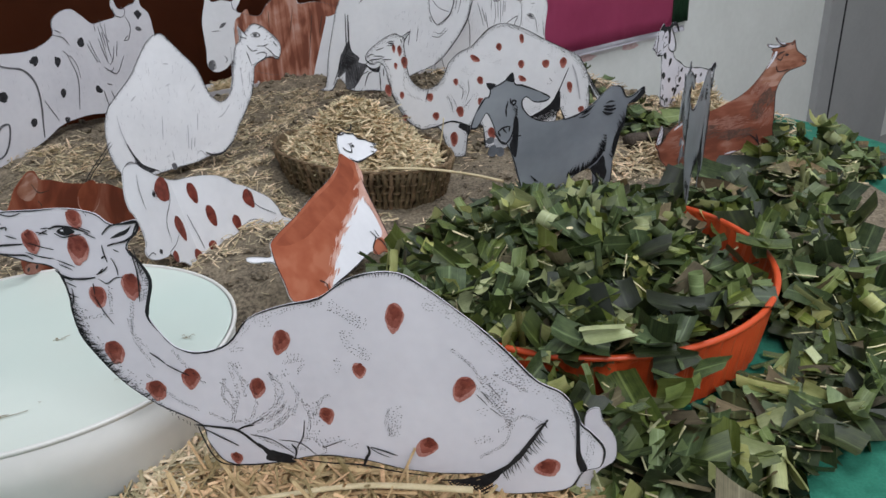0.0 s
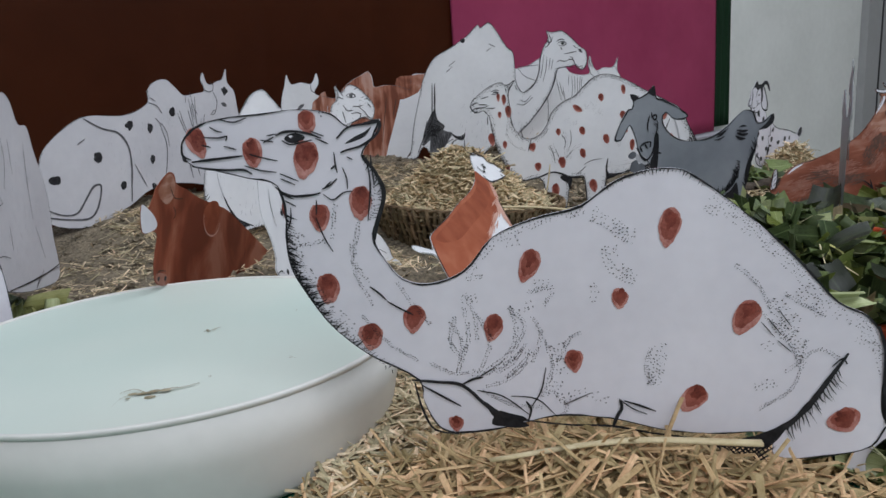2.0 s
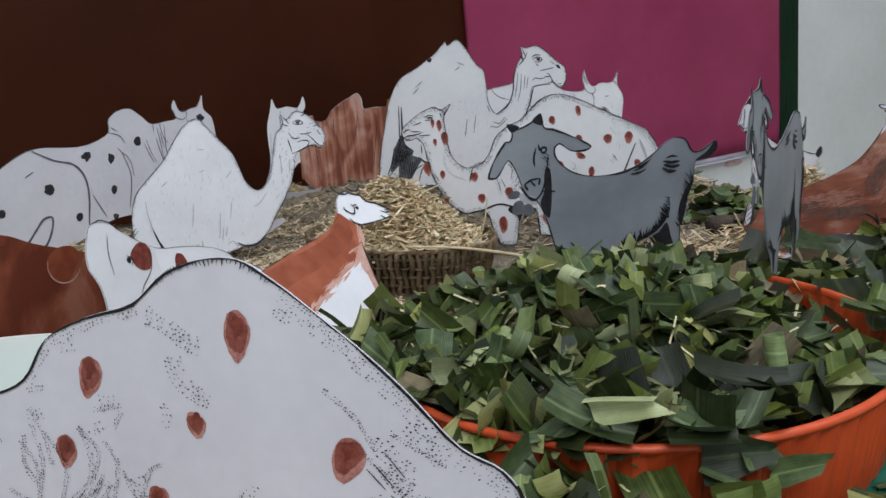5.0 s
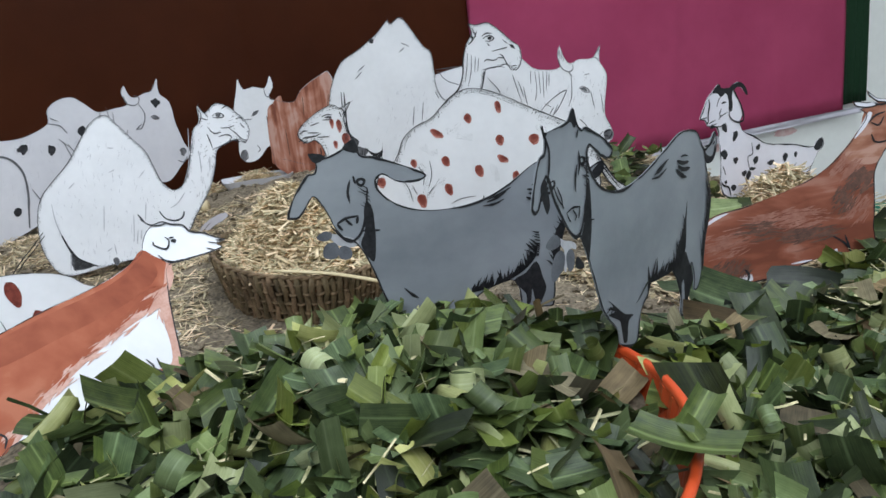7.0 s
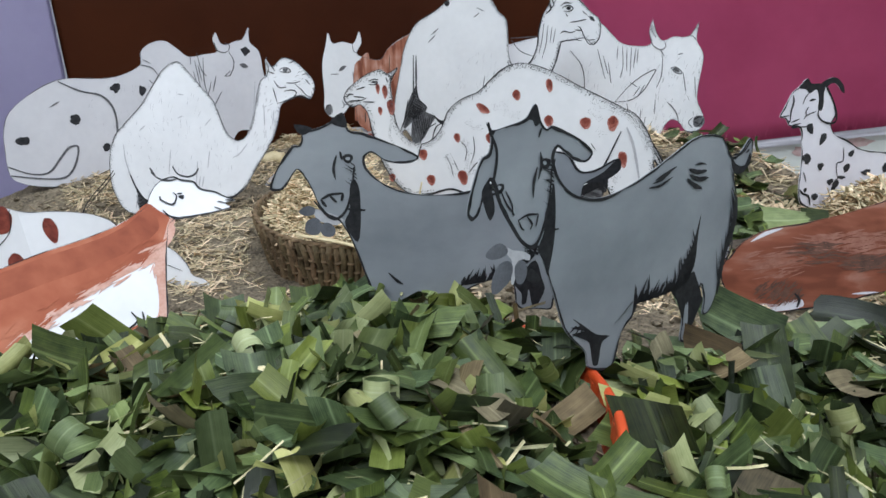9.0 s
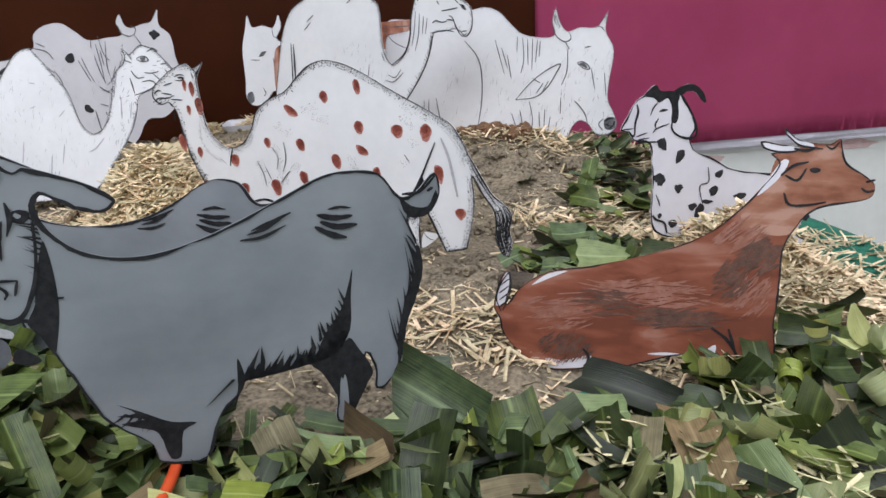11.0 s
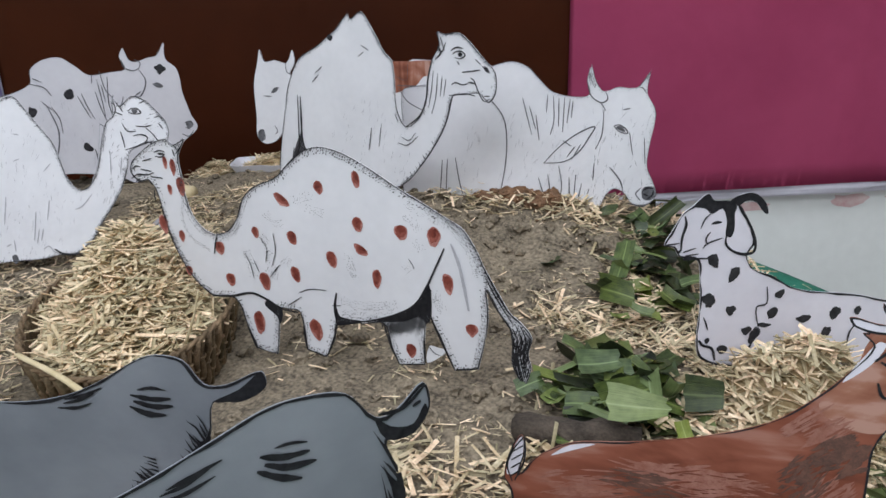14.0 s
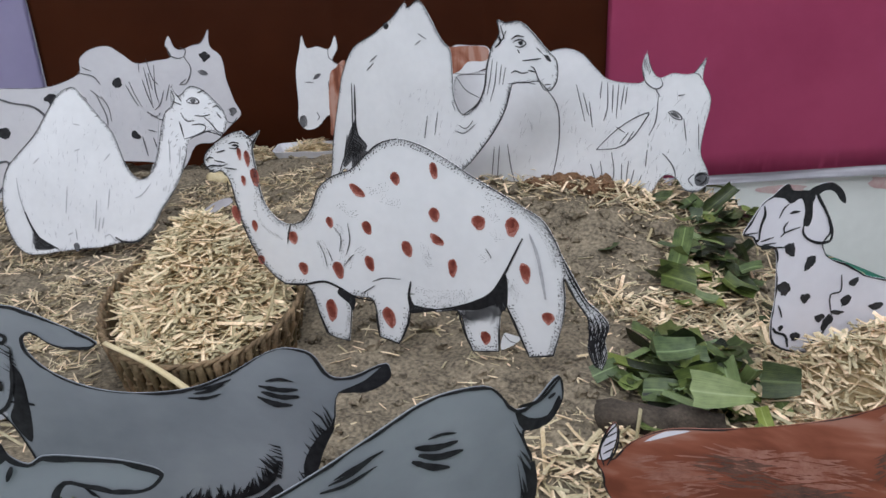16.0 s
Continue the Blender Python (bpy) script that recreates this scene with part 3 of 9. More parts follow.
def basket():
    """Upright pairs of canes with weavers running in and out of them, and a thin plaited rim."""
    top = tagged(empty("basket", BASKET), "oval brown wicker basket heaped with straw", "basket")
    bm = bmesh.new()
    bot = [bm.verts.new((p[0], p[1], 0.003)) for p in (basket_point(2 * math.pi * i / 60, 0.0, -0.003) for i in range(60))]
    wall = [bm.verts.new(basket_point(2 * math.pi * i / 60, 0.058, -0.004)) for i in range(60)]
    for i in range(60):
        bm.faces.new((bot[i], bot[(i + 1) % 60], wall[(i + 1) % 60], wall[i]))
    bm.faces.new(bot[::-1])
    part("lining", bm, WICKER, top)
    stakes = 92
    for i in range(stakes):
        a = 2 * math.pi * i / stakes
        bm = bmesh.new()
        tube(bm, [basket_point(a + 0.012 * math.sin(z * 220 + i), z, 0.0014 * math.cos(z * 480 + i * math.pi)) for z in (0.0, 0.010, 0.019, 0.028, 0.037, 0.046, 0.061)], 0.0029, 6)
        part("stake", bm, WICKER, top, smooth=True)
    for k in range(6):
        bm = bmesh.new()
        tube(bm, [basket_point(2 * math.pi * i / 276, 0.004 + 0.0098 * k + 0.0006 * math.sin(i * 0.7 + k), 0.0026 * math.cos(i * math.pi / 3 + k * math.pi)) for i in range(276)], 0.0014, 4, True)
        part("weaver", bm, WICKER, top, smooth=True)
    for k in range(2):
        bm = bmesh.new()
        tube(bm, [basket_point(2 * math.pi * i / 200, 0.0608 + 0.0012 * math.sin(i * 0.9 + k * math.pi), 0.0012 * math.cos(i * 0.9 + k * math.pi)) for i in range(200)], 0.0017, 6, True)
        part("rim", bm, WICKER, top, "thin plaited rim", True)
    return top


basket()


# ---- straw ----
def straw_pile(name, label, pieces, mat=None):
    """Chopped straw as flat split stems; pieces: rows of place, heading, pitch, length, width."""
    v, f = [], []
    for x, y, z, head, pitch, length, width in pieces:
        d = Vector((math.cos(head) * math.cos(pitch), math.sin(head) * math.cos(pitch), math.sin(pitch)))
        s = Vector((-math.sin(head), math.cos(head), random.uniform(-0.5, 0.5))).normalized() * width * 0.5
        n = d.cross(s).normalized() * width * 0.22
        sag = Vector((0, 0, random.uniform(-0.04, 0.04) * length))
        c, k = Vector((x, y, z)), len(v)
        for t, bend in ((-0.5, 0.0), (0.0, 1.0), (0.5, 0.0)):
            m = c + d * length * t + sag * bend
            v += [m + s + n * 0.2, m + n, m - s + n * 0.2, m - n]
        for r in (0, 4):
            f += [(k + r + j, k + r + (j + 1) % 4, k + r + 4 + (j + 1) % 4, k + r + 4 + j) for j in range(4)]
        f += [(k + 3, k + 2, k + 1, k), (k + 8, k + 9, k + 10, k + 11)]
    me = bpy.data.meshes.new(name)
    me.from_pydata(v, [], f)
    me.materials.append(mat or STRAW)
    return tagged(new(name, me), label, "straw", kind="stuff")


def strewn(count, where, height, long=(0.010, 0.030), wide=(0.0010, 0.0030), lift=0.004, tilt=0.25):
    """Pieces over a zone: where() gives x, y; height(x, y) the surface."""
    out = []
    for _ in range(count):
        x, y = where()
        out.append((x, y, height(x, y) + random.uniform(-0.001, lift), random.uniform(0, 6.283), random.gauss(0, tilt), random.uniform(*long) * (1.0 if random.random() < 0.85 else 1.6), random.uniform(*wide)))
    return out


def disc(cx, cy, rx, ry, turn=0.0):
    def pick():
        a, r = random.uniform(0, 6.283), math.sqrt(random.random())
        x, y = rx * r * math.cos(a), ry * r * math.sin(a)
        return cx + x * math.cos(turn) - y * math.sin(turn), cy + x * math.sin(turn) + y * math.cos(turn)
    return pick


def ridge(cx, cy, rx, ry, h, base, turn=0.0):
    def z(x, y):
        u, w = (x - cx) * math.cos(turn) + (y - cy) * math.sin(turn), -(x - cx) * math.sin(turn) + (y - cy) * math.cos(turn)
        return base(x, y) + h * (1 - ramp(math.hypot(u / rx, w / ry), 0.05, 1.05)) + h * 0.12 * bumps(x, y, 40, 2)
    return z


def mound(name, label, cx, cy, rx, ry, h, base, count, turn=0.0, mat=None, **kw):
    """A heap of straw: a rough core, coloured darker as shade, with many loose pieces over it."""
    z = ridge(cx, cy, rx, ry, h, base, turn)
    bm = bmesh.new()
    rings = []
    for j in range(9):
        r = 1.0 - j / 8.0 * 0.985
        ring = []
        for i in range(48):
            a = 2 * math.pi * i / 48
            x, y = rx * r * math.cos(a), ry * r * math.sin(a)
            x, y = cx + x * math.cos(turn) - y * math.sin(turn), cy + x * math.sin(turn) + y * math.cos(turn)
            ring.append(bm.verts.new((x, y, z(x, y) - (0.006 if j == 0 else 0.003))))
        rings.append(ring)
    for lo, hi in zip(rings, rings[1:]):
        for i in range(48):
            bm.faces.new((lo[i], lo[(i + 1) % 48], hi[(i + 1) % 48], hi[i]))
    bm.faces.new(rings[-1])
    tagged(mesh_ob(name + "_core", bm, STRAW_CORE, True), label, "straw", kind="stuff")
    straw_pile(name, label, strewn(count, disc(cx, cy, rx, ry, turn), z, **kw), mat)


def on_cloth(x, y):
    return ground_height(x, y)


def basket_fill(x, y):
    return 0.050


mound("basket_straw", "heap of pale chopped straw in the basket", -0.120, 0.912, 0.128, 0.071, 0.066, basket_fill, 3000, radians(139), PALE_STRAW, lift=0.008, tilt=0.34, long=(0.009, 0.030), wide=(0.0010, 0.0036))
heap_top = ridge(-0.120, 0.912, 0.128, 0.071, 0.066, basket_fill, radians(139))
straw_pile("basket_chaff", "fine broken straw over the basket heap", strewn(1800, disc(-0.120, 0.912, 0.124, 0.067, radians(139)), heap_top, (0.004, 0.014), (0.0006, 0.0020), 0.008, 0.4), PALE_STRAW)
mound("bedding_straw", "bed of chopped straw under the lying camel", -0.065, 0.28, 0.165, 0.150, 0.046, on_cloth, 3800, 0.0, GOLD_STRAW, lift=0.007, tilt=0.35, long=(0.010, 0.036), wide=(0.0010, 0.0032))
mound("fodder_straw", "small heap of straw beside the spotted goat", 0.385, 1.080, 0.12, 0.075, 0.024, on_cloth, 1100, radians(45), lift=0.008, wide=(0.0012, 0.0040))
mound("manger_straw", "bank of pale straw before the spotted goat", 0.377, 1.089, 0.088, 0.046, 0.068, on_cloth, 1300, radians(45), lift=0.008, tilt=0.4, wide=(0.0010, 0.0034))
TRAY = pose(-0.418, 1.335, 0.046, 0, 0, 36)


def card_tray():
    """A shallow dish folded from white card, its sides leaning out."""
    bm, rings = bmesh.new(), []
    for w, d, z in ((0.048, 0.026, 0.0), (0.060, 0.036, 0.022), (0.0585, 0.0345, 0.022), (0.0465, 0.0245, 0.0012)):
        ring = []
        for i in range(40):
            a = 2 * math.pi * i / 40
            c, s = math.cos(a), math.sin(a)
            r = (abs(c) ** 5 + abs(s) ** 5) ** -0.2
            ring.append(bm.verts.new((w * r * c, d * r * s, z + (0.0022 * noise.noise((3 * c, 3 * s, 6.1)) if z > 0.01 else 0))))
        rings.append(ring)
    for lo, hi in zip(rings, rings[1:]):
        for i in range(40):
            bm.faces.new((lo[i], lo[(i + 1) % 40], hi[(i + 1) % 40], hi[i]))
    bm.faces.new(rings[0][::-1]), bm.faces.new(rings[-1])
    ob = mesh_ob("card_tray", bm, [SHADE_CARD])
    ob.matrix_world = TRAY
    return tagged(ob, "shallow white card tray heaped with pale straw", "tray")


card_tray()
mound("tray_straw", "pale straw heaped in the card tray", -0.418, 1.335, 0.050, 0.029, 0.022, lambda x, y: 0.056, 420, radians(36), PALE_STRAW, lift=0.004, tilt=0.3, long=(0.006, 0.020), wide=(0.0007, 0.0022))
mound("far_straw", "tuft of pale straw at the back of the soil", -0.50, 1.290, 0.045, 0.035, 0.022, on_cloth, 350, radians(20), lift=0.004)
BARE = ((0.194, 0.950, 0.050), (0.150, 1.175, 0.050), (0.191, 1.030, 0.055), (0.078, 0.940, 0.045), (-0.05, 1.30, 0.06), (0.246, 0.845, 0.028), (0.29, 0.868, 0.022))


def in_basket(x, y):
    p = BASKET.inverted() @ Vector((x, y, 0))
    return math.hypot(p.x / (BASKET_A + 0.014), p.y / (BASKET_B + 0.014)) < 1


def clumped(pieces, keep=0.0):
    """Straw lies in drifts: thinned where a coarse noise is low, and almost gone from the bare soil."""
    out = []
    for p in pieces:
        bare = any(math.hypot(p[0] - x, p[1] - y) < r for x, y, r in BARE)
        if noise.noise((p[0] * 17, p[1] * 17, 4.4)) + 0.5 * noise.noise((p[0] * 50, p[1] * 50, 8.8)) + keep > random.uniform(-0.35, 0.35) and (not bare or random.random() < 0.12):
            out.append(p)
    return out


loose = clumped(strewn(4200, lambda: (random.uniform(-0.62, 0.34), random.uniform(0.58, 1.40)), on_cloth, (0.003, 0.018), (0.0005, 0.0018), 0.003, 0.2))
loose += clumped(strewn(2500, disc(0.35, 0.95, 0.18, 0.19), on_cloth, (0.006, 0.026), (0.0009, 0.0032), lift=0.004, tilt=0.2), 0.02)
loose += clumped(strewn(3000, disc(0.33, 0.98, 0.20, 0.23), on_cloth, (0.002, 0.008), (0.0004, 0.0016), lift=0.004), 0.0)
loose += strewn(1100, disc(-0.15, 0.37, 0.06, 0.10), on_cloth, lift=0.014)
loose += strewn(900, disc(-0.178, 0.42, 0.030, 0.10), on_cloth, lift=0.016)
loose += strewn(1100, disc(0.42, 1.14, 0.12, 0.15), on_cloth, lift=0.006)
loose += clumped(strewn(1200, disc(0.12, 1.30, 0.19, 0.12), on_cloth, lift=0.008), 0.05)
for cx, cy, r, n in ((0.060, 1.290, 0.065, 560), (0.225, 1.155, 0.065, 620), (0.230, 0.898, 0.050, 380), (0.434, 1.049, 0.06, 420), (0.41, 0.965, 0.05, 300)):
    loose += clumped(strewn(int(n * 1.7), disc(cx, cy, r * 1.3, r), on_cloth, (0.006, 0.030), (0.0009, 0.0034), lift=0.009, tilt=0.3), 0.22)
    loose += strewn(n, disc(cx, cy, r * 1.4, r * 1.1), on_cloth, (0.002, 0.008), (0.0004, 0.0014), lift=0.006, tilt=0.35)
loose += clumped(strewn(420, disc(0.0, 0.76, 0.12, 0.10), on_cloth, lift=0.003))
loose += clumped(strewn(4200, disc(-0.36, 0.82, 0.24, 0.20), on_cloth, (0.004, 0.022), (0.0006, 0.0020), lift=0.004), 0.12)
loose += clumped(strewn(1300, disc(-0.24, 0.86, 0.09, 0.14), on_cloth, (0.005, 0.024), (0.0006, 0.0024), lift=0.005), 0.15)
loose += clumped(strewn(900, disc(-0.05, 1.08, 0.30, 0.14), on_cloth, (0.005, 0.018), lift=0.003))
loose += clumped(strewn(2200, disc(-0.32, 1.18, 0.15, 0.08, radians(30)), on_cloth, (0.004, 0.020), (0.0006, 0.0022), lift=0.007), 0.3)
loose += clumped(strewn(1500, disc(-0.50, 0.95, 0.13, 0.06, radians(-15)), on_cloth, (0.004, 0.022), (0.0006, 0.0022), lift=0.005), 0.15)
loose += clumped(strewn(900, disc(-0.27, 1.00, 0.07, 0.11), on_cloth, (0.004, 0.022), (0.0006, 0.0022), lift=0.005), 0.1)
loose += strewn(520, disc(0.335, 0.838, 0.050, 0.028, radians(20)), on_cloth, (0.006, 0.028), (0.0009, 0.0034), lift=0.007, tilt=0.25)
loose += strewn(250, disc(0.08, 0.40, 0.08, 0.06), on_cloth, lift=0.008)
straw_pile("loose_straw", "loose chopped straw strewn over the soil", [p for p in loose if p[2] > 0.001 and not in_basket(p[0], p[1])])


def stalk(name, label, path, r0, r1, mat=None):
    bm = bmesh.new()
    q = smooth_ring([Vector(p) for p in path], 6, False)
    tube(bm, q, r0, 6)
    n = len(q)
    for i, v in enumerate(bm.verts):
        k = i // 6
        c = q[min(k, n - 1)]
        v.co = c + (v.co - c) * (1 + (r1 / r0 - 1) * k / (n - 1))
        v.co.z = c.z + (v.co.z - c.z) * 0.5
    return tagged(mesh_ob(name, bm, mat or STALK, True), label, "stalk", "dry stalks")


stalk("dry_stalk", "long split pale stalk lying over the basket rim", [(-0.082, 0.796, 0.0690), (-0.03, 0.800, 0.064), (0.02, 0.800, 0.055), (0.060, 0.797, 0.045)], 0.0024, 0.0030)
stalk("dry_stalk", "short pale stem standing out of the basket straw", [(-0.02, 0.885, 0.05), (-0.012, 0.892, 0.075), (-0.008, 0.898, 0.098)], 0.0012, 0.0008)
stalk("dry_stalk", "pale stem pieces lying in front of the camel", [(0.01, 0.295, 0.052), (-0.05, 0.298, 0.055), (-0.11, 0.296, 0.050)], 0.0026, 0.0018)


def log(name, label, a, b, r, mat=None):
    bm = bmesh.new()
    a, b = Vector(a), Vector(b)
    path = [a.lerp(b, i / 9) + Vector((0, 0, 0.002 * math.sin(i * 1.3))) for i in range(10)]
    tube(bm, path, r, 14)
    for v in bm.verts:
        v.co += 0.22 * r * Vector((noise.noise(v.co * 120), noise.noise(v.co * 120 + Vector((5, 0, 0))), noise.noise(v.co * 120 + Vector((0, 9, 0)))))
    return tagged(mesh_ob(name, bm, mat or BARK, True), label, "log")


log("small_log", "short piece of dark bark-covered branch on the soil", (0.236, 0.944, 0.038), (0.306, 0.972, 0.040), 0.0105)


log("wood_piece", "pale split piece of wood at the back of the soil", (-0.474, 1.184, 0.045), (-0.428, 1.195, 0.048), 0.011, STALK)


# ---- chopped leaves ----
def leaf_mesh(name, length, width, bend, curl, ragged, mats, slant=0.0, point=0.0, oval=False):
    """A chopped length of a broad grass leaf: a bent strip with a midrib fold and cut ends."""
    bm = bmesh.new()
    nx, ny = 5, 4
    rows = []
    for i in range(nx + 1):
        t = i / nx - 0.5
        row = []
        for j in range(ny + 1):
            s = j / ny - 0.5
            cut = ragged * 0.32 * width * noise.noise((s * 4, length * 90, i * 0.0 + (7.0 if t > 0 else 0.0))) * (2 * abs(t)) ** 3
            x = length * t + cut + slant * width * s
            narrow = max(0.08, math.sin(math.pi * (0.5 + t) ** 0.75)) ** 0.7 if oval else 1 - point * max(0.0, t + 0.2) * 1.4
            ang = curl * s
            y = narrow * width * (math.sin(ang) / curl if abs(curl) > 0.01 else s)
            z = width * ((1 - math.cos(ang)) / curl if abs(curl) > 0.01 else 0) + bend * length * (t * t - 0.08) + 0.05 * width * abs(s) * 2
            row.append(bm.verts.new((x, y, z)))
        rows.append(row)
    for i in range(nx):
        for j in range(ny):
            bm.faces.new((rows[i][j], rows[i + 1][j], rows[i + 1][j + 1], rows[i][j + 1]))
    layer, flat = bm.loops.layers.uv.new("UVMap"), {v: (i / nx, j / ny) for i, row in enumerate(rows) for j, v in enumerate(row)}
    for f in bm.faces:
        for c in f.loops:
            c[layer].uv = flat[c.vert]
    me = bpy.data.meshes.new(name)
    bm.to_mesh(me)
    bm.free()
    me.materials.append(mats)
    for p in me.polygons:
        p.use_smooth = True
    return me


def leaf_set(count, name, long, wide, curls, mat, point=0.5):
    """Leaf pieces of one sort, each cut differently."""
    return [leaf_mesh(name, random.uniform(*long), random.uniform(*wide), random.uniform(-0.45, 0.45), random.choice(curls) * random.uniform(0.7, 1.3), random.uniform(0.15, 0.6), mat, random.choice((-0.5, -0.2, -0.1, 0.0, 0.0, 0.1, 0.2, 0.5)), random.random() ** 2 * point) for _ in range(count)]


FLAT, ROLLED = (-1.6, -1.0, -0.5, 0.4, 0.7, 1.1, 1.7), (-4.6, -3.4, 2.8, 3.6, 4.6, 5.2)
LEAVES = leaf_set(24, "leaf", (0.016, 0.040), (0.011, 0.021), FLAT, LEAF, 0.25) + leaf_set(10, "leaf", (0.036, 0.060), (0.016, 0.026), FLAT, LEAF, 0.3) + leaf_set(12, "leaf", (0.030, 0.060), (0.004, 0.010), FLAT, LEAF, 0.6)
LIGHTS = leaf_set(16, "light_leaf", (0.012, 0.032), (0.008, 0.019), FLAT, LIGHT_LEAF, 0.25) + leaf_set(4, "light_leaf", (0.028, 0.042), (0.010, 0.018), FLAT, LIGHT_LEAF, 0.3)
PALES = leaf_set(10, "pale_leaf", (0.010, 0.024), (0.008, 0.016), FLAT, PALE_LEAF, 0.3) + leaf_set(9, "pale_leaf", (0.014, 0.030), (0.022, 0.038), ROLLED, PALE_LEAF, 0.1)


def rolled_leaf(name, radius, width, turns, mat):
    """A length of leaf sheath curled up like a wood shaving."""
    bm, n, rows = bmesh.new(), 18, []
    for i in range(n + 1):
        a = turns * 2 * math.pi * i / n
        r = radius * (0.55 + 0.45 * i / n) * (1 + 0.06 * noise.noise((i * 0.6, radius * 900, 1)))
        rows.append([bm.verts.new((r * math.cos(a), width * (s - 0.5) + 0.08 * width * math.sin(a * 0.7 + radius * 500), r * math.sin(a) + 0.1 * radius * abs(s - 0.5))) for s in (0, 0.33, 0.67, 1)])
    layer, flat = bm.loops.layers.uv.new("UVMap"), {v: (i / n, j / 3) for i, row in enumerate(rows) for j, v in enumerate(row)}
    for lo, hi in zip(rows, rows[1:]):
        for j in range(3):
            for c in bm.faces.new((lo[j], hi[j], hi[j + 1], lo[j + 1])).loops:
                c[layer].uv = flat[c.vert]
    me = bpy.data.meshes.new(name)
    bm.to_mesh(me)
    bm.free()
    me.materials.append(mat)
    for p in me.polygons:
        p.use_smooth = True
    return me


CURLS = [rolled_leaf("curled_leaf", random.uniform(0.006, 0.010), random.uniform(0.009, 0.015), random.uniform(0.6, 1.2), LIGHT_LEAF if k % 2 else PALE_LEAF) for k in range(8)]


def round_basin(x, y):
    return math.hypot(x - BASIN[0], y - BASIN[1]), math.degrees(math.atan2(y - BASIN[1], x - BASIN[0])) % 360


def heap_height(x, y):
    """Surface of the leaf heap: domed in the basin, over its far and left rim, and a skirt of spilled pieces round it."""
    d, a = round_basin(x, y)
    over = ramp(a, 36, 52) * (1 - ramp(a, 215, 235)) * (1 - 0.04 * ramp(a, 120, 170))
    rim_gap = 0.020 * ramp(d, 0.09, 0.14) * ((1 - ramp(a, 32, 48)) if a < 180 else ramp(a, 290, 320))
    dome = 0.052 - rim_gap + 0.034 * (1 - ramp(math.hypot(x - BASIN[0] + 0.01, y - BASIN[1] - 0.02), 0.0, 0.16))
    ground = ground_height(x, y)
    if d < 0.151:
        return max(dome, 0.064 * over) + 0.006 * bumps(x, y, 30, 5)
    open_side = 1 - 0.92 * ramp(a, 265, 292) * (1 - ramp(d, 0.20, 0.27)) if a > 180 else 1 - 0.75 * (1 - ramp(a, 0, 22)) * (1 - ramp(d, 0.19, 0.24))
    level = 0.040 * open_side * (1 - ramp(d, 0.17, 0.36)) * ramp(x + 0.8 * y, 0.36, 0.52)
    level = max(level, 0.026 * heap(x, y, 0.42, 0.84, 0.20, 1.0, 0.3), over * 0.074 * (1 - ramp(d, 0.158, 0.245)), ground + 0.006)
    level = max(level, 0.044 * (1 - ramp(d, 0.162, 0.26)) * (ramp(a, 236, 252) * (1 - ramp(a, 284, 294)) if a > 180 else 0.7 * (1 - ramp(a, 0, 8))), 0.030 * (1 - ramp(d, 0.162, 0.24)) * ramp(a, 340, 350))
    level -= 0.014 * ramp(x, 0.15, 0.19) * (1 - ramp(x, 0.27, 0.31)) * ramp(y, 0.60, 0.64)
    return max(level, ground + 0.004) + 0.004 * bumps(x, y, 40, 5)


def in_heap(x, y):
    """Where chopped leaves lie."""
    d, a = round_basin(x, y)
    open_wall = 289 < a < 344
    if d < (0.138 if open_wall or a < 38 else 0.150):
        return True
    over = 40 < a < 228
    if open_wall and d < 0.170:
        return False
    if 0.166 < d < 0.235 and a > 295:
        return True
    if (d < 0.169 and not over) or x + 0.9 * y < 0.38:
        return False
    wob = 0.012 * bumps(x, y, 25, 1)
    if x < 0.15:
        if y > 0.755 + wob or (x < -0.056 + wob) or (a > 205 and d > 0.20 and x < 0.06):
            return False
    elif x < 0.28:
        if y > 0.690 + 0.4 * max(0, x - 0.22) + wob:
            return False
    right = 0.02 * bumps(x, y, 12, 3)
    return (x < min(0.31 + 0.42 * (y - 0.44), 0.25 + 0.8 * (y - 0.40)) + right and y < 0.775 + 0.6 * (x - 0.30) + wob and y > 0.26) or math.hypot(x - 0.47, y - 0.91) < 0.075 or (0.29 < y < 0.42 and 0.085 < x < 0.225 + 0.8 * (y - 0.36) and x - y * 0.9 > -0.30)


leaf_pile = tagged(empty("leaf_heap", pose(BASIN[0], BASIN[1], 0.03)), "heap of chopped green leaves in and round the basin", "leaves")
# layer below the loose leaves, its colour darkened as gap shade
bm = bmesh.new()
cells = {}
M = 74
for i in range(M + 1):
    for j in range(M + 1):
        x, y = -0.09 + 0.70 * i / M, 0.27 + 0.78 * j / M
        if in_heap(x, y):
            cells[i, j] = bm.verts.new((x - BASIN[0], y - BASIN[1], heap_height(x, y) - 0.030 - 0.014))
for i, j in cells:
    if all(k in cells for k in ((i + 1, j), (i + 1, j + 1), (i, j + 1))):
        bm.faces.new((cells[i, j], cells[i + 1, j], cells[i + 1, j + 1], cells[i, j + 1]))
tagged(part("packed_leaves", bm, LEAF_SHADE, leaf_pile, "near-black leaf layer, coloured for the shade between loose leaves"), kind="stuff")


def leaf_pose(x, y, z, wild=0.5):
    return Matrix.Translation((x, y, z)) @ Euler((random.gauss(0, wild), random.gauss(0, wild), random.uniform(0, 6.283))).to_matrix().to_4x4() @ Matrix.Scale(random.uniform(0.75, 1.35), 4)


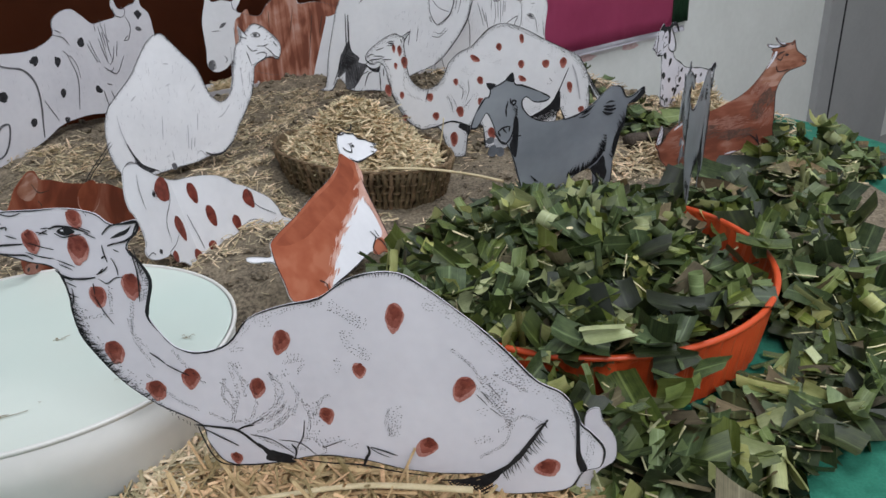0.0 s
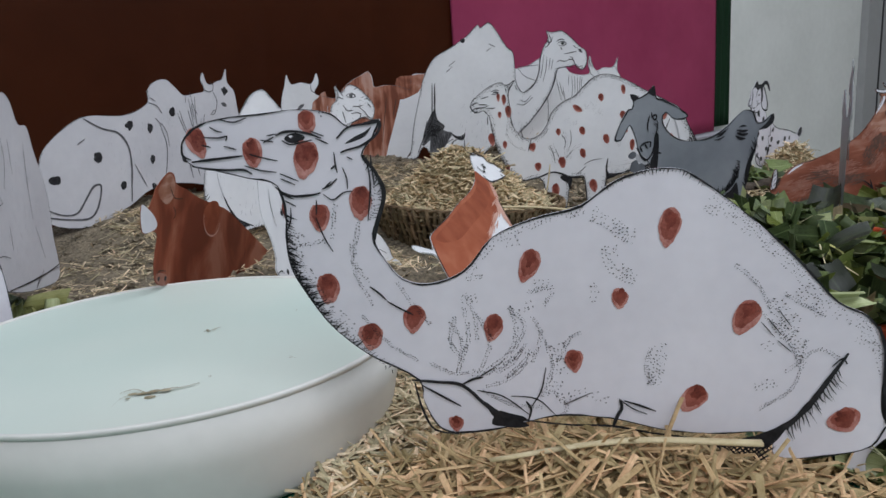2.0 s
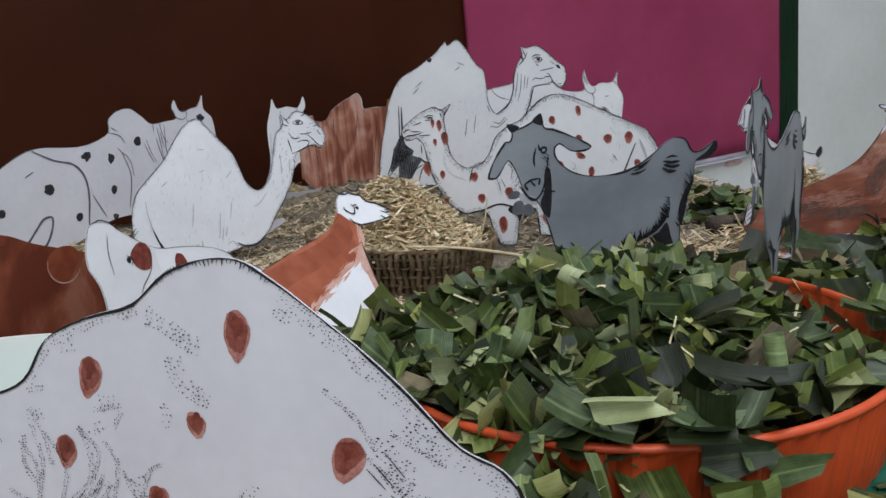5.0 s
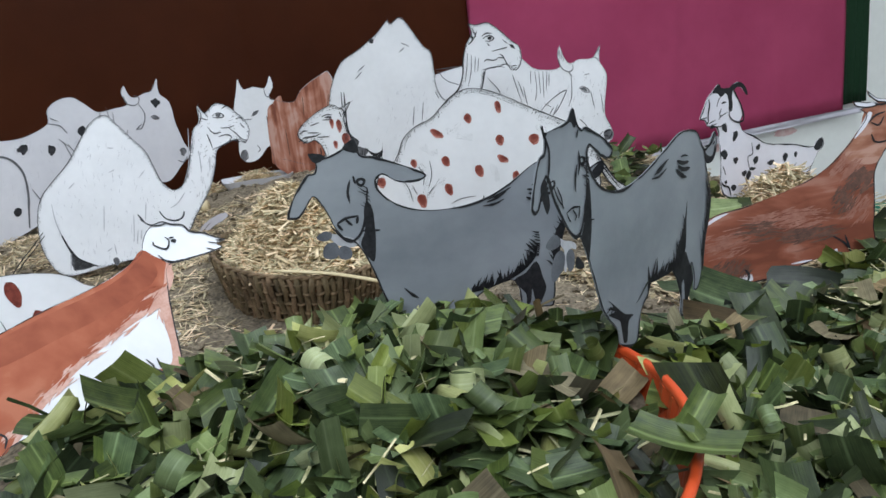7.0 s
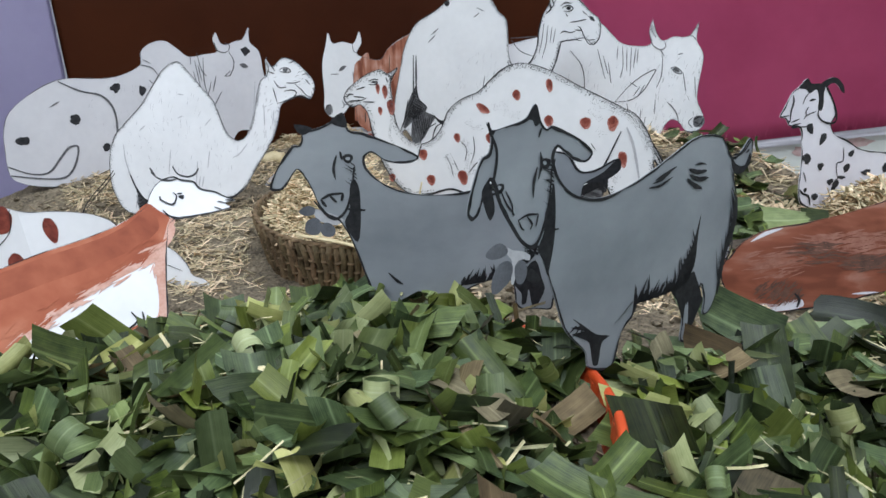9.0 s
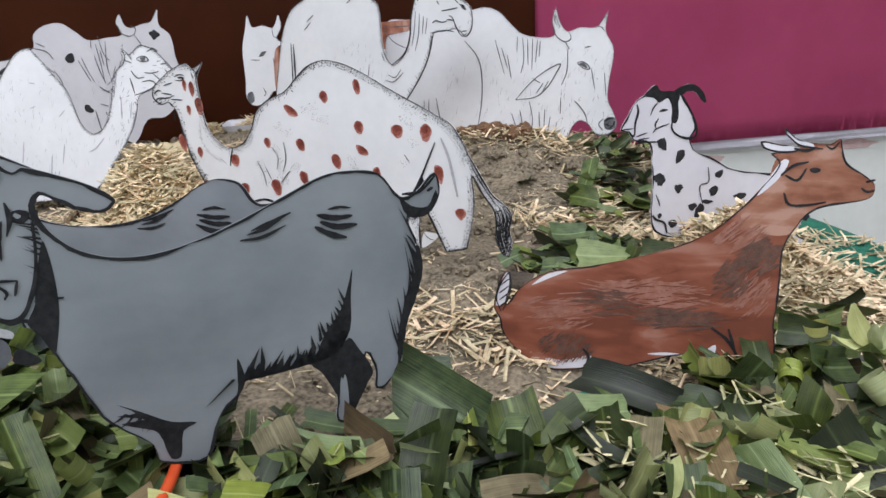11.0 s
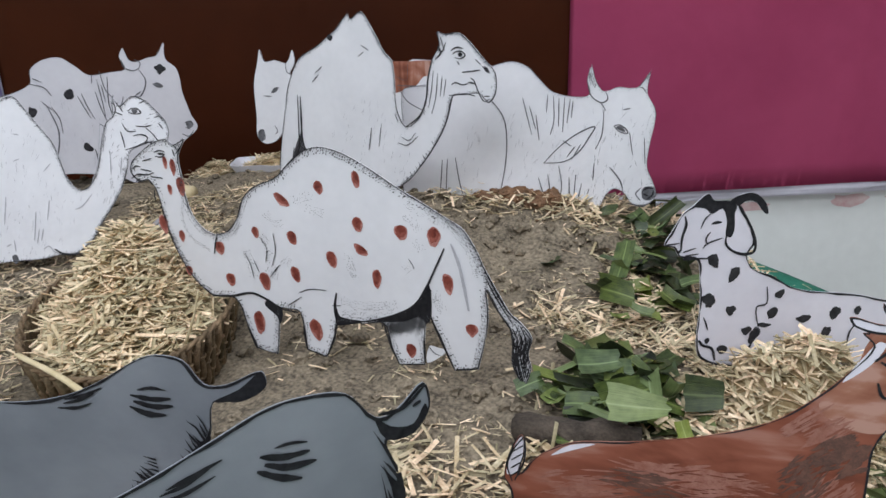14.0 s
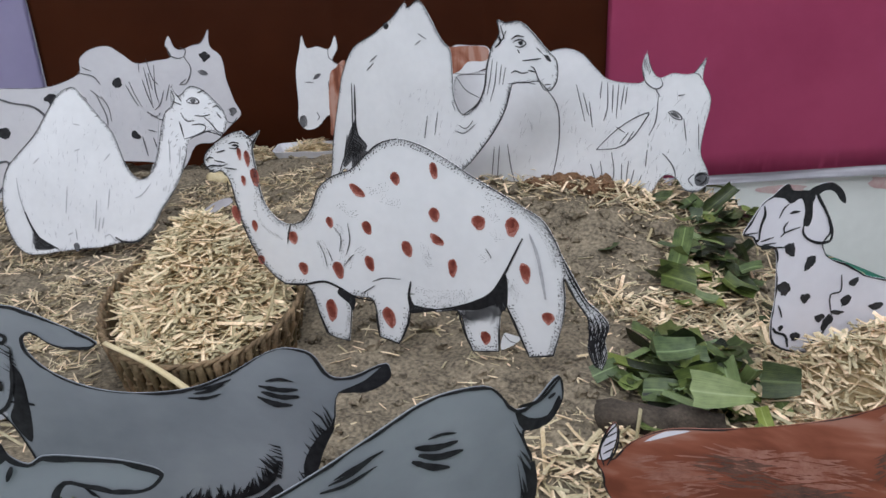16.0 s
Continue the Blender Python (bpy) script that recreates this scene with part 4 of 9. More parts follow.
placed, rest = 0, []
while placed < 3100:
    x, y = random.uniform(-0.08, 0.60), random.uniform(0.27, 1.05)
    if not in_heap(x, y):
        continue
    d = math.hypot(x - BASIN[0], y - BASIN[1])
    z = max(heap_height(x, y) + random.uniform(-0.020, 0.009), ground_height(x, y) + random.uniform(0.003, 0.009))
    turn = round_basin(x, y)[1]
    low = 0.16 < d < 0.215 and 289 < turn < 344
    if 0.12 < d < 0.151 and 228 < turn < 345:
        z = max(z, 0.056)
    pick = random.random()
    me = random.choice(PALES) if pick < 0.16 else random.choice(LIGHTS) if pick < 0.45 else random.choice(LEAVES)
    m = leaf_pose(x, y, min(z, 0.012) if low else z, 0.2 if low else 0.50 if max(v.co.x for v in me.vertices) > 0.02 else 0.78)
    if placed % 8 == 0 and placed < 2400:
        ob = new(me.name.split(".")[0], me)
        ob.parent = leaf_pile
        ob.matrix_world = m
        ob.matrix_parent_inverse = leaf_pile.matrix_world.inverted()
        ob.matrix_basis = m
    else:
        rest.append((me, m))
    placed += 1


def joined(name, label, items, mat, parent=None):
    """Many leaves in one mesh."""
    v, f, uv = [], [], []
    for me, m in items:
        k = len(v)
        v += [m @ q.co for q in me.vertices]
        f += [tuple(k + i for i in p.vertices) for p in me.polygons]
        uv += [c for q in me.uv_layers[0].data for c in q.uv]
    out = bpy.data.meshes.new(name)
    out.from_pydata(v, [], f)
    out.uv_layers.new(name="UVMap").data.foreach_set("uv", uv)
    out.materials.append(mat)
    for p in out.polygons:
        p.use_smooth = True
    ob = new(name, out)
    if parent:
        ob.parent = parent
        ob.matrix_parent_inverse = parent.matrix_world.inverted()
    return tagged(ob, label, "" if parent else "leaves", kind="stuff")


joined("leaf_rest", "loose chopped green leaves", [q for k, q in enumerate(rest) if q[0] in LEAVES and k % 8], LEAF_FAR, leaf_pile)
joined("dry_leaf_rest", "dry brown leaf pieces", [q for k, q in enumerate(rest) if q[0] in LEAVES and not k % 8], DRY_FAR, leaf_pile)
joined("light_leaf_rest", "loose light green leaf pieces", [q for q in rest if q[0] in LIGHTS], LIGHT_FAR, leaf_pile)
joined("pale_leaf_rest", "pale green rolled leaf sheaths", [q for q in rest if q[0] in PALES], PALE_FAR, leaf_pile)
for x, y, z, tip, turn, k in ((0.160, 0.556, 0.088, 70, 20, 0), (0.172, 0.545, 0.086, 40, 80, 1), (0.065, 0.651, 0.078, 20, 10, 2), (0.130, 0.672, 0.078, 75, 40, 3), (0.082, 0.560, 0.094, 15, 60, 4), (0.213, 0.627, 0.074, 60, 150, 5), (0.110, 0.592, 0.094, 80, 30, 6),
                              (0.050, 0.480, 0.082, 30, 100, 7), (0.180, 0.470, 0.076, 70, 10, 1), (0.03, 0.60, 0.086, 10, 130, 3), (0.35, 0.70, 0.036, 60, 70, 2), (0.30, 0.60, 0.050, 20, 15, 5), (0.38, 0.64, 0.030, 70, 100, 0), (0.33, 0.50, 0.036, 30, 40, 6), (0.464, 0.939, 0.048, 70, 20, 1), (0.482, 0.890, 0.048, 40, 80, 4), (0.446, 0.952, 0.044, 75, 130, 2), (0.50, 0.93, 0.05, 60, 50, 7), (0.44, 0.90, 0.040, 20, 10, 3), (0.31, 0.42, 0.016, 30, 60, 1), (0.345, 0.46, 0.018, 60, 120, 3), (0.27, 0.395, 0.014, 75, 20, 5), (0.33, 0.52, 0.03, 40, 90, 7)):
    ob = new("curled_leaf", CURLS[k])
    ob.parent = leaf_pile
    ob.matrix_parent_inverse = leaf_pile.matrix_world.inverted()
    ob.matrix_basis = pose(x, y, z, tip, 0, turn)
shreds = strewn(140, lambda: (random.gauss(-0.02, 0.05), random.gauss(0.62, 0.07)), heap_height, (0.010, 0.034), (0.0008, 0.0026), 0.010, 0.3)
shreds += strewn(260, disc(0.40, 0.83, 0.10, 0.05), heap_height, (0.008, 0.028), (0.0008, 0.0026), 0.012, 0.3)
shreds += strewn(1500, lambda: (random.uniform(-0.08, 0.58), random.uniform(0.27, 1.0)), heap_height, (0.005, 0.026), (0.0004, 0.0018), 0.011, 0.4)
shreds += strewn(60, lambda: (random.uniform(-0.04, 0.50), random.uniform(0.40, 0.95)), heap_height, (0.020, 0.040), (0.0016, 0.0034), 0.012, 0.3)
straw_pile("leaf_shreds", "thin pale shreds among the chopped leaves", [p for p in shreds if in_heap(p[0], p[1])], SHRED)


def single_leaf(x, y, z, rx, ry, rz, length, width, bend, curl, label, mat=None):
    ob = new("leaf_piece", leaf_mesh("leaf_piece", length, width, bend, curl, 0.8, mat or LEAF, 0.45 * math.sin(x * 300), 0.35 + 0.35 * math.sin(y * 500)))
    ob.matrix_world = pose(x, y, z, rx, ry, rz)
    return tagged(ob, label, "leaf", "single leaves")


single_leaf(0.290, 0.776, 0.046, 56, 24, 8, 0.052, 0.036, 0.25, 0.9, "large flat chopped leaf standing beside the grey goat")
single_leaf(0.27, 0.735, 0.048, 12, 0, 20, 0.060, 0.014, 0.2, 0.9, "long chopped leaf lying at the goat's feet")
single_leaf(0.40, 0.872, 0.024, 15, 8, 10, 0.030, 0.022, -0.4, 1.4, "broad dark leaf lying before the brown goat")
single_leaf(0.35, 0.850, 0.022, 20, -5, -20, 0.026, 0.016, -0.2, 1.0, "small dark leaf on the straw")
single_leaf(0.455, 0.915, 0.042, 50, 20, 60, 0.036, 0.022, 0.5, 1.3, "large dark leaf propped up in the heap")
single_leaf(0.485, 0.900, 0.042, 40, -25, 120, 0.040, 0.024, -0.6, 1.2, "large dark leaf drooping over the heap")
single_leaf(0.44, 0.945, 0.046, 55, 0, 15, 0.032, 0.020, 0.4, 1.0, "dark leaf standing behind the heap")


def young_plant(x, y, z):
    """A pulled seedling: a short stem with broad rounded leaves round its top."""
    top = tagged(empty("young_plant", pose(x, y, z)), "pulled seedling with rounded yellow-green leaves on the heap", "plant")
    bm = bmesh.new()
    tube(bm, [(0.02, -0.02, -0.024), (0.008, -0.008, -0.008), (0, 0, 0.004)], 0.0016, 6)
    part("stem", bm, STALK, top, smooth=True)
    for k, (turn, lift, size) in enumerate(((10, 35, 1.0), (75, 20, 0.9), (140, 48, 1.1), (205, 15, 0.95), (265, 30, 1.05), (325, 5, 0.9), (50, 70, 0.7), (230, 75, 0.7))):
        me = leaf_mesh("leaf", 0.024 * size, 0.015 * size, 0.5, 0.9 if k % 2 else -0.8, 0.0, PALE_LEAF if k % 4 else LIGHT_LEAF, oval=True)
        ob = new("leaf", me)
        ob.parent = top
        ob.matrix_basis = pose(0, 0, 0.002, 0, -lift, turn) @ Matrix.Translation((0.013 * size, 0, 0))
    return top


young_plant(0.476, 0.912, 0.054)
single_leaf(0.304, 0.969, 0.066, 38, 0, 20, 0.036, 0.024, 0.1, 0.3, "broad light green leaf propped on the log", LIGHT_LEAF)
single_leaf(0.358, 0.866, 0.026, 38, 8, 4, 0.058, 0.025, -0.3, 1.2, "long broad dark leaf before the brown goat")
single_leaf(0.352, 0.840, 0.024, 22, -8, 12, 0.032, 0.020, 0.2, 0.6, "light green leaf lying on straw", LIGHT_LEAF)
single_leaf(0.262, 0.800, 0.046, 14, 6, 40, 0.034, 0.018, 0.2, 0.9, "dark leaf fallen beside the grey goat")
single_leaf(0.158, 0.446, 0.072, 26, 14, 12, 0.046, 0.017, 0.3, 1.2, "long chopped leaf across the heap")
single_leaf(0.120, 0.640, 0.082, 14, -4, 8, 0.070, 0.024, -0.1, 0.7, "long dark leaf lying over the heap")
single_leaf(0.100, 0.415, 0.074, 80, 0, 10, 0.030, 0.026, 0.1, 4.2, "pale rolled stem base on the basin rim", PALE_LEAF)
single_leaf(0.146, 0.405, 0.055, 72, 0, 8, 0.030, 0.024, 0.15, 0.4, "chopped leaf hanging over the basin rim")
single_leaf(0.172, 0.408, 0.046, 80, 0, 20, 0.026, 0.014, 0.1, 0.3, "narrow dark leaf hanging over the basin rim")
single_leaf(0.268, 1.015, 0.054, 35, 10, 30, 0.034, 0.024, 0.3, 1.2, "broad green leaf on the soil")
single_leaf(0.285, 1.000, 0.052, 50, 0, 60, 0.036, 0.024, -0.3, 0.9, "broad green leaf leaning on others")
single_leaf(0.262, 1.005, 0.066, 30, 5, 50, 0.030, 0.020, 0.2, 0.8, "pale underside of a chopped leaf")
single_leaf(0.245, 1.03, 0.052, 25, 12, 110, 0.040, 0.022, -0.3, 0.9, "green leaf lying on the soil")
single_leaf(0.325, 1.03, 0.050, 60, 0, 25, 0.024, 0.024, 0.1, 0.2, "small square chopped leaf")
clump = []
for cx, cy, r, n in ((0.275, 1.015, 0.042, 56), (0.22, 1.205, 0.05, 32), (0.20, 1.29, 0.05, 28), (0.165, 1.42, 0.045, 12), (0.43, 1.02, 0.05, 12), (0.250, 1.040, 0.04, 26), (0.305, 1.165, 0.05, 8), (0.372, 0.852, 0.028, 8), (0.44, 0.86, 0.05, 6), (-0.53, 0.63, 0.03, 8)):
    for _ in range(n):
        x, y = random.gauss(cx, r * 0.55), random.gauss(cy, r * 0.55)
        clump.append((random.choice(LEAVES[:24] if random.random() < 0.62 else LIGHTS), leaf_pose(x, y, on_cloth(x, y) + random.uniform(0.003, 0.020), 0.4)))
joined("strewn_leaves", "green leaves strewn over soil and straw", [q for q in clump if q[0] in LEAVES], LEAF_FAR)
joined("strewn_light_leaves", "light green leaves strewn over soil and straw", [q for q in clump if q[0] in LIGHTS], LIGHT_FAR)
over_rim = []
for turn, count in ((50, 8), (-98, 4), (-80, 3), (-4, 3)):
    for _ in range(count):
        a, d = radians(random.gauss(turn, 4)), random.gauss(0.153, 0.006)
        over_rim.append((random.choice(LEAVES[:24] if random.random() < 0.7 else LEAVES[24:34]), leaf_pose(BASIN[0] + d * math.cos(a), BASIN[1] + d * math.sin(a), 0.062 + random.uniform(0, 0.006), 0.3)))
joined("rim_leaves", "chopped leaves lying over the basin rim", over_rim, LEAF_FAR)
joined("young_leaves", "yellow-green leaves beside the tub", [(random.choice(PALES), leaf_pose(random.gauss(-0.52, 0.02), random.gauss(0.615, 0.02), 0.03, 0.6)) for _ in range(16)], PALE_FAR)


class Cutout:
    """A figure cut from card: an outline in millimetres, with painted patches, spots and ink lines in thin layers on its face."""

    def __init__(self, paper, outline, contour, pen=None):
        self.bm, self.mats, self.layer = bmesh.new(), [paper], 0.0
        self.edge = [q * 0.001 for q in smooth_ring(outline)]
        area = sum(a.x * b.y - b.x * a.y for a, b in zip(self.edge, self.edge[1:] + self.edge[:1]))
        if area < 0:
            self.edge.reverse()
        front = [self.bm.verts.new((q.x, 0, q.y)) for q in self.edge]
        back = [self.bm.verts.new((q.x, 0.0004, q.y)) for q in self.edge]
        for a, b, c in geometry.tessellate_polygon([[Vector((q.x, q.y, 0)) for q in self.edge]]):
            self.bm.faces.new((front[a], front[b], front[c]))
            self.bm.faces.new((back[c], back[b], back[a]))
        n = len(front)
        for i in range(n):
            self.bm.faces.new((front[i - 1], back[i - 1], back[i], front[i]))
        if contour:
            self.contour(pen or INK, contour * 0.001)

    def slot(self, mat):
        if mat not in self.mats:
            self.mats.append(mat)
        return self.mats.index(mat)

    def contour(self, mat, width):
        k, n, ring = self.slot(mat), len(self.edge), []
        for i, q in enumerate(self.edge):
            d = (self.edge[(i + 1) % n] - self.edge[i - 1]).normalized()
            w = width * max(0.12, 0.72 + 0.9 * noise.noise((q.x * 60, q.y * 60, 1.7)) + 0.5 * noise.noise((q.x * 260, q.y * 260, 5.1)))
            inner = q + Vector((-d.y, d.x)) * w
            ring.append((self.bm.verts.new((q.x, -0.00045, q.y)), self.bm.verts.new((inner.x, -0.00045, inner.y))))
        for i in range(n):
            f = self.bm.faces.new((ring[i - 1][0], ring[i][0], ring[i][1], ring[i - 1][1]))
            f.material_index = k

    def patch(self, mat, *points):
        k = self.slot(mat)
        q = [p * 0.001 for p in smooth_ring(points, 3)]
        if sum(a.x * b.y - b.x * a.y for a, b in zip(q, q[1:] + q[:1])) < 0:
            q.reverse()
        self.layer += 0.000004
        ring = [self.bm.verts.new((p.x, -0.00012 - self.layer, p.y)) for p in q]
        for a, b, c in geometry.tessellate_polygon([[Vector((p.x, p.y, 0)) for p in q]]):
            self.bm.faces.new((ring[a], ring[b], ring[c])).material_index = k

    def spot(self, mat, u, v, ru, rv, turn=0):
        """A dab of paint: a ragged pale print with a darker, wetter part towards its top."""
        c, s = math.cos(radians(turn)), math.sin(radians(turn))
        layers = [(SPOT_PALE, 1.0, 0.0, 0.16), (SPOT_RED, 0.80, 0.16, 0.3), (SPOT_DARK, 0.46, 0.42, 0.6)] if mat == SPOT_RED else [(mat, 1.0, 0.0, 0.34 if mat == SPOT_BLACK else 0.12)]
        for j, (m, size, up, rag) in enumerate(layers):
            self.layer += 0.000002
            k, ring = self.slot(m), []
            for i in range(26):
                a = 2 * math.pi * i / 26
                w = size * (1 + rag * noise.noise((u * 0.3 + 1.3 * math.cos(a), v * 0.3 + 1.3 * math.sin(a), 4.2 + j)) + 0.5 * rag * noise.noise((u + 4 * math.cos(a), v + 4 * math.sin(a), 1.2 + j)))
                x, y = ru * w * math.cos(a) * (1 + 0.28 * math.sin(a)), rv * (w * math.sin(a) + up)
                ring.append(self.bm.verts.new(((u + x * c - y * s) * 0.001, -0.0003 - self.layer, (v + x * s + y * c) * 0.001)))
            for p, q, r in geometry.tessellate_polygon([[Vector((o.co.x, o.co.z, 0)) for o in ring]]):
                self.bm.faces.new((ring[p], ring[q], ring[r])).material_index = k

    def line(self, mat, width, *points):
        k = self.slot(mat)
        self.layer += 0.000001
        q = [p * 0.001 for p in smooth_ring(points, 4, False)]
        n, row = len(q), []
        for i, p in enumerate(q):
            d = (q[min(i + 1, n - 1)] - q[max(i - 1, 0)]).normalized()
            t = i / (n - 1)
            w = 0.0005 * width * (0.35 + 0.9 * math.sin(math.pi * (0.12 + 0.76 * t))) * (1 + 0.3 * noise.noise((p.x * 160, p.y * 160, 2.2)))
            side = Vector((-d.y, d.x)) * w
            row.append((self.bm.verts.new((p.x + side.x, -0.0006 - self.layer, p.y + side.y)), self.bm.verts.new((p.x - side.x, -0.0006 - self.layer, p.y - side.y))))
        for a, b in zip(row, row[1:]):
            self.bm.faces.new((a[1], b[1], b[0], a[0])).material_index = k

    def inside(self, p):
        """Whether a place in millimetres lies on the card."""
        x, y, odd = p.x * 0.001, p.y * 0.001, False
        for a, b in zip(self.edge, self.edge[1:] + self.edge[:1]):
            if (a.y > y) != (b.y > y) and x < a.x + (y - a.y) / (b.y - a.y) * (b.x - a.x):
                odd = not odd
        return odd

    def dash(self, x, y, w, l, t, k):
        """One pen dot or short dash."""
        c, s = math.cos(t), math.sin(t)
        self.bm.faces.new([self.bm.verts.new(((x + l * p * c - w * q * s) * 0.001, -0.00055, (y + l * p * s + w * q * c) * 0.001)) for p, q in ((-1, 0), (0, -1), (1, 0), (0, 1))]).material_index = k

    def dotted(self, size, rows, gap, step, *points):
        """Rows of pen dots along a path, the first on it and the others beside it on the card."""
        k, q = self.slot(INK), smooth_ring(points, 8, False)
        for r in range(rows):
            walked, nxt = 0.0, random.uniform(0, step)
            for a, b in zip(q, q[1:]):
                long, d = (b - a).length, (b - a).normalized()
                side = Vector((-d.y, d.x))
                while nxt < walked + long:
                    p = a + d * (nxt - walked)
                    o = side * (r + random.uniform(-0.3, 0.3)) * gap
                    if not self.inside(p + o):
                        o = -o
                    if random.random() > 0.12 * r and self.inside(p + o):
                        w = size * random.uniform(0.25, 0.5)
                        self.dash((p + o).x, (p + o).y, w, w * random.uniform(1.0, 2.2), math.atan2(d.y, d.x) + random.uniform(0.6, 1.1), k)
                    nxt += step * random.uniform(0.6, 1.2)
                walked += long

    def hatch(self, mat, width, gap, angle, ragged, *points):
        """Parallel pen strokes that fill a patch, their ends uneven."""
        k, c, s = self.slot(mat), math.cos(radians(angle)), math.sin(radians(angle))
        ring = [Vector((p[0] * c + p[1] * s, -p[0] * s + p[1] * c)) for p in points]
        y, top = min(p.y for p in ring) + gap * 0.5, max(p.y for p in ring)
        while y < top:
            cut = sorted(a.x + (y - a.y) / (b.y - a.y) * (b.x - a.x) for a, b in zip(ring, ring[1:] + ring[:1]) if (a.y > y) != (b.y > y))
            for x0, x1 in zip(cut[::2], cut[1::2]):
                x0, x1 = x0 + random.uniform(-0.3, 1) * ragged, x1 - random.uniform(-0.3, 1) * ragged
                if x1 > x0 + width:
                    w, t = width * random.uniform(0.35, 0.6), random.uniform(-0.5, 0.5) * gap * 0.5
                    row = ((x0, y), (x0 + 0.3 * (x1 - x0), y - w), (x1 - 0.3 * (x1 - x0), y - w + t), (x1, y + t), (x1 - 0.3 * (x1 - x0), y + w + t), (x0 + 0.3 * (x1 - x0), y + w))
                    self.bm.faces.new([self.bm.verts.new(((p * c - q * s) * 0.001, -0.0005, (p * s + q * c) * 0.001)) for p, q in row]).material_index = k
            y += gap * random.uniform(0.8, 1.2)

    def brush(self, mat, width, *points):
        """A brush mark: full in the middle and pointed at both ends."""
        k, q = self.slot(mat), smooth_ring(points, 6, False)
        n, up, low = len(q), [], []
        for i, p in enumerate(q):
            d = (q[min(i + 1, n - 1)] - q[max(i - 1, 0)]).normalized()
            w = 0.5 * width * math.sin(math.pi * min(0.985, 0.06 + 0.9 * i / (n - 1))) ** 0.7 * (1 + 0.35 * noise.noise((p.x * 0.3, p.y * 0.3, 7.7)))
            up.append(self.bm.verts.new(((p.x - d.y * w) * 0.001, -0.00065, (p.y + d.x * w) * 0.001)))
            low.append(self.bm.verts.new(((p.x + d.y * w) * 0.001, -0.00065, (p.y - d.x * w) * 0.001)))
        for i in range(n - 1):
            self.bm.faces.new((low[i], low[i + 1], up[i + 1], up[i])).material_index = k

    def fringe(self, mat, width, length, step, lean, *points):
        """Short tapered brush strokes standing off a path to its left, like drawn hair."""
        q = smooth_ring(points, 8, False)
        walked, last = 0.0, q[0]
        for a, b in zip(q, q[1:]):
            walked += (b - a).length
            if walked < step:
                continue
            walked = 0.0
            d = (b - a).normalized()
            side = Vector((-d.y, d.x)) + d * random.gauss(lean, 0.25)
            l = length * random.uniform(0.55, 1.2)
            if not self.inside(a + side.normalized() * l * 0.5):
                side = -side + 2 * d * side.dot(d)
            tip = a + side.normalized() * l
            mid = a.lerp(tip, 0.5) + d * random.gauss(0, 0.06) * l
            k = self.slot(mat)
            w = width * random.uniform(0.6, 1.2) * 0.5
            pts = [(a.x - d.x * w, a.y - d.y * w), (a.x + d.x * w, a.y + d.y * w), (mid.x + d.x * w * 0.7, mid.y + d.y * w * 0.7), (tip.x, tip.y), (mid.x - d.x * w * 0.7, mid.y - d.y * w * 0.7)]
            self.bm.faces.new([self.bm.verts.new((x * 0.001, -0.0007, y * 0.001)) for x, y in pts]).material_index = k

    def fold(self, u, turn):
        """Bends the card beyond u along an upright line."""
        c, s = math.cos(radians(turn)), math.sin(radians(turn))
        bmesh.ops.bisect_plane(self.bm, geom=self.bm.verts[:] + self.bm.edges[:] + self.bm.faces[:], plane_co=(u * 0.001, 0, 0), plane_no=(1, 0, 0))
        for v in self.bm.verts:
            if v.co.x > u * 0.001:
                x, y = v.co.x - u * 0.001, v.co.y
                v.co.x, v.co.y = u * 0.001 + x * c - y * s, x * s + y * c

    def shade(self, mat, count, u, v, ru, rv, angle, length):
        """Loose light pen strokes scattered over a part of the card."""
        k = self.slot(mat)
        for _ in range(count):
            a, r, t = random.uniform(0, 6.283), math.sqrt(random.random()), radians(angle + random.gauss(0, 14))
            x, y, l = u + ru * r * math.cos(a), v + rv * r * math.sin(a), 0.5 * length * random.uniform(0.35, 1.2)
            if self.inside(Vector((x + l * math.cos(t), y + l * math.sin(t)))) and self.inside(Vector((x - l * math.cos(t), y - l * math.sin(t)))):
                self.dash(x, y, random.uniform(0.10, 0.24), l, t, k)

    def wash(self, mat, count, u, v, ru, rv, angle, length, width):
        """Dry-brush strokes crowded over a part of the card, thinning out towards its edge."""
        k = self.slot(mat)
        for _ in range(count):
            a, r, t = random.uniform(0, 6.283), random.random() ** 0.7, radians(angle + random.gauss(0, 9))
            x, y, l = u + ru * r * math.cos(a), v + rv * r * math.sin(a), length * random.uniform(0.3, 1.0)
            w, c, s = width * random.uniform(0.15, 0.6), math.cos(t), math.sin(t)
            ends = [Vector((x + l * p * c - w * q * s, y + l * p * s + w * q * c)) for p, q in ((-0.5, 0), (-0.3, -0.5), (0.25, -0.4), (0.5, 0.1), (0.3, 0.5), (-0.2, 0.5))]
            if all(self.inside(p) for p in ends):
                self.layer += 0.0000002
                self.bm.faces.new([self.bm.verts.new((p.x * 0.001, -0.0004 - self.layer, p.y * 0.001)) for p in ends]).material_index = k

    def stand(self, name, label, category, m):
        ob = mesh_ob(name, self.bm, self.mats)
        ob.matrix_world = m
        return tagged(ob, label, category, "card animals")


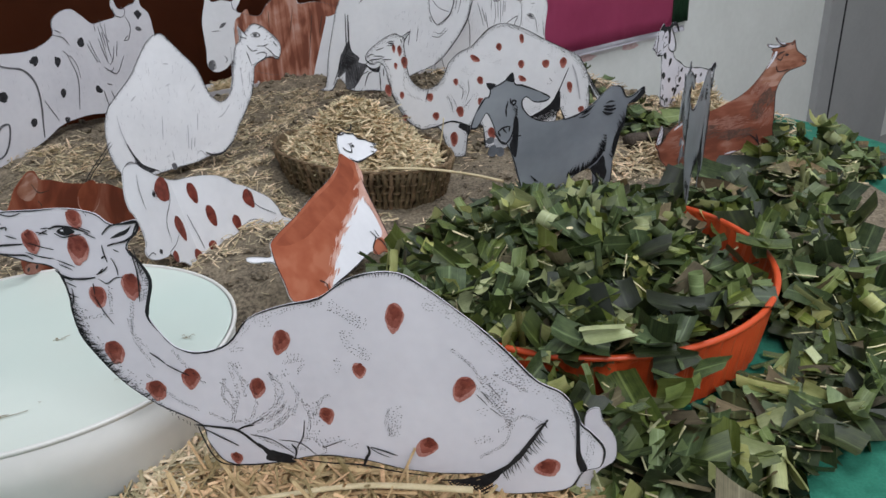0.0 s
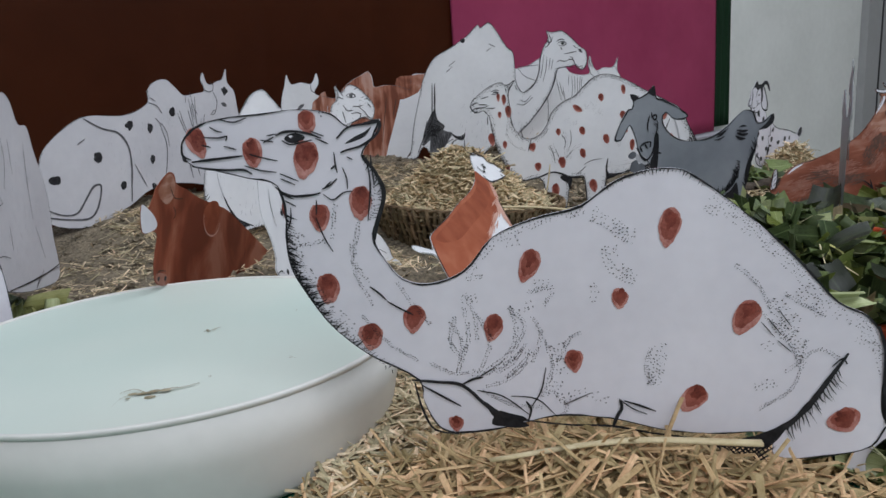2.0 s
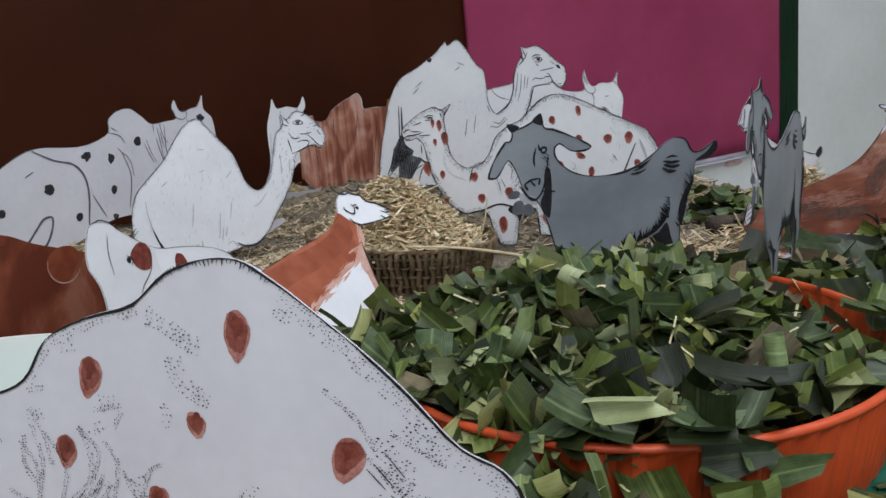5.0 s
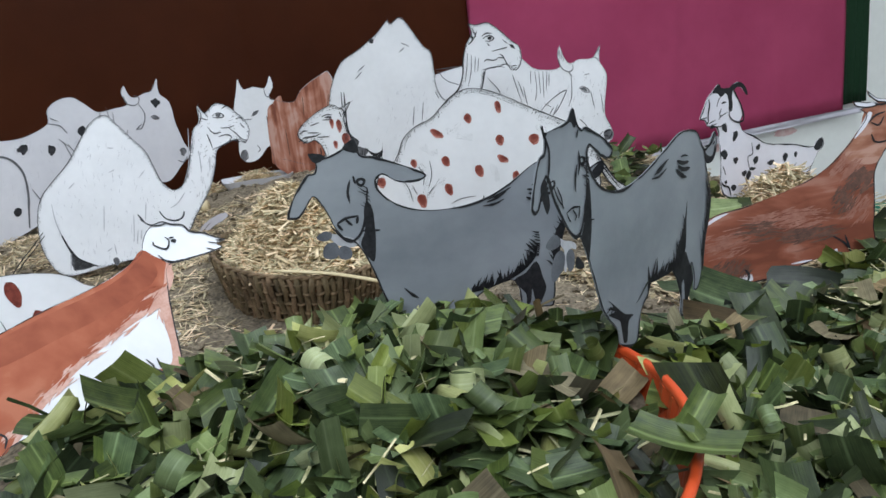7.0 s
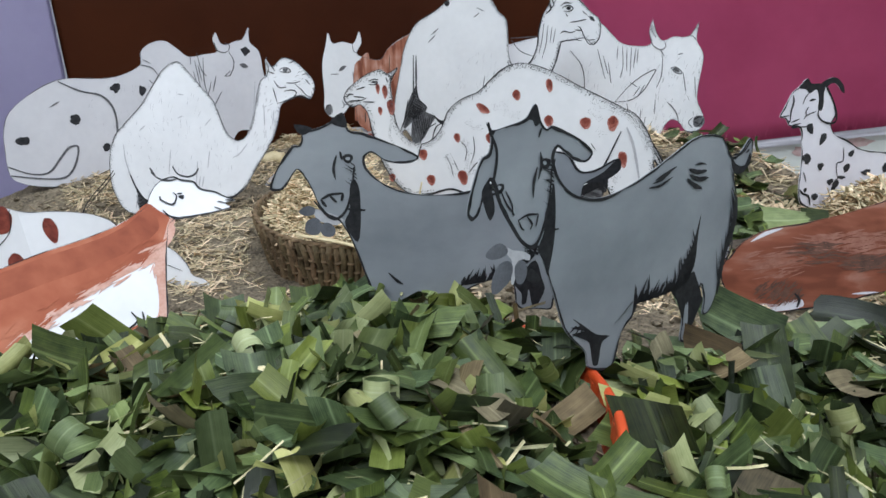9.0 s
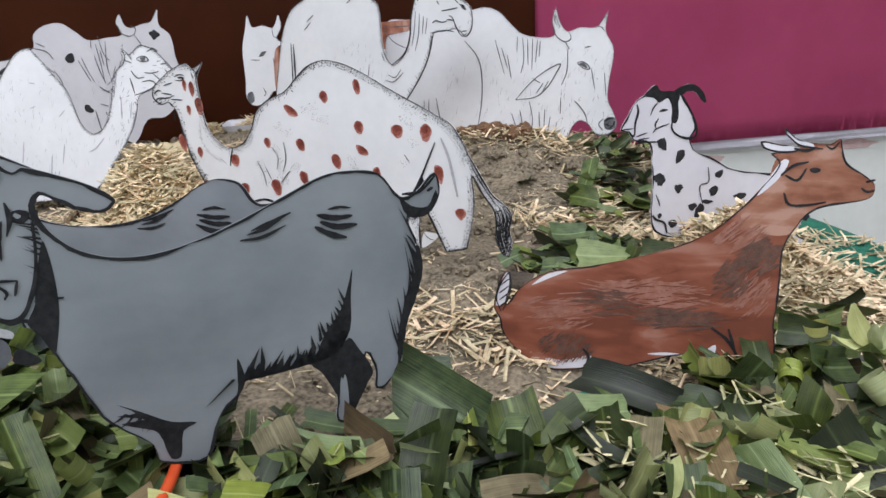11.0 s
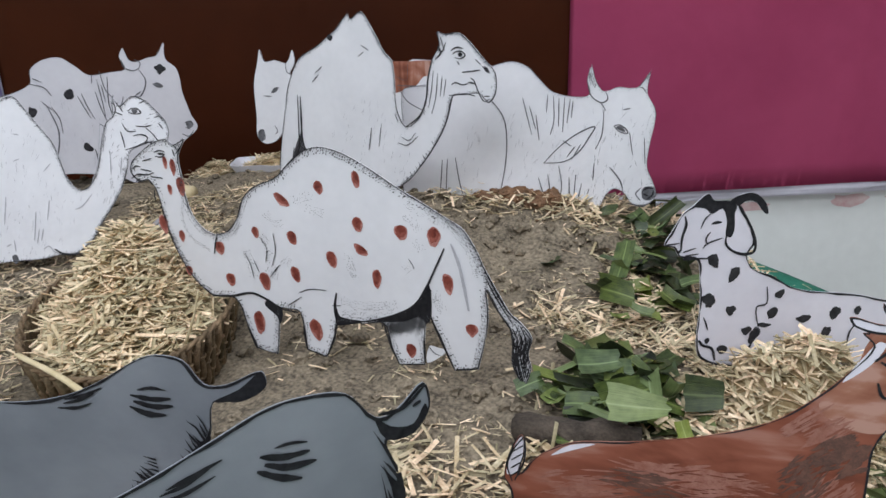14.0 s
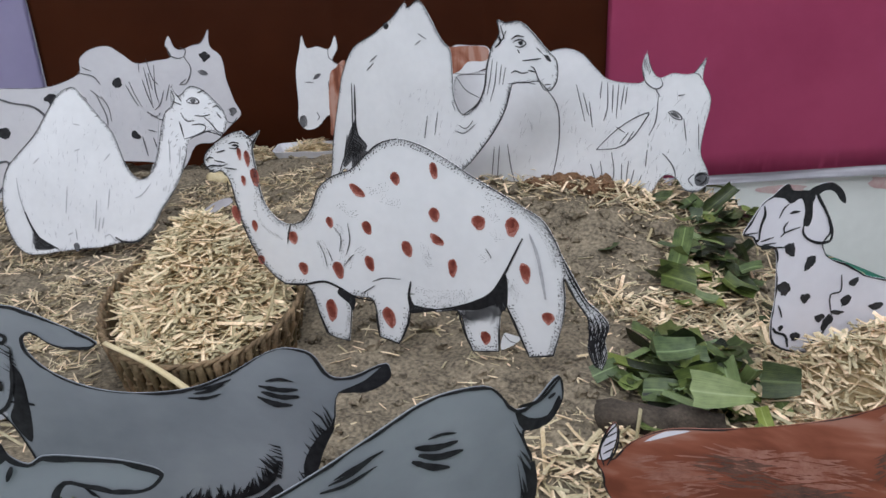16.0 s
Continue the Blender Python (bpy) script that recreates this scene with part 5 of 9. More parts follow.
edge = [(-185.3, 195.1), (-178.0, 203.4), (-163.7, 206.9), (-144.8, 207.9), (-126.2, 208.6), (-111.7, 205.8), (-104.4, 199.9), (-90.0, 202.1), (-93.5, 194.5), (-99.2, 186.5), (-93.5, 177.6), (-90.8, 168.7), (-94.8, 156.1), (-97.3, 147.6), (-93.6, 138.1), (-85.7, 127.9), (-73.4, 125.2), (-56.9, 131.0), (-42.8, 146.3), (-24.1, 154.2), (-3.2, 159.2), (11.6, 169.3), (25.8, 173.4), (39.5, 173.0), (50.3, 166.4), (64.0, 155.0), (80.6, 140.2), (91.9, 128.4), (106.5, 111.4), (119.3, 104.3)]
edge += [(126.5, 93.1), (129.3, 84.9), (134.2, 80.2), (141.8, 69.6), (140.0, 57.2), (131.4, 53.2), (124.4, 41.6), (104.3, 36.4), (82.7, 36.8), (80.5, 48.2), (59.0, 47.9), (33.6, 49.8), (8.3, 55.9), (-17.8, 57.1), (-46.3, 50.0), (-66.4, 48.2), (-74.3, 52.0), (-80.3, 65.0), (-82.1, 76.2), (-105.2, 89.9), (-122.5, 105.4), (-133.8, 123.2), (-139.3, 136.1), (-140.0, 150.3), (-138.7, 160.7), (-141.0, 174.3), (-155.2, 178.8), (-170.2, 183.0), (-181.6, 186.4)]
art = Cutout(CARD, edge, 1.0)
art.patch(INK, (-135, 196), (-132, 198), (-128, 198), (-125, 196), (-128, 194), (-133, 194))
art.patch(INK, (-107, 192), (-102, 195), (-97, 197), (-94, 199), (-97, 195), (-102, 193))
art.patch(INK, (-51, 65), (-43, 59), (-34, 55), (-30, 52), (-39, 51), (-45, 54))
art.patch(INK, (55, 43), (74, 44), (88, 53), (80, 41), (68, 41))
art.patch(INK, (127, 73), (130, 63), (133, 55), (130, 53), (127, 60))
art.patch(INK, (-48, 53), (-44, 60), (-40, 59), (-31, 56), (-38, 52))
art.spot(SPOT_RED, 34.7, 147.1, 4.8, 8.8, -10)
art.spot(SPOT_RED, 13.4, 115.2, 3.6, 5.0, 0)
art.spot(SPOT_RED, 67.7, 104.7, 5.5, 8.5, -25)
art.spot(SPOT_RED, 45.7, 65.8, 5.2, 7.4, -40)
art.spot(SPOT_RED, -27.1, 131.9, 4.5, 8.0, -20)
art.spot(SPOT_RED, -7.9, 85.2, 4.1, 5.7, 0)
art.spot(SPOT_RED, -44.7, 102.6, 4.4, 6.8, -15)
art.spot(SPOT_RED, -82.1, 107.7, 4.9, 7.2, -15)
art.spot(SPOT_RED, -103.6, 99.2, 5.6, 7.0, 0)
art.spot(SPOT_RED, -122.1, 123.8, 5.3, 7.5, 0)
art.spot(SPOT_RED, -122.5, 158.6, 4.8, 6.6, -10)
art.spot(SPOT_RED, -102.4, 164.4, 5.3, 7.8, -10)
art.spot(SPOT_RED, -126.0, 185.9, 5.6, 8.9, -15)
art.spot(SPOT_RED, -150.8, 190.1, 4.7, 6.9, 0)
art.spot(SPOT_RED, -123.3, 202.3, 4.2, 5.4, 0)
art.spot(SPOT_RED, -176.9, 196.3, 4.8, 7.3, 15)
art.spot(SPOT_RED, -65.3, 53.4, 3.4, 4.2, 0)
art.spot(SPOT_RED, 112.0, 54.5, 7.0, 5.9, 25)
art.spot(CARD, -131.7, 196.7, 0.9, 0.6, 0)
art.line(INK, 0.98, (-184.3, 196.3), (-184.8, 191.1), (-181.0, 188.7))
art.line(INK, 0.99, (-180.9, 187.7), (-168.7, 188.5), (-155.7, 189.3))
art.line(INK, 1.0, (-180.9, 185.7), (-173.2, 184.1), (-163.8, 183.1), (-155.8, 182.8), (-152.2, 180.7))
art.line(INK, 0.95, (-138.6, 197.6), (-134.5, 199.0), (-128.4, 198.8), (-121.2, 196.9), (-117.6, 195.2))
art.line(INK, 0.93, (-110.4, 194.6), (-104.6, 199.3), (-94.7, 200.4), (-89.9, 200.8), (-91.0, 196.6), (-94.2, 193.6), (-99.6, 190.7), (-105.9, 189.3), (-109.2, 188.2))
art.line(INK, 0.99, (-141.9, 174.3), (-138.5, 171.2), (-133.5, 169.4), (-125.5, 169.5), (-120.6, 170.3))
art.line(INK, 0.99, (-140.5, 173.6), (-138.5, 165.8), (-138.5, 157.3))
art.line(INK, 0.58, (-169.8, 203.4), (-166.5, 201.3), (-163.9, 200.6))
art.line(INK, 0.58, (-173.6, 198.8), (-166.1, 198.1), (-161.9, 198.6), (-162.7, 196.7))
art.line(INK, 0.57, (-165.4, 206.7), (-158.0, 204.8), (-151.4, 206.4))
art.line(INK, 0.59, (-174.9, 195.3), (-170.4, 194.1))
art.line(INK, 0.58, (-164.0, 194.2), (-158.1, 192.3))
art.line(INK, 0.58, (-152.4, 189.9), (-145.1, 187.6), (-139.1, 186.1))
art.line(INK, 0.57, (-144.9, 194.7), (-139.7, 197.0))
art.line(INK, 0.59, (-155.3, 184.7), (-148.0, 182.2), (-140.4, 180.9))
art.line(INK, 0.58, (-138.9, 180.2), (-130.4, 176.3))
art.line(INK, 0.59, (-138.8, 177.9), (-132.3, 174.7))
art.line(INK, 0.57, (-136.0, 195.3), (-132.2, 193.2), (-126.4, 194.0), (-121.6, 194.7))
art.line(INK, 0.57, (-142.9, 197.8), (-138.4, 198.3))
art.line(INK, 0.57, (-146.2, 196.0), (-139.9, 194.8))
art.line(INK, 0.56, (-120.0, 195.3), (-114.4, 192.5))
art.line(INK, 0.56, (-122.3, 198.8), (-119.5, 197.5), (-116.1, 196.1))
art.line(INK, 0.57, (-106.5, 186.2), (-103.8, 184.8))
art.line(INK, 0.57, (-109.0, 181.4), (-107.5, 176.5), (-107.6, 171.6))
art.line(INK, 0.59, (-119.2, 169.6), (-115.1, 166.8), (-109.7, 170.0), (-105.0, 170.5))
art.line(INK, 0.59, (-122.9, 167.0), (-123.7, 160.3))
art.line(INK, 0.59, (-139.5, 170.9), (-133.8, 168.1))
art.line(INK, 0.6, (-138.1, 167.5), (-133.0, 164.6))
art.line(INK, 0.6, (-135.7, 164.0), (-136.2, 158.9), (-138.3, 153.8))
art.line(INK, 0.69, (-112.2, 188.6), (-112.1, 183.1), (-111.6, 179.2))
art.line(INK, 0.7, (-112.1, 182.8), (-114.4, 181.0))
art.line(INK, 0.7, (-112.1, 176.6), (-115.9, 173.5), (-119.7, 172.0))
art.line(INK, 0.71, (-114.9, 175.4), (-118.7, 172.2))
art.line(INK, 0.76, (-101.7, 124.6), (-98.0, 121.6), (-94.4, 117.9))
art.line(INK, 0.77, (-93.9, 117.1), (-88.1, 113.4), (-82.1, 110.3))
art.line(INK, 0.69, (-97.5, 185.8), (-96.8, 172.9), (-99.5, 156.2))
art.line(INK, 0.68, (-95.5, 186.4), (-95.0, 172.8))
art.line(INK, 1.56, (-99.2, 186.5), (-93.9, 178.6), (-90.8, 168.7), (-94.8, 156.1), (-97.5, 146.5))
art.line(INK, 0.43, (-54.1, 77.0), (-45.3, 82.8))
art.line(INK, 0.39, (74.4, 102.9), (80.3, 95.7))
art.line(INK, 0.38, (77.2, 104.7), (83.1, 96.8))
art.line(INK, 0.38, (81.4, 108.8), (87.3, 100.4))
art.line(INK, 0.39, (81.7, 93.9), (87.7, 88.5))
art.line(INK, 0.43, (-13.3, 63.3), (-0.2, 69.4))
art.line(INK, 1.48, (-85.5, 76.8), (-74.0, 75.7), (-61.1, 73.8), (-50.7, 63.8), (-43.1, 58.2), (-30.2, 55.1))
art.line(INK, 1.41, (12.9, 65.9), (13.6, 61.6), (11.8, 57.6), (9.7, 52.4))
art.line(INK, 1.45, (9.7, 52.4), (12.2, 59.6))
art.line(INK, 0.92, (-30.2, 55.1), (-10.9, 52.9), (8.4, 52.3), (27.3, 48.6), (46.0, 46.0))
art.line(INK, 0.88, (14.7, 65.2), (21.5, 62.9), (29.2, 59.8))
art.line(INK, 0.92, (-84.1, 75.6), (-81.2, 60.7), (-75.9, 50.4), (-64.3, 48.0))
art.line(INK, 0.93, (-80.9, 74.1), (-71.7, 68.5), (-62.4, 62.9))
art.line(INK, 0.91, (-61.0, 74.2), (-55.7, 76.9), (-50.7, 77.8))
art.line(INK, 0.92, (-30.2, 55.1), (-28.7, 61.2), (-30.9, 65.2))
art.line(INK, 0.82, (105.2, 81.2), (109.3, 84.9), (111.4, 82.3))
art.line(INK, 1.57, (123.2, 100.1), (126.8, 88.5), (127.7, 72.1), (129.6, 53.2))
art.fringe(INK, 0.94, 5.7, 0.8, 0.6, (-138.3, 160.7), (-140.0, 150.3), (-139.3, 136.1), (-133.8, 123.2), (-122.5, 105.4), (-107.6, 91.4))
art.fringe(INK, 0.97, 8.3, 0.83, 0.6, (-139.7, 143.3), (-139.0, 134.6), (-133.8, 123.2), (-125.0, 109.2))
art.fringe(INK, 0.59, 3.7, 1.28, 0.4, (-105.2, 89.9), (-93.2, 81.2), (-85.5, 76.8))
art.fringe(INK, 0.58, 2.6, 0.93, 0.2, (50.3, 166.4), (39.5, 172.7), (25.8, 173.1), (16.0, 171.6), (7.3, 166.9))
art.fringe(INK, 0.82, 7.9, 0.98, 0.6, (107.5, 80.1), (101.4, 69.7), (94.5, 58.9), (85.8, 50.2))
art.fringe(INK, 0.82, 4.1, 1.03, -0.5, (-139.8, 148.6), (-139.0, 134.6), (-133.8, 123.2), (-125.0, 109.2))
art.fringe(INK, 0.63, 3.8, 1.25, 0.4, (-98.2, 185.2), (-93.7, 176.7), (-91.4, 168.7), (-95.2, 156.1))
art.dotted(0.75, 7, 1.36, 1.71, (-139.4, 150.3), (-139.2, 136.8), (-133.7, 123.9), (-122.3, 106.2), (-105.1, 90.6))
art.dotted(0.72, 2, 1.32, 1.65, (-104.4, 157.0), (-107.8, 142.6), (-107.2, 133.7), (-102.0, 126.4))
art.dotted(0.72, 2, 1.31, 1.64, (-114.8, 165.1), (-118.2, 148.1))
art.dotted(0.66, 2, 1.20, 1.50, (-114.3, 217.4), (-117.3, 204.8))
art.dotted(0.75, 2, 1.36, 1.70, (-137.8, 150.3), (-131.2, 150.8))
art.dotted(0.76, 2, 1.37, 1.72, (-137.4, 144.6), (-124.0, 146.5), (-119.1, 147.0))
art.dotted(0.69, 2, 1.25, 1.57, (-95.0, 182.5), (-96.5, 169.5), (-98.3, 156.2))
art.dotted(0.59, 5, 1.47, 1.76, (53.1, 163.2), (64.0, 154.4), (80.6, 139.5), (92.0, 127.8), (106.5, 110.7), (119.4, 103.6), (126.6, 92.0), (129.3, 84.9))
art.dotted(0.64, 3, 1.60, 1.92, (129.3, 84.9), (132.4, 77.6), (132.0, 64.7), (129.1, 57.0))
art.dotted(0.67, 3, 1.66, 2.00, (-57.0, 130.3), (-42.9, 145.3), (-24.1, 153.5), (-3.3, 158.5))
art.dotted(0.68, 5, 1.54, 1.85, (-0.2, 152.9), (7.6, 148.4), (14.5, 142.6), (20.2, 141.2))
art.dotted(0.69, 5, 1.57, 1.89, (5.7, 140.1), (8.0, 129.9), (13.6, 124.6), (19.4, 122.1))
art.dotted(0.70, 5, 1.58, 1.90, (75.6, 111.7), (82.9, 102.9), (88.8, 97.5))
art.dotted(0.71, 5, 1.61, 1.93, (78.7, 101.1), (84.6, 93.9), (90.5, 88.5))
art.dotted(0.68, 5, 1.55, 1.87, (88.2, 116.7), (94.0, 109.8), (98.4, 104.5))
art.dotted(0.74, 5, 1.67, 2.01, (28.7, 94.1), (25.9, 81.0), (25.6, 73.4))
art.dotted(0.76, 5, 1.72, 2.07, (-19.7, 94.3), (-17.5, 82.9), (-22.0, 67.2))
art.dotted(0.65, 3, 1.62, 2.27, (0.2, 123.1), (1.0, 112.5))
art.dotted(0.66, 3, 1.65, 2.32, (-25.6, 121.7), (-16.4, 122.6))
art.dotted(0.68, 3, 1.70, 2.37, (-31.5, 109.1), (-24.9, 112.7))
art.dotted(0.65, 3, 1.63, 2.29, (74.5, 92.2), (79.0, 88.5))
art.dotted(0.65, 3, 1.62, 2.27, (89.0, 90.3), (90.8, 81.2))
art.dotted(0.60, 3, 1.49, 2.08, (48.9, 155.5), (54.4, 150.5))
art.dotted(0.69, 3, 1.73, 2.42, (26.6, 75.3), (31.1, 72.3))
art.dotted(0.72, 3, 1.81, 2.53, (-16.5, 63.3), (-3.5, 67.4), (7.4, 63.5))
art.dotted(0.68, 3, 1.71, 2.39, (-59.0, 114.9), (-51.0, 115.9))
art.dotted(0.62, 3, 1.55, 2.17, (-9.4, 153.8), (-1.2, 155.2))
art.dotted(0.65, 3, 1.61, 2.26, (-37.4, 141.1), (-29.7, 142.6))
art.dotted(0.68, 3, 1.70, 2.38, (71.9, 69.9), (82.3, 71.8))
art.dotted(0.64, 3, 1.59, 2.23, (113.0, 93.8), (121.8, 88.5), (125.5, 75.8))
art.dotted(0.69, 2, 1.38, 1.38, (-62.9, 109.4), (-66.0, 96.3), (-62.4, 88.6))
art.dotted(0.69, 2, 1.37, 1.37, (-58.6, 113.1), (-57.3, 98.2), (-63.4, 80.9))
art.dotted(0.68, 2, 1.35, 1.35, (-37.3, 112.8), (-34.7, 101.8), (-38.1, 90.5), (-46.8, 83.6))
art.dotted(0.72, 2, 1.44, 1.44, (-49.0, 78.9), (-38.7, 84.8), (-30.1, 90.5))
art.dotted(0.72, 2, 1.44, 1.44, (-39.5, 77.0), (-30.7, 84.8), (-27.0, 90.5))
art.dotted(0.73, 2, 1.45, 1.45, (-55.7, 76.9), (-45.3, 82.8))
art.dotted(0.67, 2, 1.34, 1.34, (-56.1, 125.7), (-48.1, 127.3))
art.brush(INK, 2.9, (111.7, 87.4), (104.1, 74.9), (95.9, 61.7), (85.8, 51.4), (67.7, 44.4), (52.2, 43.3))
art.hatch(INK, 0.93, 1.61, 35, 2.2, (52.2, 43.3), (70.7, 44.4), (85.8, 50.2), (83.0, 40.6), (78.6, 33.2), (66.2, 35.4))
art.hatch(INK, 0.93, 1.79, -50, 2.2, (52.2, 43.3), (70.7, 44.4), (85.8, 50.2), (83.0, 40.6), (78.6, 33.2), (66.2, 35.4))
art.dotted(0.62, 2, 1.1, 1.25, (-65.3, 105.9), (-60.5, 96.7), (-62.1, 85.2))
art.dotted(0.62, 2, 1.1, 1.25, (-53.0, 109.8), (-46.8, 97.0), (-51.9, 82.8))
art.dotted(0.62, 2, 1.1, 1.25, (-37.1, 112.2), (-30.6, 103.7), (-36.5, 90.6))
art.dotted(0.62, 2, 1.1, 1.25, (-44.0, 79.2), (-35.2, 85.4), (-29.5, 94.4))
art.dotted(0.62, 2, 1.1, 1.25, (-49.8, 72.2), (-38.3, 76.2), (-28.8, 85.3))
art.dotted(0.62, 2, 1.1, 1.25, (-21.5, 96.0), (-18.4, 82.3), (-24.2, 67.3))
art.dotted(0.62, 2, 1.1, 1.25, (-19.0, 70.8), (-12.1, 63.1), (-15.5, 56.7))
art.dotted(0.62, 2, 1.1, 1.25, (-52.1, 70.5), (-38.9, 63.3), (-23.3, 61.4))
art.dotted(0.62, 2, 1.1, 1.25, (-76.3, 85.4), (-65.2, 79.4), (-51.5, 81.0))
art.dotted(0.62, 2, 1.1, 1.25, (-57.7, 119.7), (-53.6, 108.5), (-53.2, 97.2))
art.dotted(0.62, 2, 1.1, 1.25, (-26.8, 107.8), (-23.2, 99.4), (-27.7, 85.3))
art.dotted(0.62, 2, 1.1, 1.25, (72.7, 108.6), (85.6, 93.9), (90.9, 83.0))
art.dotted(0.62, 2, 1.1, 1.25, (93.2, 94.3), (89.0, 72.1), (74.8, 61.0))
art.dotted(0.62, 2, 1.1, 1.25, (83.3, 115.6), (91.5, 110.2), (101.6, 104.2))
art.dotted(0.62, 2, 1.1, 1.25, (85.8, 78.2), (99.6, 88.8), (109.3, 83.3))
art.dotted(0.62, 2, 1.1, 1.25, (62.6, 129.2), (72.3, 119.9), (77.9, 108.5))
art.dotted(0.62, 2, 1.1, 1.25, (-29.0, 118.9), (-17.3, 120.7), (-21.4, 113.2))
art.dotted(0.62, 2, 1.1, 1.25, (26.5, 92.3), (24.0, 81.7), (27.0, 72.1))
art.dotted(0.62, 2, 1.1, 1.25, (-89.3, 126.2), (-82.2, 114.8), (-74.8, 104.7))
art.dotted(0.62, 2, 1.1, 1.25, (-109.1, 146.1), (-108.9, 132.3), (-101.3, 115.3))
art.dotted(0.62, 2, 1.1, 1.25, (-107.4, 109.7), (-94.9, 95.1), (-81.8, 86.1))
art.dotted(0.62, 2, 1.1, 1.25, (-14.6, 85.1), (-9.1, 96.3), (-3.9, 99.0))
art.line(INK, 0.55, (-54.0, 71.1), (-41.9, 68.0), (-28.9, 57.6))
art.line(INK, 0.55, (-37.9, 68.0), (-25.8, 66.4), (-16.8, 57.6))
art.line(INK, 0.55, (-124.1, 158.9), (-121.1, 149.3), (-117.7, 142.3))
art.line(INK, 0.55, (12.3, 66.2), (18.7, 61.2), (25.2, 58.3))
art.line(INK, 0.55, (-28.7, 62.0), (-23.5, 70.8), (-21.0, 82.4))
art.stand("camel_cutout", "white card camel with rust-red fingerprint spots, lying in straw", "paper figure", pose(-0.06, 0.319, 0, -0.0, 0, -6.3))

edge = [(-197.2, 172.2), (-194.4, 180.8), (-183.7, 189.3), (-171.1, 196.7), (-156.7, 200.9), (-149.3, 196.9), (-138.3, 201.8), (-146.4, 188.1), (-146.1, 173.2), (-144.9, 156.2), (-140.7, 141.1), (-131.3, 131.0), (-121.0, 127.7), (-108.1, 132.3), (-98.4, 143.4), (-90.9, 159.0), (-76.7, 170.3), (-60.4, 176.6), (-47.5, 188.0), (-36.1, 197.0), (-20.4, 201.4), (-3.0, 198.3), (17.3, 189.0), (37.9, 177.2), (58.3, 166.7), (74.3, 158.0), (86.2, 151.1), (96.2, 135.9), (99.9, 127.3), (104.8, 118.8), (111.8, 106.7), (118.8, 95.4), (126.0, 89.6), (134.1, 79.7), (131.9, 66.7), (133.9, 55.9), (129.7, 42.9), (124.4, 47.8), (120.0, 58.8), (120.4, 70.4), (118.4, 84.1), (111.8, 93.5), (106.0, 103.7)]
edge += [(102.3, 110.0), (103.4, 94.8), (102.9, 83.4), (99.6, 65.5), (96.2, 50.3), (95.4, 48.3), (78.1, 44.6), (77.2, 45.4), (67.7, 67.0), (60.5, 83.6), (59.7, 83.9), (55.7, 74.2), (54.5, 46.0), (54.1, 45.0), (34.2, 41.3), (33.7, 41.7), (27.7, 55.6), (22.8, 72.7), (5.6, 70.1), (-16.8, 68.5), (-20.6, 54.3), (-28.1, 37.6), (-29.6, 36.8), (-45.6, 40.1), (-46.4, 42.0), (-47.5, 60.4), (-50.6, 72.2), (-60.2, 72.8), (-68.4, 72.6), (-69.5, 60.5), (-74.4, 32.1), (-75.5, 31.4), (-93.6, 33.5), (-94.5, 34.9), (-101.1, 53.6), (-110.0, 75.2), (-132.1, 74.7), (-149.8, 88.7), (-163.2, 112.2), (-170.1, 138.5), (-173.4, 158.7), (-179.8, 167.2), (-189.4, 165.2)]
art = Cutout(WHITE_CARD, edge, 1.0)
art.patch(INK, (-167, 189), (-163, 190), (-160, 189), (-164, 188))
art.patch(INK, (-80, 77), (-66, 72), (-69, 59), (-72, 65), (-76, 68), (-82, 73))
art.patch(INK, (-17, 81), (-14, 73), (6, 72), (-9, 67), (-18, 66))
art.patch(INK, (17, 74), (40, 84), (53, 96), (60, 108), (61, 85), (57, 78), (52, 83), (40, 77))
art.spot(SPOT_RED, -23.3, 171.9, 3.7, 5.1, 15)
art.spot(SPOT_RED, 7.4, 179.9, 3.1, 6.2, 8)
art.spot(SPOT_RED, -56.2, 160.4, 7.3, 3.5, -35)
art.spot(SPOT_RED, -82.7, 132.9, 3.1, 4.7, 10)
art.spot(SPOT_RED, -50.0, 131.6, 3.9, 5.5, 18)
art.spot(SPOT_RED, 6.3, 147.2, 4.0, 5.6, 10)
art.spot(SPOT_RED, 7.3, 128.3, 5.9, 3.5, -35)
art.spot(SPOT_RED, 40.1, 144.5, 5.1, 5.5, 0)
art.spot(SPOT_RED, 64.6, 143.6, 4.9, 7.0, 0)
art.spot(SPOT_RED, -17.1, 118.0, 4.3, 6.4, 10)
art.spot(SPOT_RED, -50.0, 102.5, 4.0, 6.7, 15)
art.spot(SPOT_RED, -78.7, 93.2, 4.7, 7.4, 10)
art.spot(SPOT_RED, 19.0, 107.5, 3.6, 7.2, 0)
art.spot(SPOT_RED, 74.4, 110.2, 3.7, 7.8, 10)
art.spot(SPOT_RED, 91.2, 78.0, 4.6, 4.9, 0)
art.spot(SPOT_RED, 43.9, 54.1, 4.1, 5.7, 0)
art.spot(SPOT_RED, -36.1, 58.2, 5.1, 9.0, 15)
art.spot(SPOT_RED, -88.9, 56.5, 4.9, 9.9, 0)
art.spot(SPOT_RED, -111.8, 90.9, 4.4, 5.6, 10)
art.spot(SPOT_RED, -118.2, 116.5, 4.4, 5.4, 10)
art.spot(SPOT_RED, -152.5, 93.4, 3.5, 4.2, 0)
art.spot(SPOT_RED, -154.6, 122.9, 2.9, 5.0, 0)
art.spot(SPOT_RED, -171.4, 131.1, 4.1, 8.1, 10)
art.spot(SPOT_RED, -153.3, 179.1, 2.8, 6.5, 0)
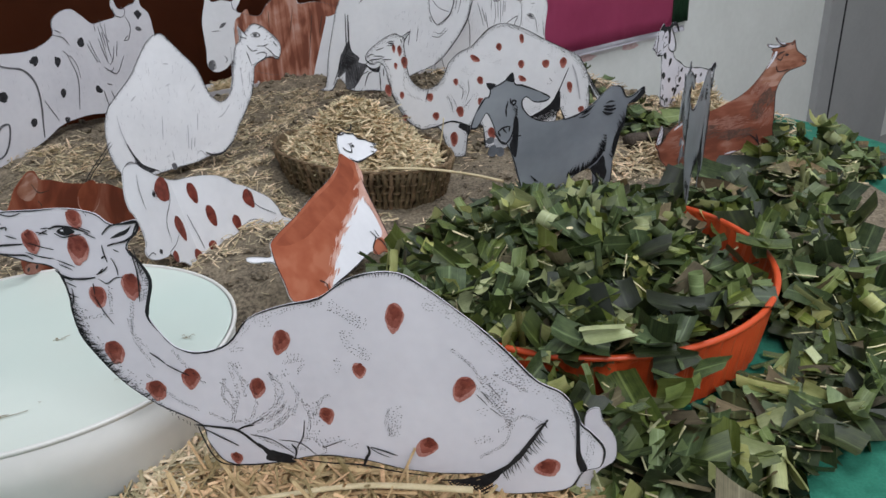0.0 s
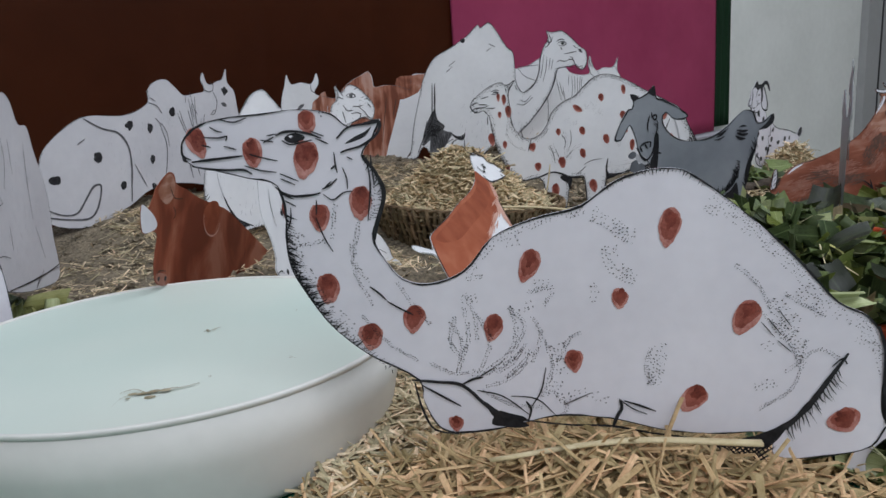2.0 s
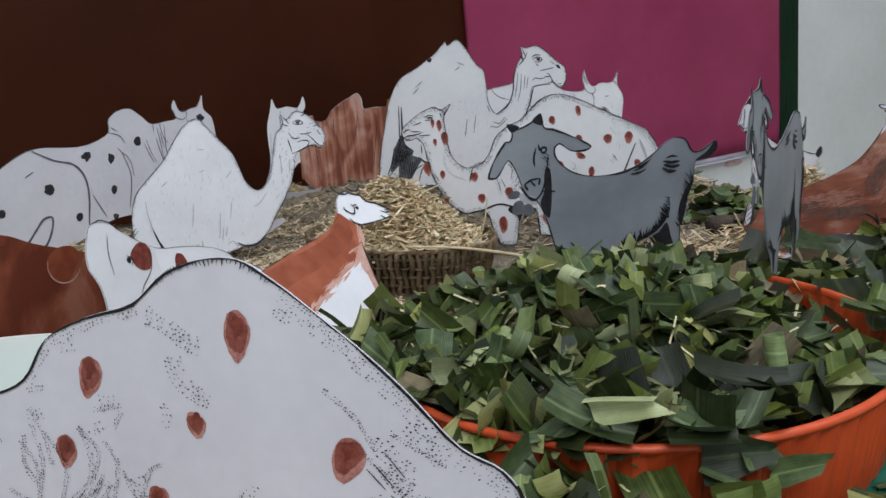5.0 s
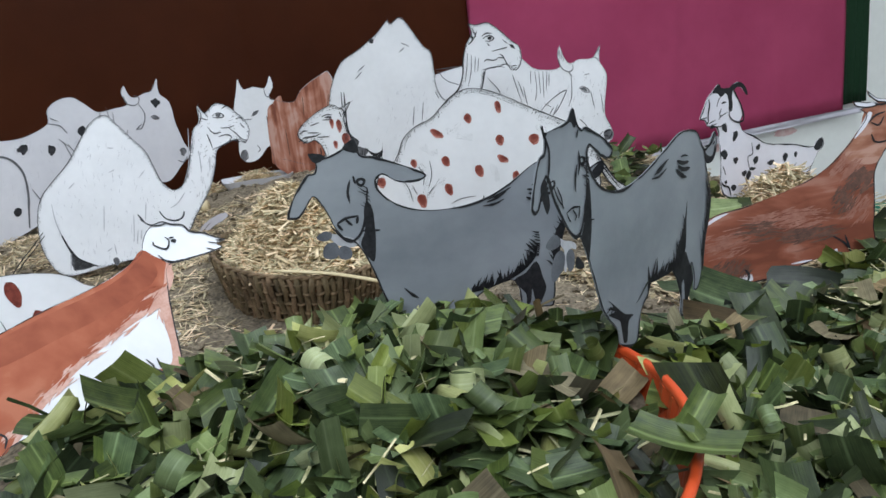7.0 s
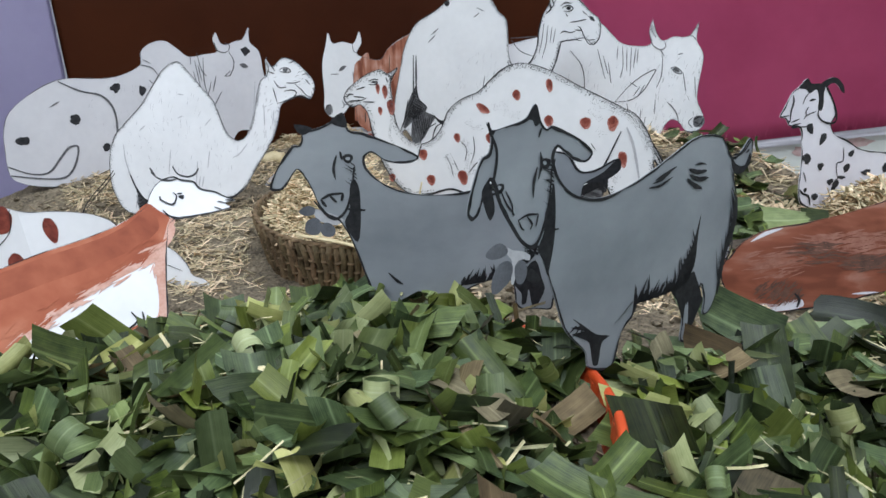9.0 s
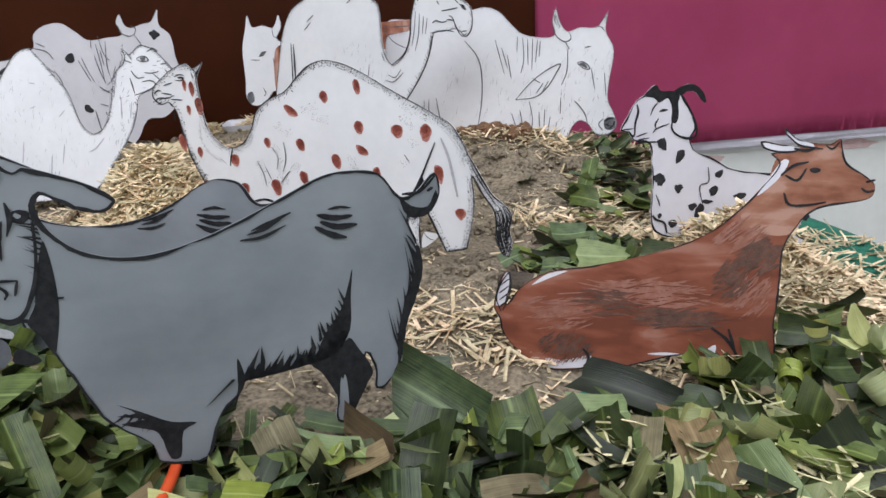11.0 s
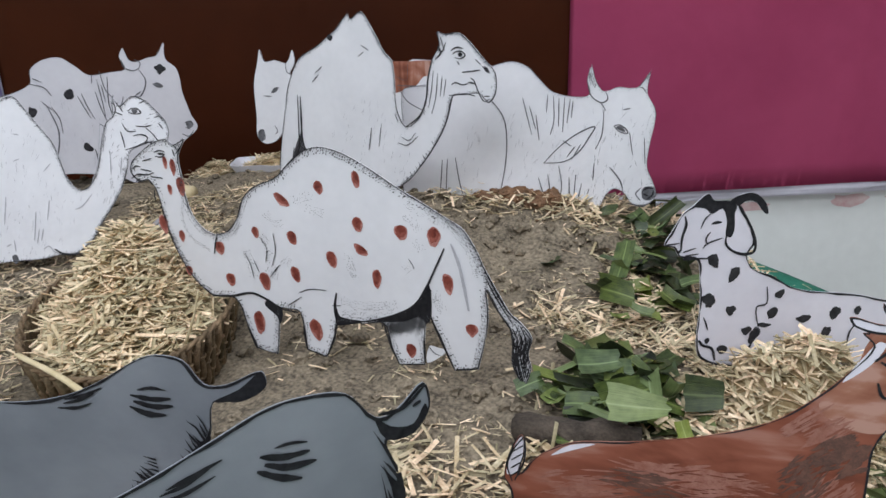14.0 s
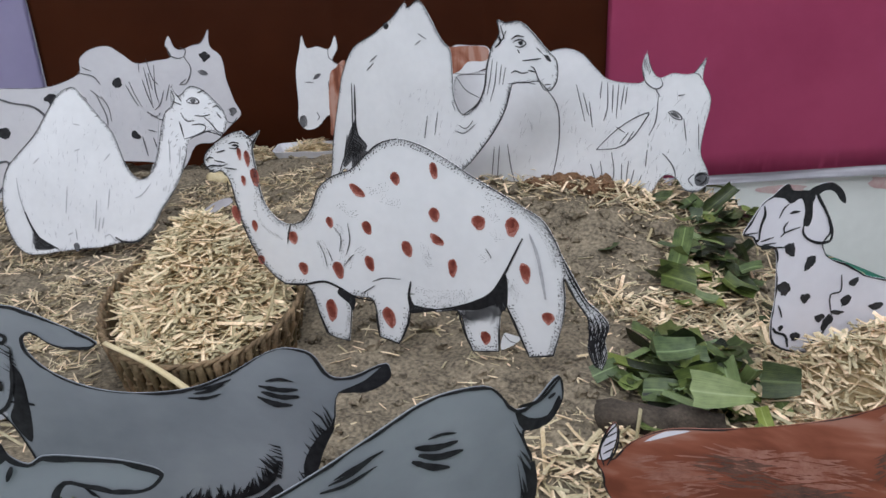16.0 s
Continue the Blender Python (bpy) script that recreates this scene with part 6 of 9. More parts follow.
art.spot(SPOT_RED, -160.4, 182.3, 2.2, 5.1, 0)
art.spot(SPOT_RED, -148.1, 163.9, 3.9, 7.6, 5)
art.spot(SPOT_RED, -159.6, 160.7, 2.3, 4.3, 0)
art.line(INK, 0.92, (-169.5, 190.0), (-164.3, 191.6), (-158.9, 191.0))
art.line(INK, 0.92, (-169.0, 186.9), (-162.9, 186.7), (-159.2, 189.2))
art.line(INK, 0.96, (-194.3, 175.2), (-190.4, 177.8), (-185.9, 177.6))
art.line(INK, 0.97, (-197.0, 167.5), (-189.9, 171.3), (-180.2, 171.4), (-173.0, 173.8))
art.line(INK, 0.95, (-177.0, 170.2), (-164.8, 169.7))
art.line(INK, 0.94, (-182.7, 182.4), (-173.2, 184.8))
art.line(INK, 0.95, (-186.2, 175.7), (-175.1, 174.5))
art.line(INK, 0.97, (-192.8, 165.4), (-187.6, 168.1))
art.line(INK, 0.95, (-179.2, 167.3), (-176.0, 163.3))
art.line(INK, 0.9, (-149.3, 196.9), (-145.7, 192.6))
art.line(INK, 0.9, (-148.3, 189.8), (-142.5, 195.9))
art.line(INK, 0.9, (-150.9, 193.2), (-149.6, 187.9))
art.line(INK, 0.96, (-175.5, 159.5), (-176.1, 150.0))
art.line(INK, 0.93, (-119.4, 127.4), (-121.9, 120.5), (-124.3, 111.5))
art.line(INK, 0.61, (-94.5, 114.8), (-90.4, 105.7), (-88.9, 95.3))
art.line(INK, 0.59, (-79.0, 129.6), (-73.8, 121.8), (-76.0, 109.8))
art.line(INK, 0.58, (-66.5, 134.0), (-65.9, 120.3), (-70.1, 108.1))
art.line(INK, 0.61, (-73.1, 98.2), (-66.2, 106.2), (-62.9, 108.9))
art.line(INK, 0.61, (-87.2, 110.9), (-83.1, 100.8))
art.line(INK, 0.6, (-48.8, 88.0), (-38.6, 92.2), (-23.9, 93.2))
art.line(INK, 0.61, (-59.9, 75.8), (-46.5, 84.9))
art.line(INK, 0.61, (-53.0, 66.9), (-47.5, 72.7))
art.line(INK, 0.58, (-19.9, 81.5), (-12.6, 82.5))
art.line(INK, 0.52, (45.2, 126.0), (49.4, 120.0))
art.line(INK, 1.65, (-132.1, 74.7), (-112.5, 76.9), (-93.0, 82.0), (-80.2, 78.8), (-65.3, 72.5), (-50.2, 71.3))
art.line(INK, 1.43, (-15.4, 92.5), (-18.1, 79.4), (-17.3, 68.5))
art.line(INK, 1.47, (-16.9, 67.6), (12.7, 74.0), (35.6, 83.0), (49.0, 92.2), (59.0, 108.2), (65.4, 121.9), (72.3, 136.6))
art.line(INK, 1.33, (60.5, 83.6), (67.7, 67.0), (77.6, 45.5))
art.line(INK, 1.4, (22.8, 72.7), (27.7, 55.6), (33.7, 42.2))
art.line(INK, 1.36, (54.7, 66.7), (54.5, 46.0))
art.line(INK, 1.63, (-101.1, 53.6), (-94.6, 33.8))
art.line(INK, 1.53, (-47.5, 60.4), (-46.0, 41.1))
art.line(INK, 1.47, (-16.9, 67.6), (-20.6, 54.3), (-28.0, 38.1))
art.line(INK, 1.04, (-46.0, 40.6), (-37.5, 39.0), (-28.6, 37.0))
art.line(INK, 0.95, (33.7, 41.7), (54.5, 45.5))
art.line(INK, 0.91, (78.1, 45.1), (95.8, 49.3))
art.line(SOFT_GREY, 2.04, (77.2, 140.4), (82.5, 126.9), (85.9, 111.7), (89.3, 92.7))
art.line(INK, 0.81, (100.4, 126.1), (104.9, 117.1), (111.4, 105.4), (118.8, 94.5), (126.0, 88.7))
art.line(INK, 0.82, (102.3, 110.0), (106.8, 101.3), (112.6, 92.7), (119.2, 83.4))
art.line(INK, 0.81, (101.3, 120.0), (107.4, 108.2), (114.8, 96.5), (121.4, 86.7))
art.line(INK, 0.91, (120.7, 84.5), (124.1, 76.3), (123.0, 65.1), (124.9, 54.3), (127.6, 45.7))
art.line(INK, 0.9, (123.0, 86.6), (127.2, 76.8), (126.1, 65.6), (129.1, 50.5))
art.line(INK, 0.9, (126.1, 87.0), (130.4, 76.5), (128.5, 65.6), (131.3, 54.5))
art.line(INK, 0.9, (128.5, 84.8), (132.6, 77.7), (130.8, 66.5))
art.line(INK, 0.91, (121.7, 78.1), (121.3, 67.0), (124.1, 56.3))
art.line(INK, 0.92, (125.1, 72.1), (124.7, 60.9), (128.4, 45.9))
art.line(INK, 0.91, (129.0, 72.7), (128.7, 59.4), (130.7, 48.6))
art.line(INK, 0.93, (120.5, 66.9), (122.4, 57.4), (125.1, 49.8))
art.line(INK, 0.92, (122.7, 71.7), (126.8, 68.0), (123.9, 62.1))
art.line(INK, 0.92, (127.7, 65.9), (131.7, 63.5), (128.7, 58.5))
art.fringe(INK, 0.69, 4.8, 1.18, 0.4, (-172.6, 150.3), (-170.6, 136.0), (-163.2, 112.2), (-149.8, 88.7), (-134.7, 76.4))
art.fringe(INK, 0.71, 7.6, 1.36, 0.5, (-168.0, 124.0), (-162.2, 111.3), (-153.2, 95.8))
art.fringe(INK, 0.54, 2.7, 1.34, 0.3, (-47.5, 188.0), (-36.1, 197.0), (-20.4, 201.4), (-3.0, 198.3))
art.fringe(INK, 0.5, 2.5, 1.24, 0.3, (17.3, 189.0), (37.9, 177.2))
art.fringe(INK, 0.69, 5.2, 1.08, 0.4, (59.0, 106.9), (53.3, 95.5), (40.1, 84.6), (24.2, 76.2), (8.0, 71.4))
art.dotted(0.83, 2, 1.55, 2.07, (-148.3, 156.0), (-152.3, 137.7), (-145.7, 122.9), (-126.9, 112.2))
art.dotted(0.85, 2, 1.60, 2.13, (-174.8, 157.2), (-174.4, 140.5), (-170.2, 121.4))
art.dotted(0.85, 2, 1.60, 2.13, (-174.1, 154.9), (-172.9, 135.8))
art.dotted(0.78, 4, 1.82, 2.08, (-125.0, 125.9), (-108.3, 131.3), (-98.0, 142.5))
art.dotted(0.63, 4, 1.47, 1.68, (-3.0, 198.3), (17.3, 189.0), (37.9, 177.2))
art.dotted(0.60, 4, 1.41, 1.61, (72.3, 158.6), (86.2, 150.3), (96.3, 135.1), (101.0, 115.8), (102.7, 90.4), (99.5, 67.8), (96.5, 52.7))
art.dotted(0.60, 4, 1.41, 1.61, (98.4, 127.9), (101.9, 107.4))
art.dotted(0.61, 5, 1.63, 1.63, (54.2, 164.3), (74.3, 157.2), (85.5, 149.4))
art.dotted(0.60, 5, 1.61, 1.61, (78.3, 149.5), (88.4, 135.0), (93.8, 119.0))
art.dotted(0.65, 5, 1.73, 1.73, (60.6, 101.8), (64.0, 93.5), (68.2, 87.4))
art.dotted(0.65, 5, 1.74, 1.74, (59.0, 102.5), (61.9, 95.4))
art.dotted(0.72, 4, 1.92, 2.40, (-74.0, 148.3), (-66.3, 140.9), (-56.8, 138.2))
art.dotted(0.69, 4, 1.84, 2.30, (-45.4, 158.2), (-35.7, 161.2), (-28.5, 163.9))
art.dotted(0.69, 4, 1.83, 2.29, (-37.6, 154.5), (-29.3, 152.2), (-21.1, 150.3))
art.dotted(0.68, 4, 1.82, 2.28, (-5.6, 124.6), (-4.8, 113.5), (0.3, 105.1))
art.dotted(0.63, 4, 1.67, 2.09, (41.6, 155.1), (47.8, 151.5), (51.9, 145.7))
art.dotted(0.63, 4, 1.69, 2.11, (48.8, 139.1), (53.8, 131.2))
art.dotted(0.65, 4, 1.74, 2.18, (42.9, 114.9), (49.4, 120.0))
art.dotted(0.72, 4, 1.92, 2.40, (-12.5, 84.9), (-0.9, 81.9), (17.6, 83.2), (35.7, 87.2))
art.dotted(0.73, 4, 1.94, 2.42, (-10.8, 73.3), (12.8, 76.9), (31.2, 83.3))
art.dotted(0.61, 4, 1.62, 2.02, (54.3, 172.4), (62.3, 165.0), (68.3, 159.5))
art.dotted(0.62, 4, 1.65, 2.06, (43.9, 165.5), (49.2, 159.9))
art.dotted(0.76, 4, 2.03, 2.54, (-96.9, 116.9), (-93.0, 105.4), (-91.7, 93.5))
art.dotted(0.74, 4, 1.97, 2.46, (-79.9, 130.4), (-73.7, 117.1), (-78.8, 92.7))
art.dotted(0.75, 4, 1.99, 2.49, (-69.6, 108.2), (-74.4, 95.7))
art.dotted(0.74, 4, 1.97, 2.46, (-57.1, 107.3), (-51.5, 114.9))
art.hatch(INK, 0.84, 1.40, 70, 3.7, (20.0, 73.3), (40.1, 82.8), (53.3, 93.7), (59.8, 106.1), (61.4, 84.2), (55.7, 73.3), (48.6, 63.8), (39.7, 65.1), (30.6, 59.9), (24.3, 63.6))
art.hatch(INK, 0.84, 1.40, -20, 2.3, (21.0, 73.4), (40.1, 82.3), (53.3, 92.8), (59.8, 103.9), (61.0, 85.0), (55.7, 74.2), (47.7, 68.3), (30.7, 65.6))
art.hatch(INK, 0.83, 1.32, 75, 4.1, (119.9, 84.3), (126.8, 88.4), (133.7, 79.2), (131.5, 66.6), (133.6, 55.9), (129.7, 43.8), (124.3, 48.7), (120.4, 58.8), (121.2, 71.4))
art.hatch(INK, 0.66, 1.86, 100, 5.0, (119.9, 84.3), (126.8, 88.4), (133.7, 79.2), (131.5, 66.6), (133.6, 55.9), (129.7, 43.8), (124.3, 48.7), (120.4, 58.8), (121.2, 71.4))
art.patch(WHITE_CARD, (56.1, 46.9), (58.4, 60.8), (64.9, 60.6), (71.2, 59.2), (66.8, 53.5))
art.line(INK, 0.5, (58.3, 60.3), (62.7, 55.6), (67.8, 54.5))
art.fringe(PENCIL, 0.7, 3.2, 2.2, 0.8, *[(p.x * 1000, p.y * 1000) for p in art.edge])
art.dotted(1.25, 3, 2.1, 2.8, *[(p.x * 1000, p.y * 1000) for p in art.edge])
art.stand("camel_cutout", "white card camel with small rust-red spots, beside the basket", "paper figure", pose(0.09, 0.961, 0, -0.0, 0, 12.9))

edge = [(74.0, 150.9), (81.3, 142.0), (94.4, 151.3), (108.2, 146.8), (119.0, 136.1), (127.4, 125.3), (129.8, 113.5), (122.8, 99.6), (113.1, 104.7), (101.9, 101.5), (87.1, 94.8), (82.0, 77.0), (74.9, 59.1), (61.8, 38.0), (47.7, 19.8), (36.8, 3.2), (21.1, -10.9), (-1.4, -13.5), (-22.9, -18.0), (-49.9, -19.9), (-72.6, -21.8), (-101.9, -24.9), (-114.8, -18.1), (-122.5, -3.8), (-126.7, 15.4), (-124.3, 46.6), (-115.5, 71.0), (-101.6, 85.8), (-79.6, 106.1), (-59.9, 132.1), (-44.9, 149.1), (-28.9, 154.4), (-18.7, 142.4), (-6.2, 124.5), (6.4, 106.3), (12.5, 85.2), (18.0, 66.9), (28.9, 56.2), (42.2, 63.1), (52.2, 84.0), (58.3, 107.6), (64.8, 125.1), (72.2, 131.8)]
art = Cutout(WHITE_CARD, edge, 0.7, INK)
art.patch(SMOKE, (-98, 3), (-91, -5), (-76, -17), (-98, -18))
art.spot(SMOKE, 96.2, 136.2, 3.0, 2.3, 0)
art.spot(SMOKE, -51.4, -17.2, 3.2, 5.1, 0)
art.line(INK, 0.94, (89.0, 136.5), (94.2, 139.2), (99.5, 138.5), (102.6, 134.3), (95.9, 133.4), (89.5, 135.3))
art.line(INK, 0.94, (115.8, 129.2), (121.3, 130.2), (124.4, 125.4))
art.line(INK, 0.95, (92.1, 111.2), (101.3, 112.1), (106.9, 109.0), (103.3, 103.2))
art.line(INK, 0.95, (96.3, 121.1), (105.2, 120.2), (112.6, 121.7))
art.line(INK, 0.95, (106.3, 119.0), (113.3, 111.7), (118.5, 104.5), (124.9, 101.9))
art.line(INK, 0.96, (82.2, 99.1), (80.8, 108.1), (79.3, 115.8))
art.line(INK, 0.96, (81.9, 96.8), (93.8, 100.0), (106.4, 104.3), (114.1, 102.3), (122.8, 99.0))
art.line(INK, 0.94, (74.3, 148.0), (76.8, 139.2), (72.6, 129.5))
art.line(INK, 0.94, (74.6, 136.4), (83.2, 132.6))
art.line(INK, 0.94, (78.1, 145.0), (84.2, 136.1))
art.line(INK, 0.94, (101.9, 144.1), (109.4, 146.8))
art.line(INK, 0.95, (81.6, 124.5), (86.6, 116.1), (95.6, 115.8))
art.line(INK, 0.94, (120.0, 123.2), (124.1, 117.2))
art.line(SOFT_GREY, 0.89, (58.7, 125.3), (55.1, 101.8), (50.6, 81.0), (42.2, 63.1))
art.line(SOFT_GREY, 0.89, (63.2, 122.2), (58.6, 95.7))
art.line(SOFT_GREY, 0.93, (21.1, 35.5), (29.1, 39.0), (40.6, 51.0))
art.line(SOFT_GREY, 0.93, (-105.9, 61.5), (-106.0, 43.0), (-103.0, 24.2), (-97.8, 6.4))
art.line(SOFT_GREY, 0.93, (-51.5, 50.7), (-57.5, 21.0))
art.line(SOFT_GREY, 0.93, (-21.5, 34.3), (-27.4, 3.1))
art.line(SOFT_GREY, 0.94, (-20.5, 15.5), (-24.7, -0.1))
art.line(SOFT_GREY, 0.94, (-16.1, 15.4), (-19.9, 2.9))
art.line(SOFT_GREY, 0.93, (-5.4, 46.2), (-10.4, 24.6))
art.line(SOFT_GREY, 0.95, (-49.4, 3.7), (-49.5, -9.0))
art.line(SOFT_GREY, 0.95, (-53.3, -0.6), (-58.7, -3.0))
art.line(SOFT_GREY, 0.95, (-18.7, -6.6), (-12.6, -3.6), (-7.2, -10.1), (2.0, -12.3))
art.line(SOFT_GREY, 0.9, (77.3, 89.2), (73.9, 71.3))
art.line(SOFT_GREY, 0.92, (-84.7, 76.2), (-77.5, 82.0))
art.line(SOFT_GREY, 0.9, (-34.9, 116.6), (-27.8, 115.1))
art.line(SOFT_GREY, 0.91, (-38.1, 88.0), (-31.6, 90.2))
art.line(SOFT_GREY, 0.91, (-7.1, 76.8), (0.7, 84.4))
art.line(SOFT_GREY, 0.9, (65.9, 95.5), (64.1, 71.6))
art.line(SOFT_GREY, 0.95, (-97.3, 1.9), (-101.8, -17.2))
art.line(INK, 1.9, (-6.8, -7.0), (2.0, -12.3), (17.8, -12.1), (29.7, -2.9))
art.line(INK, 1.89, (-103.0, 24.2), (-97.8, 6.4), (-89.4, -7.9), (-72.1, -18.6))
art.fringe(INK, 0.76, 3.8, 1.64, 0.3, (21.1, -10.9), (36.8, 3.2), (47.7, 19.8), (61.8, 38.0), (74.9, 59.1), (82.0, 77.0))
art.hatch(INK, 1.27, 1.90, 35, 2.5, (-99.0, 7.0), (-92.8, -1.4), (-83.6, -11.2), (-71.4, -18.6), (-99.7, -19.8))
art.hatch(INK, 1.27, 2.16, -40, 2.5, (-99.0, 7.0), (-92.8, -1.4), (-83.6, -11.2), (-71.4, -18.6), (-99.7, -19.8))
art.fringe(INK, 0.42, 2.6, 2.4, 0.9, *edge)
art.shade(SOFT_GREY, 150, -40, 50, 70, 70, 80, 9)
art.shade(PENCIL, 30, 95, 122, 28, 18, 20, 5)
art.shade(PENCIL, 60, 62, 75, 20, 40, 65, 7)
art.line(INK, 0.9, (-121.5, 31.3), (-135.6, 17.0), (-149.6, 3.9), (-161.1, -9.4), (-166.7, -20.1))
art.line(INK, 0.9, (-120.7, 27.4), (-134.8, 13.0), (-148.9, -0.1), (-160.3, -13.4))
art.line(INK, 0.8, (-162.8, -12.0), (-170.1, -24.1), (-176.8, -36.2), (-175.7, -48.5))
art.line(INK, 0.8, (-162.8, -12.0), (-166.7, -24.1), (-172.1, -36.3), (-173.6, -48.5))
art.line(INK, 0.8, (-162.8, -12.0), (-163.3, -24.1), (-167.3, -36.3), (-171.6, -48.5))
art.line(INK, 0.8, (-162.8, -12.0), (-159.9, -24.2), (-162.5, -36.3), (-169.5, -48.5))
art.fringe(PENCIL, 1.0, 4.6, 2.0, 0.9, *[(p.x * 1000, p.y * 1000) for p in art.edge])
art.stand("camel_cutout", "plain white card camel resting on bare soil", "paper figure", pose(-0.335, 0.96, 0.06, -7.4, 0, 34.5))

edge = [(-199.7, 92.7), (-191.0, 135.1), (-176.4, 187.3), (-168.6, 212.2), (-150.5, 239.4), (-122.4, 254.1), (-99.3, 268.0), (-80.4, 284.1), (-77.0, 279.5), (-63.3, 286.3), (-51.2, 271.5), (-37.2, 248.4), (-28.3, 240.0), (-25.9, 217.3), (-24.9, 194.2), (-14.8, 177.4), (1.8, 187.9), (9.1, 202.5), (12.7, 224.0), (18.5, 242.4), (26.6, 255.3), (24.9, 267.3), (32.6, 265.3), (48.3, 266.3), (62.6, 255.6), (75.1, 242.4), (85.8, 232.3), (86.2, 213.8), (78.5, 204.8), (68.7, 212.6), (54.2, 210.9), (40.0, 208.2), (33.1, 184.9), (17.2, 158.9), (-8.4, 127.7), (-25.1, 115.2), (-66.3, 99.5), (-89.7, 79.5), (-122.3, 81.8), (-158.9, 84.5), (-176.4, 104.2), (-189.5, 86.5), (-208.3, 88.8)]
art = Cutout(WHITE_CARD, edge, 1.0)
art.patch(SMOKE, (74, 236), (78, 235), (80, 231), (75, 233))
art.patch(SMOKE, (-156, 161), (-153, 146), (-141, 134), (-151, 123), (-166, 114), (-176, 106), (-179, 108), (-172, 134))
art.patch(SMOKE, (-161, 150), (-157, 138), (-143, 128), (-130, 122), (-136, 113), (-153, 89), (-167, 88), (-164, 125))
art.patch(INK, (-133, 124), (-122, 117), (-111, 120), (-109, 130), (-112, 111), (-124, 113))
art.spot(INK, 49.3, 247.0, 2.5, 2.0, 0)
art.spot(INK, -104.9, 261.4, 3.6, 3.3, 0)
art.line(INK, 0.98, (41.3, 247.4), (44.8, 249.4), (50.6, 250.0), (54.7, 246.6), (49.5, 243.5), (43.6, 244.4))
art.line(INK, 0.98, (39.6, 250.4), (45.4, 253.4), (52.9, 252.5))
art.line(INK, 0.95, (72.4, 237.4), (75.8, 235.0), (79.2, 232.1))
art.line(INK, 0.95, (74.6, 237.0), (78.6, 235.1))
art.line(INK, 0.98, (60.0, 226.5), (63.4, 224.6), (68.7, 213.1), (74.5, 205.7), (80.1, 209.0))
art.line(INK, 1.02, (36.4, 209.6), (54.2, 212.0), (64.7, 210.4))
art.line(INK, 1.01, (39.4, 219.7), (43.6, 221.9), (51.3, 220.1), (57.1, 221.4))
art.line(INK, 0.98, (51.2, 231.4), (62.8, 232.7), (70.2, 233.9))
art.line(INK, 0.98, (46.0, 241.4), (48.3, 237.9))
art.line(INK, 0.96, (65.5, 243.3), (71.2, 238.4))
art.line(INK, 0.99, (26.6, 255.3), (29.5, 249.2), (34.3, 257.8))
art.line(INK, 0.98, (28.4, 262.8), (32.5, 250.3))
art.line(INK, 0.98, (57.1, 222.9), (64.6, 221.6))
art.line(INK, 0.97, (74.4, 210.8), (80.1, 211.0))
art.line(INK, 1.35, (40.0, 208.2), (31.9, 183.2), (15.9, 157.1), (-8.4, 127.7))
art.line(INK, 1.35, (18.5, 242.4), (13.3, 225.1), (10.4, 205.3), (2.4, 189.0), (-14.9, 176.8))
art.line(INK, 1.33, (24.7, 254.3), (28.3, 248.2), (22.2, 242.5))
art.line(PENCIL, 0.79, (19.6, 232.1), (16.8, 213.6), (12.8, 197.3))
art.line(PENCIL, 0.79, (24.4, 229.6), (21.7, 208.5), (16.5, 192.0))
art.line(PENCIL, 0.79, (29.3, 227.1), (26.6, 208.7))
art.line(PENCIL, 0.78, (33.5, 224.7), (30.3, 208.8))
art.line(PENCIL, 0.88, (-24.8, 160.1), (-14.1, 158.6), (-0.6, 168.8))
art.line(PENCIL, 0.87, (-20.6, 166.2), (-12.0, 163.4), (-3.2, 172.0))
art.line(PENCIL, 0.95, (-133.5, 216.4), (-123.6, 224.3))
art.line(PENCIL, 0.94, (-128.9, 225.3), (-118.4, 232.5))
art.line(PENCIL, 0.86, (-65.1, 254.5), (-55.2, 249.2))
art.line(PENCIL, 0.87, (-69.3, 243.6), (-62.1, 248.1))
art.line(PENCIL, 0.89, (-45.3, 177.1), (-49.9, 153.4))
art.line(PENCIL, 0.91, (-58.0, 173.3), (-62.9, 149.3))
art.line(PENCIL, 0.99, (-152.3, 200.7), (-153.3, 176.2), (-154.9, 160.5))
art.line(PENCIL, 0.87, (-27.7, 189.5), (-24.0, 180.7))
art.line(PENCIL, 0.84, (-23.3, 216.9), (-7.1, 216.9), (10.7, 217.6))
art.line(PENCIL, 0.84, (-21.5, 214.2), (-10.8, 201.5), (6.4, 194.2))
art.line(INK, 1.69, (-152.3, 200.7), (-154.7, 169.9), (-153.2, 146.1), (-141.4, 134.4))
art.line(INK, 1.29, (-155.1, 86.3), (-144.2, 104.9), (-129.4, 113.4))
art.line(INK, 1.29, (-137.3, 90.1), (-130.0, 108.3), (-122.6, 112.6))
art.line(INK, 1.3, (-112.4, 80.9), (-111.5, 111.2))
art.line(INK, 1.26, (-156.3, 201.8), (-158.7, 168.3), (-161.0, 143.1))
art.line(INK, 1.27, (-168.6, 144.0), (-175.1, 119.1))
art.line(INK, 1.28, (-186.8, 94.6), (-175.1, 119.1), (-165.1, 130.7))
art.fringe(INK, 1.04, 5.8, 1.69, 0.4, (-22.3, 116.7), (-8.4, 127.7), (15.9, 157.1), (31.9, 183.2), (40.0, 206.6))
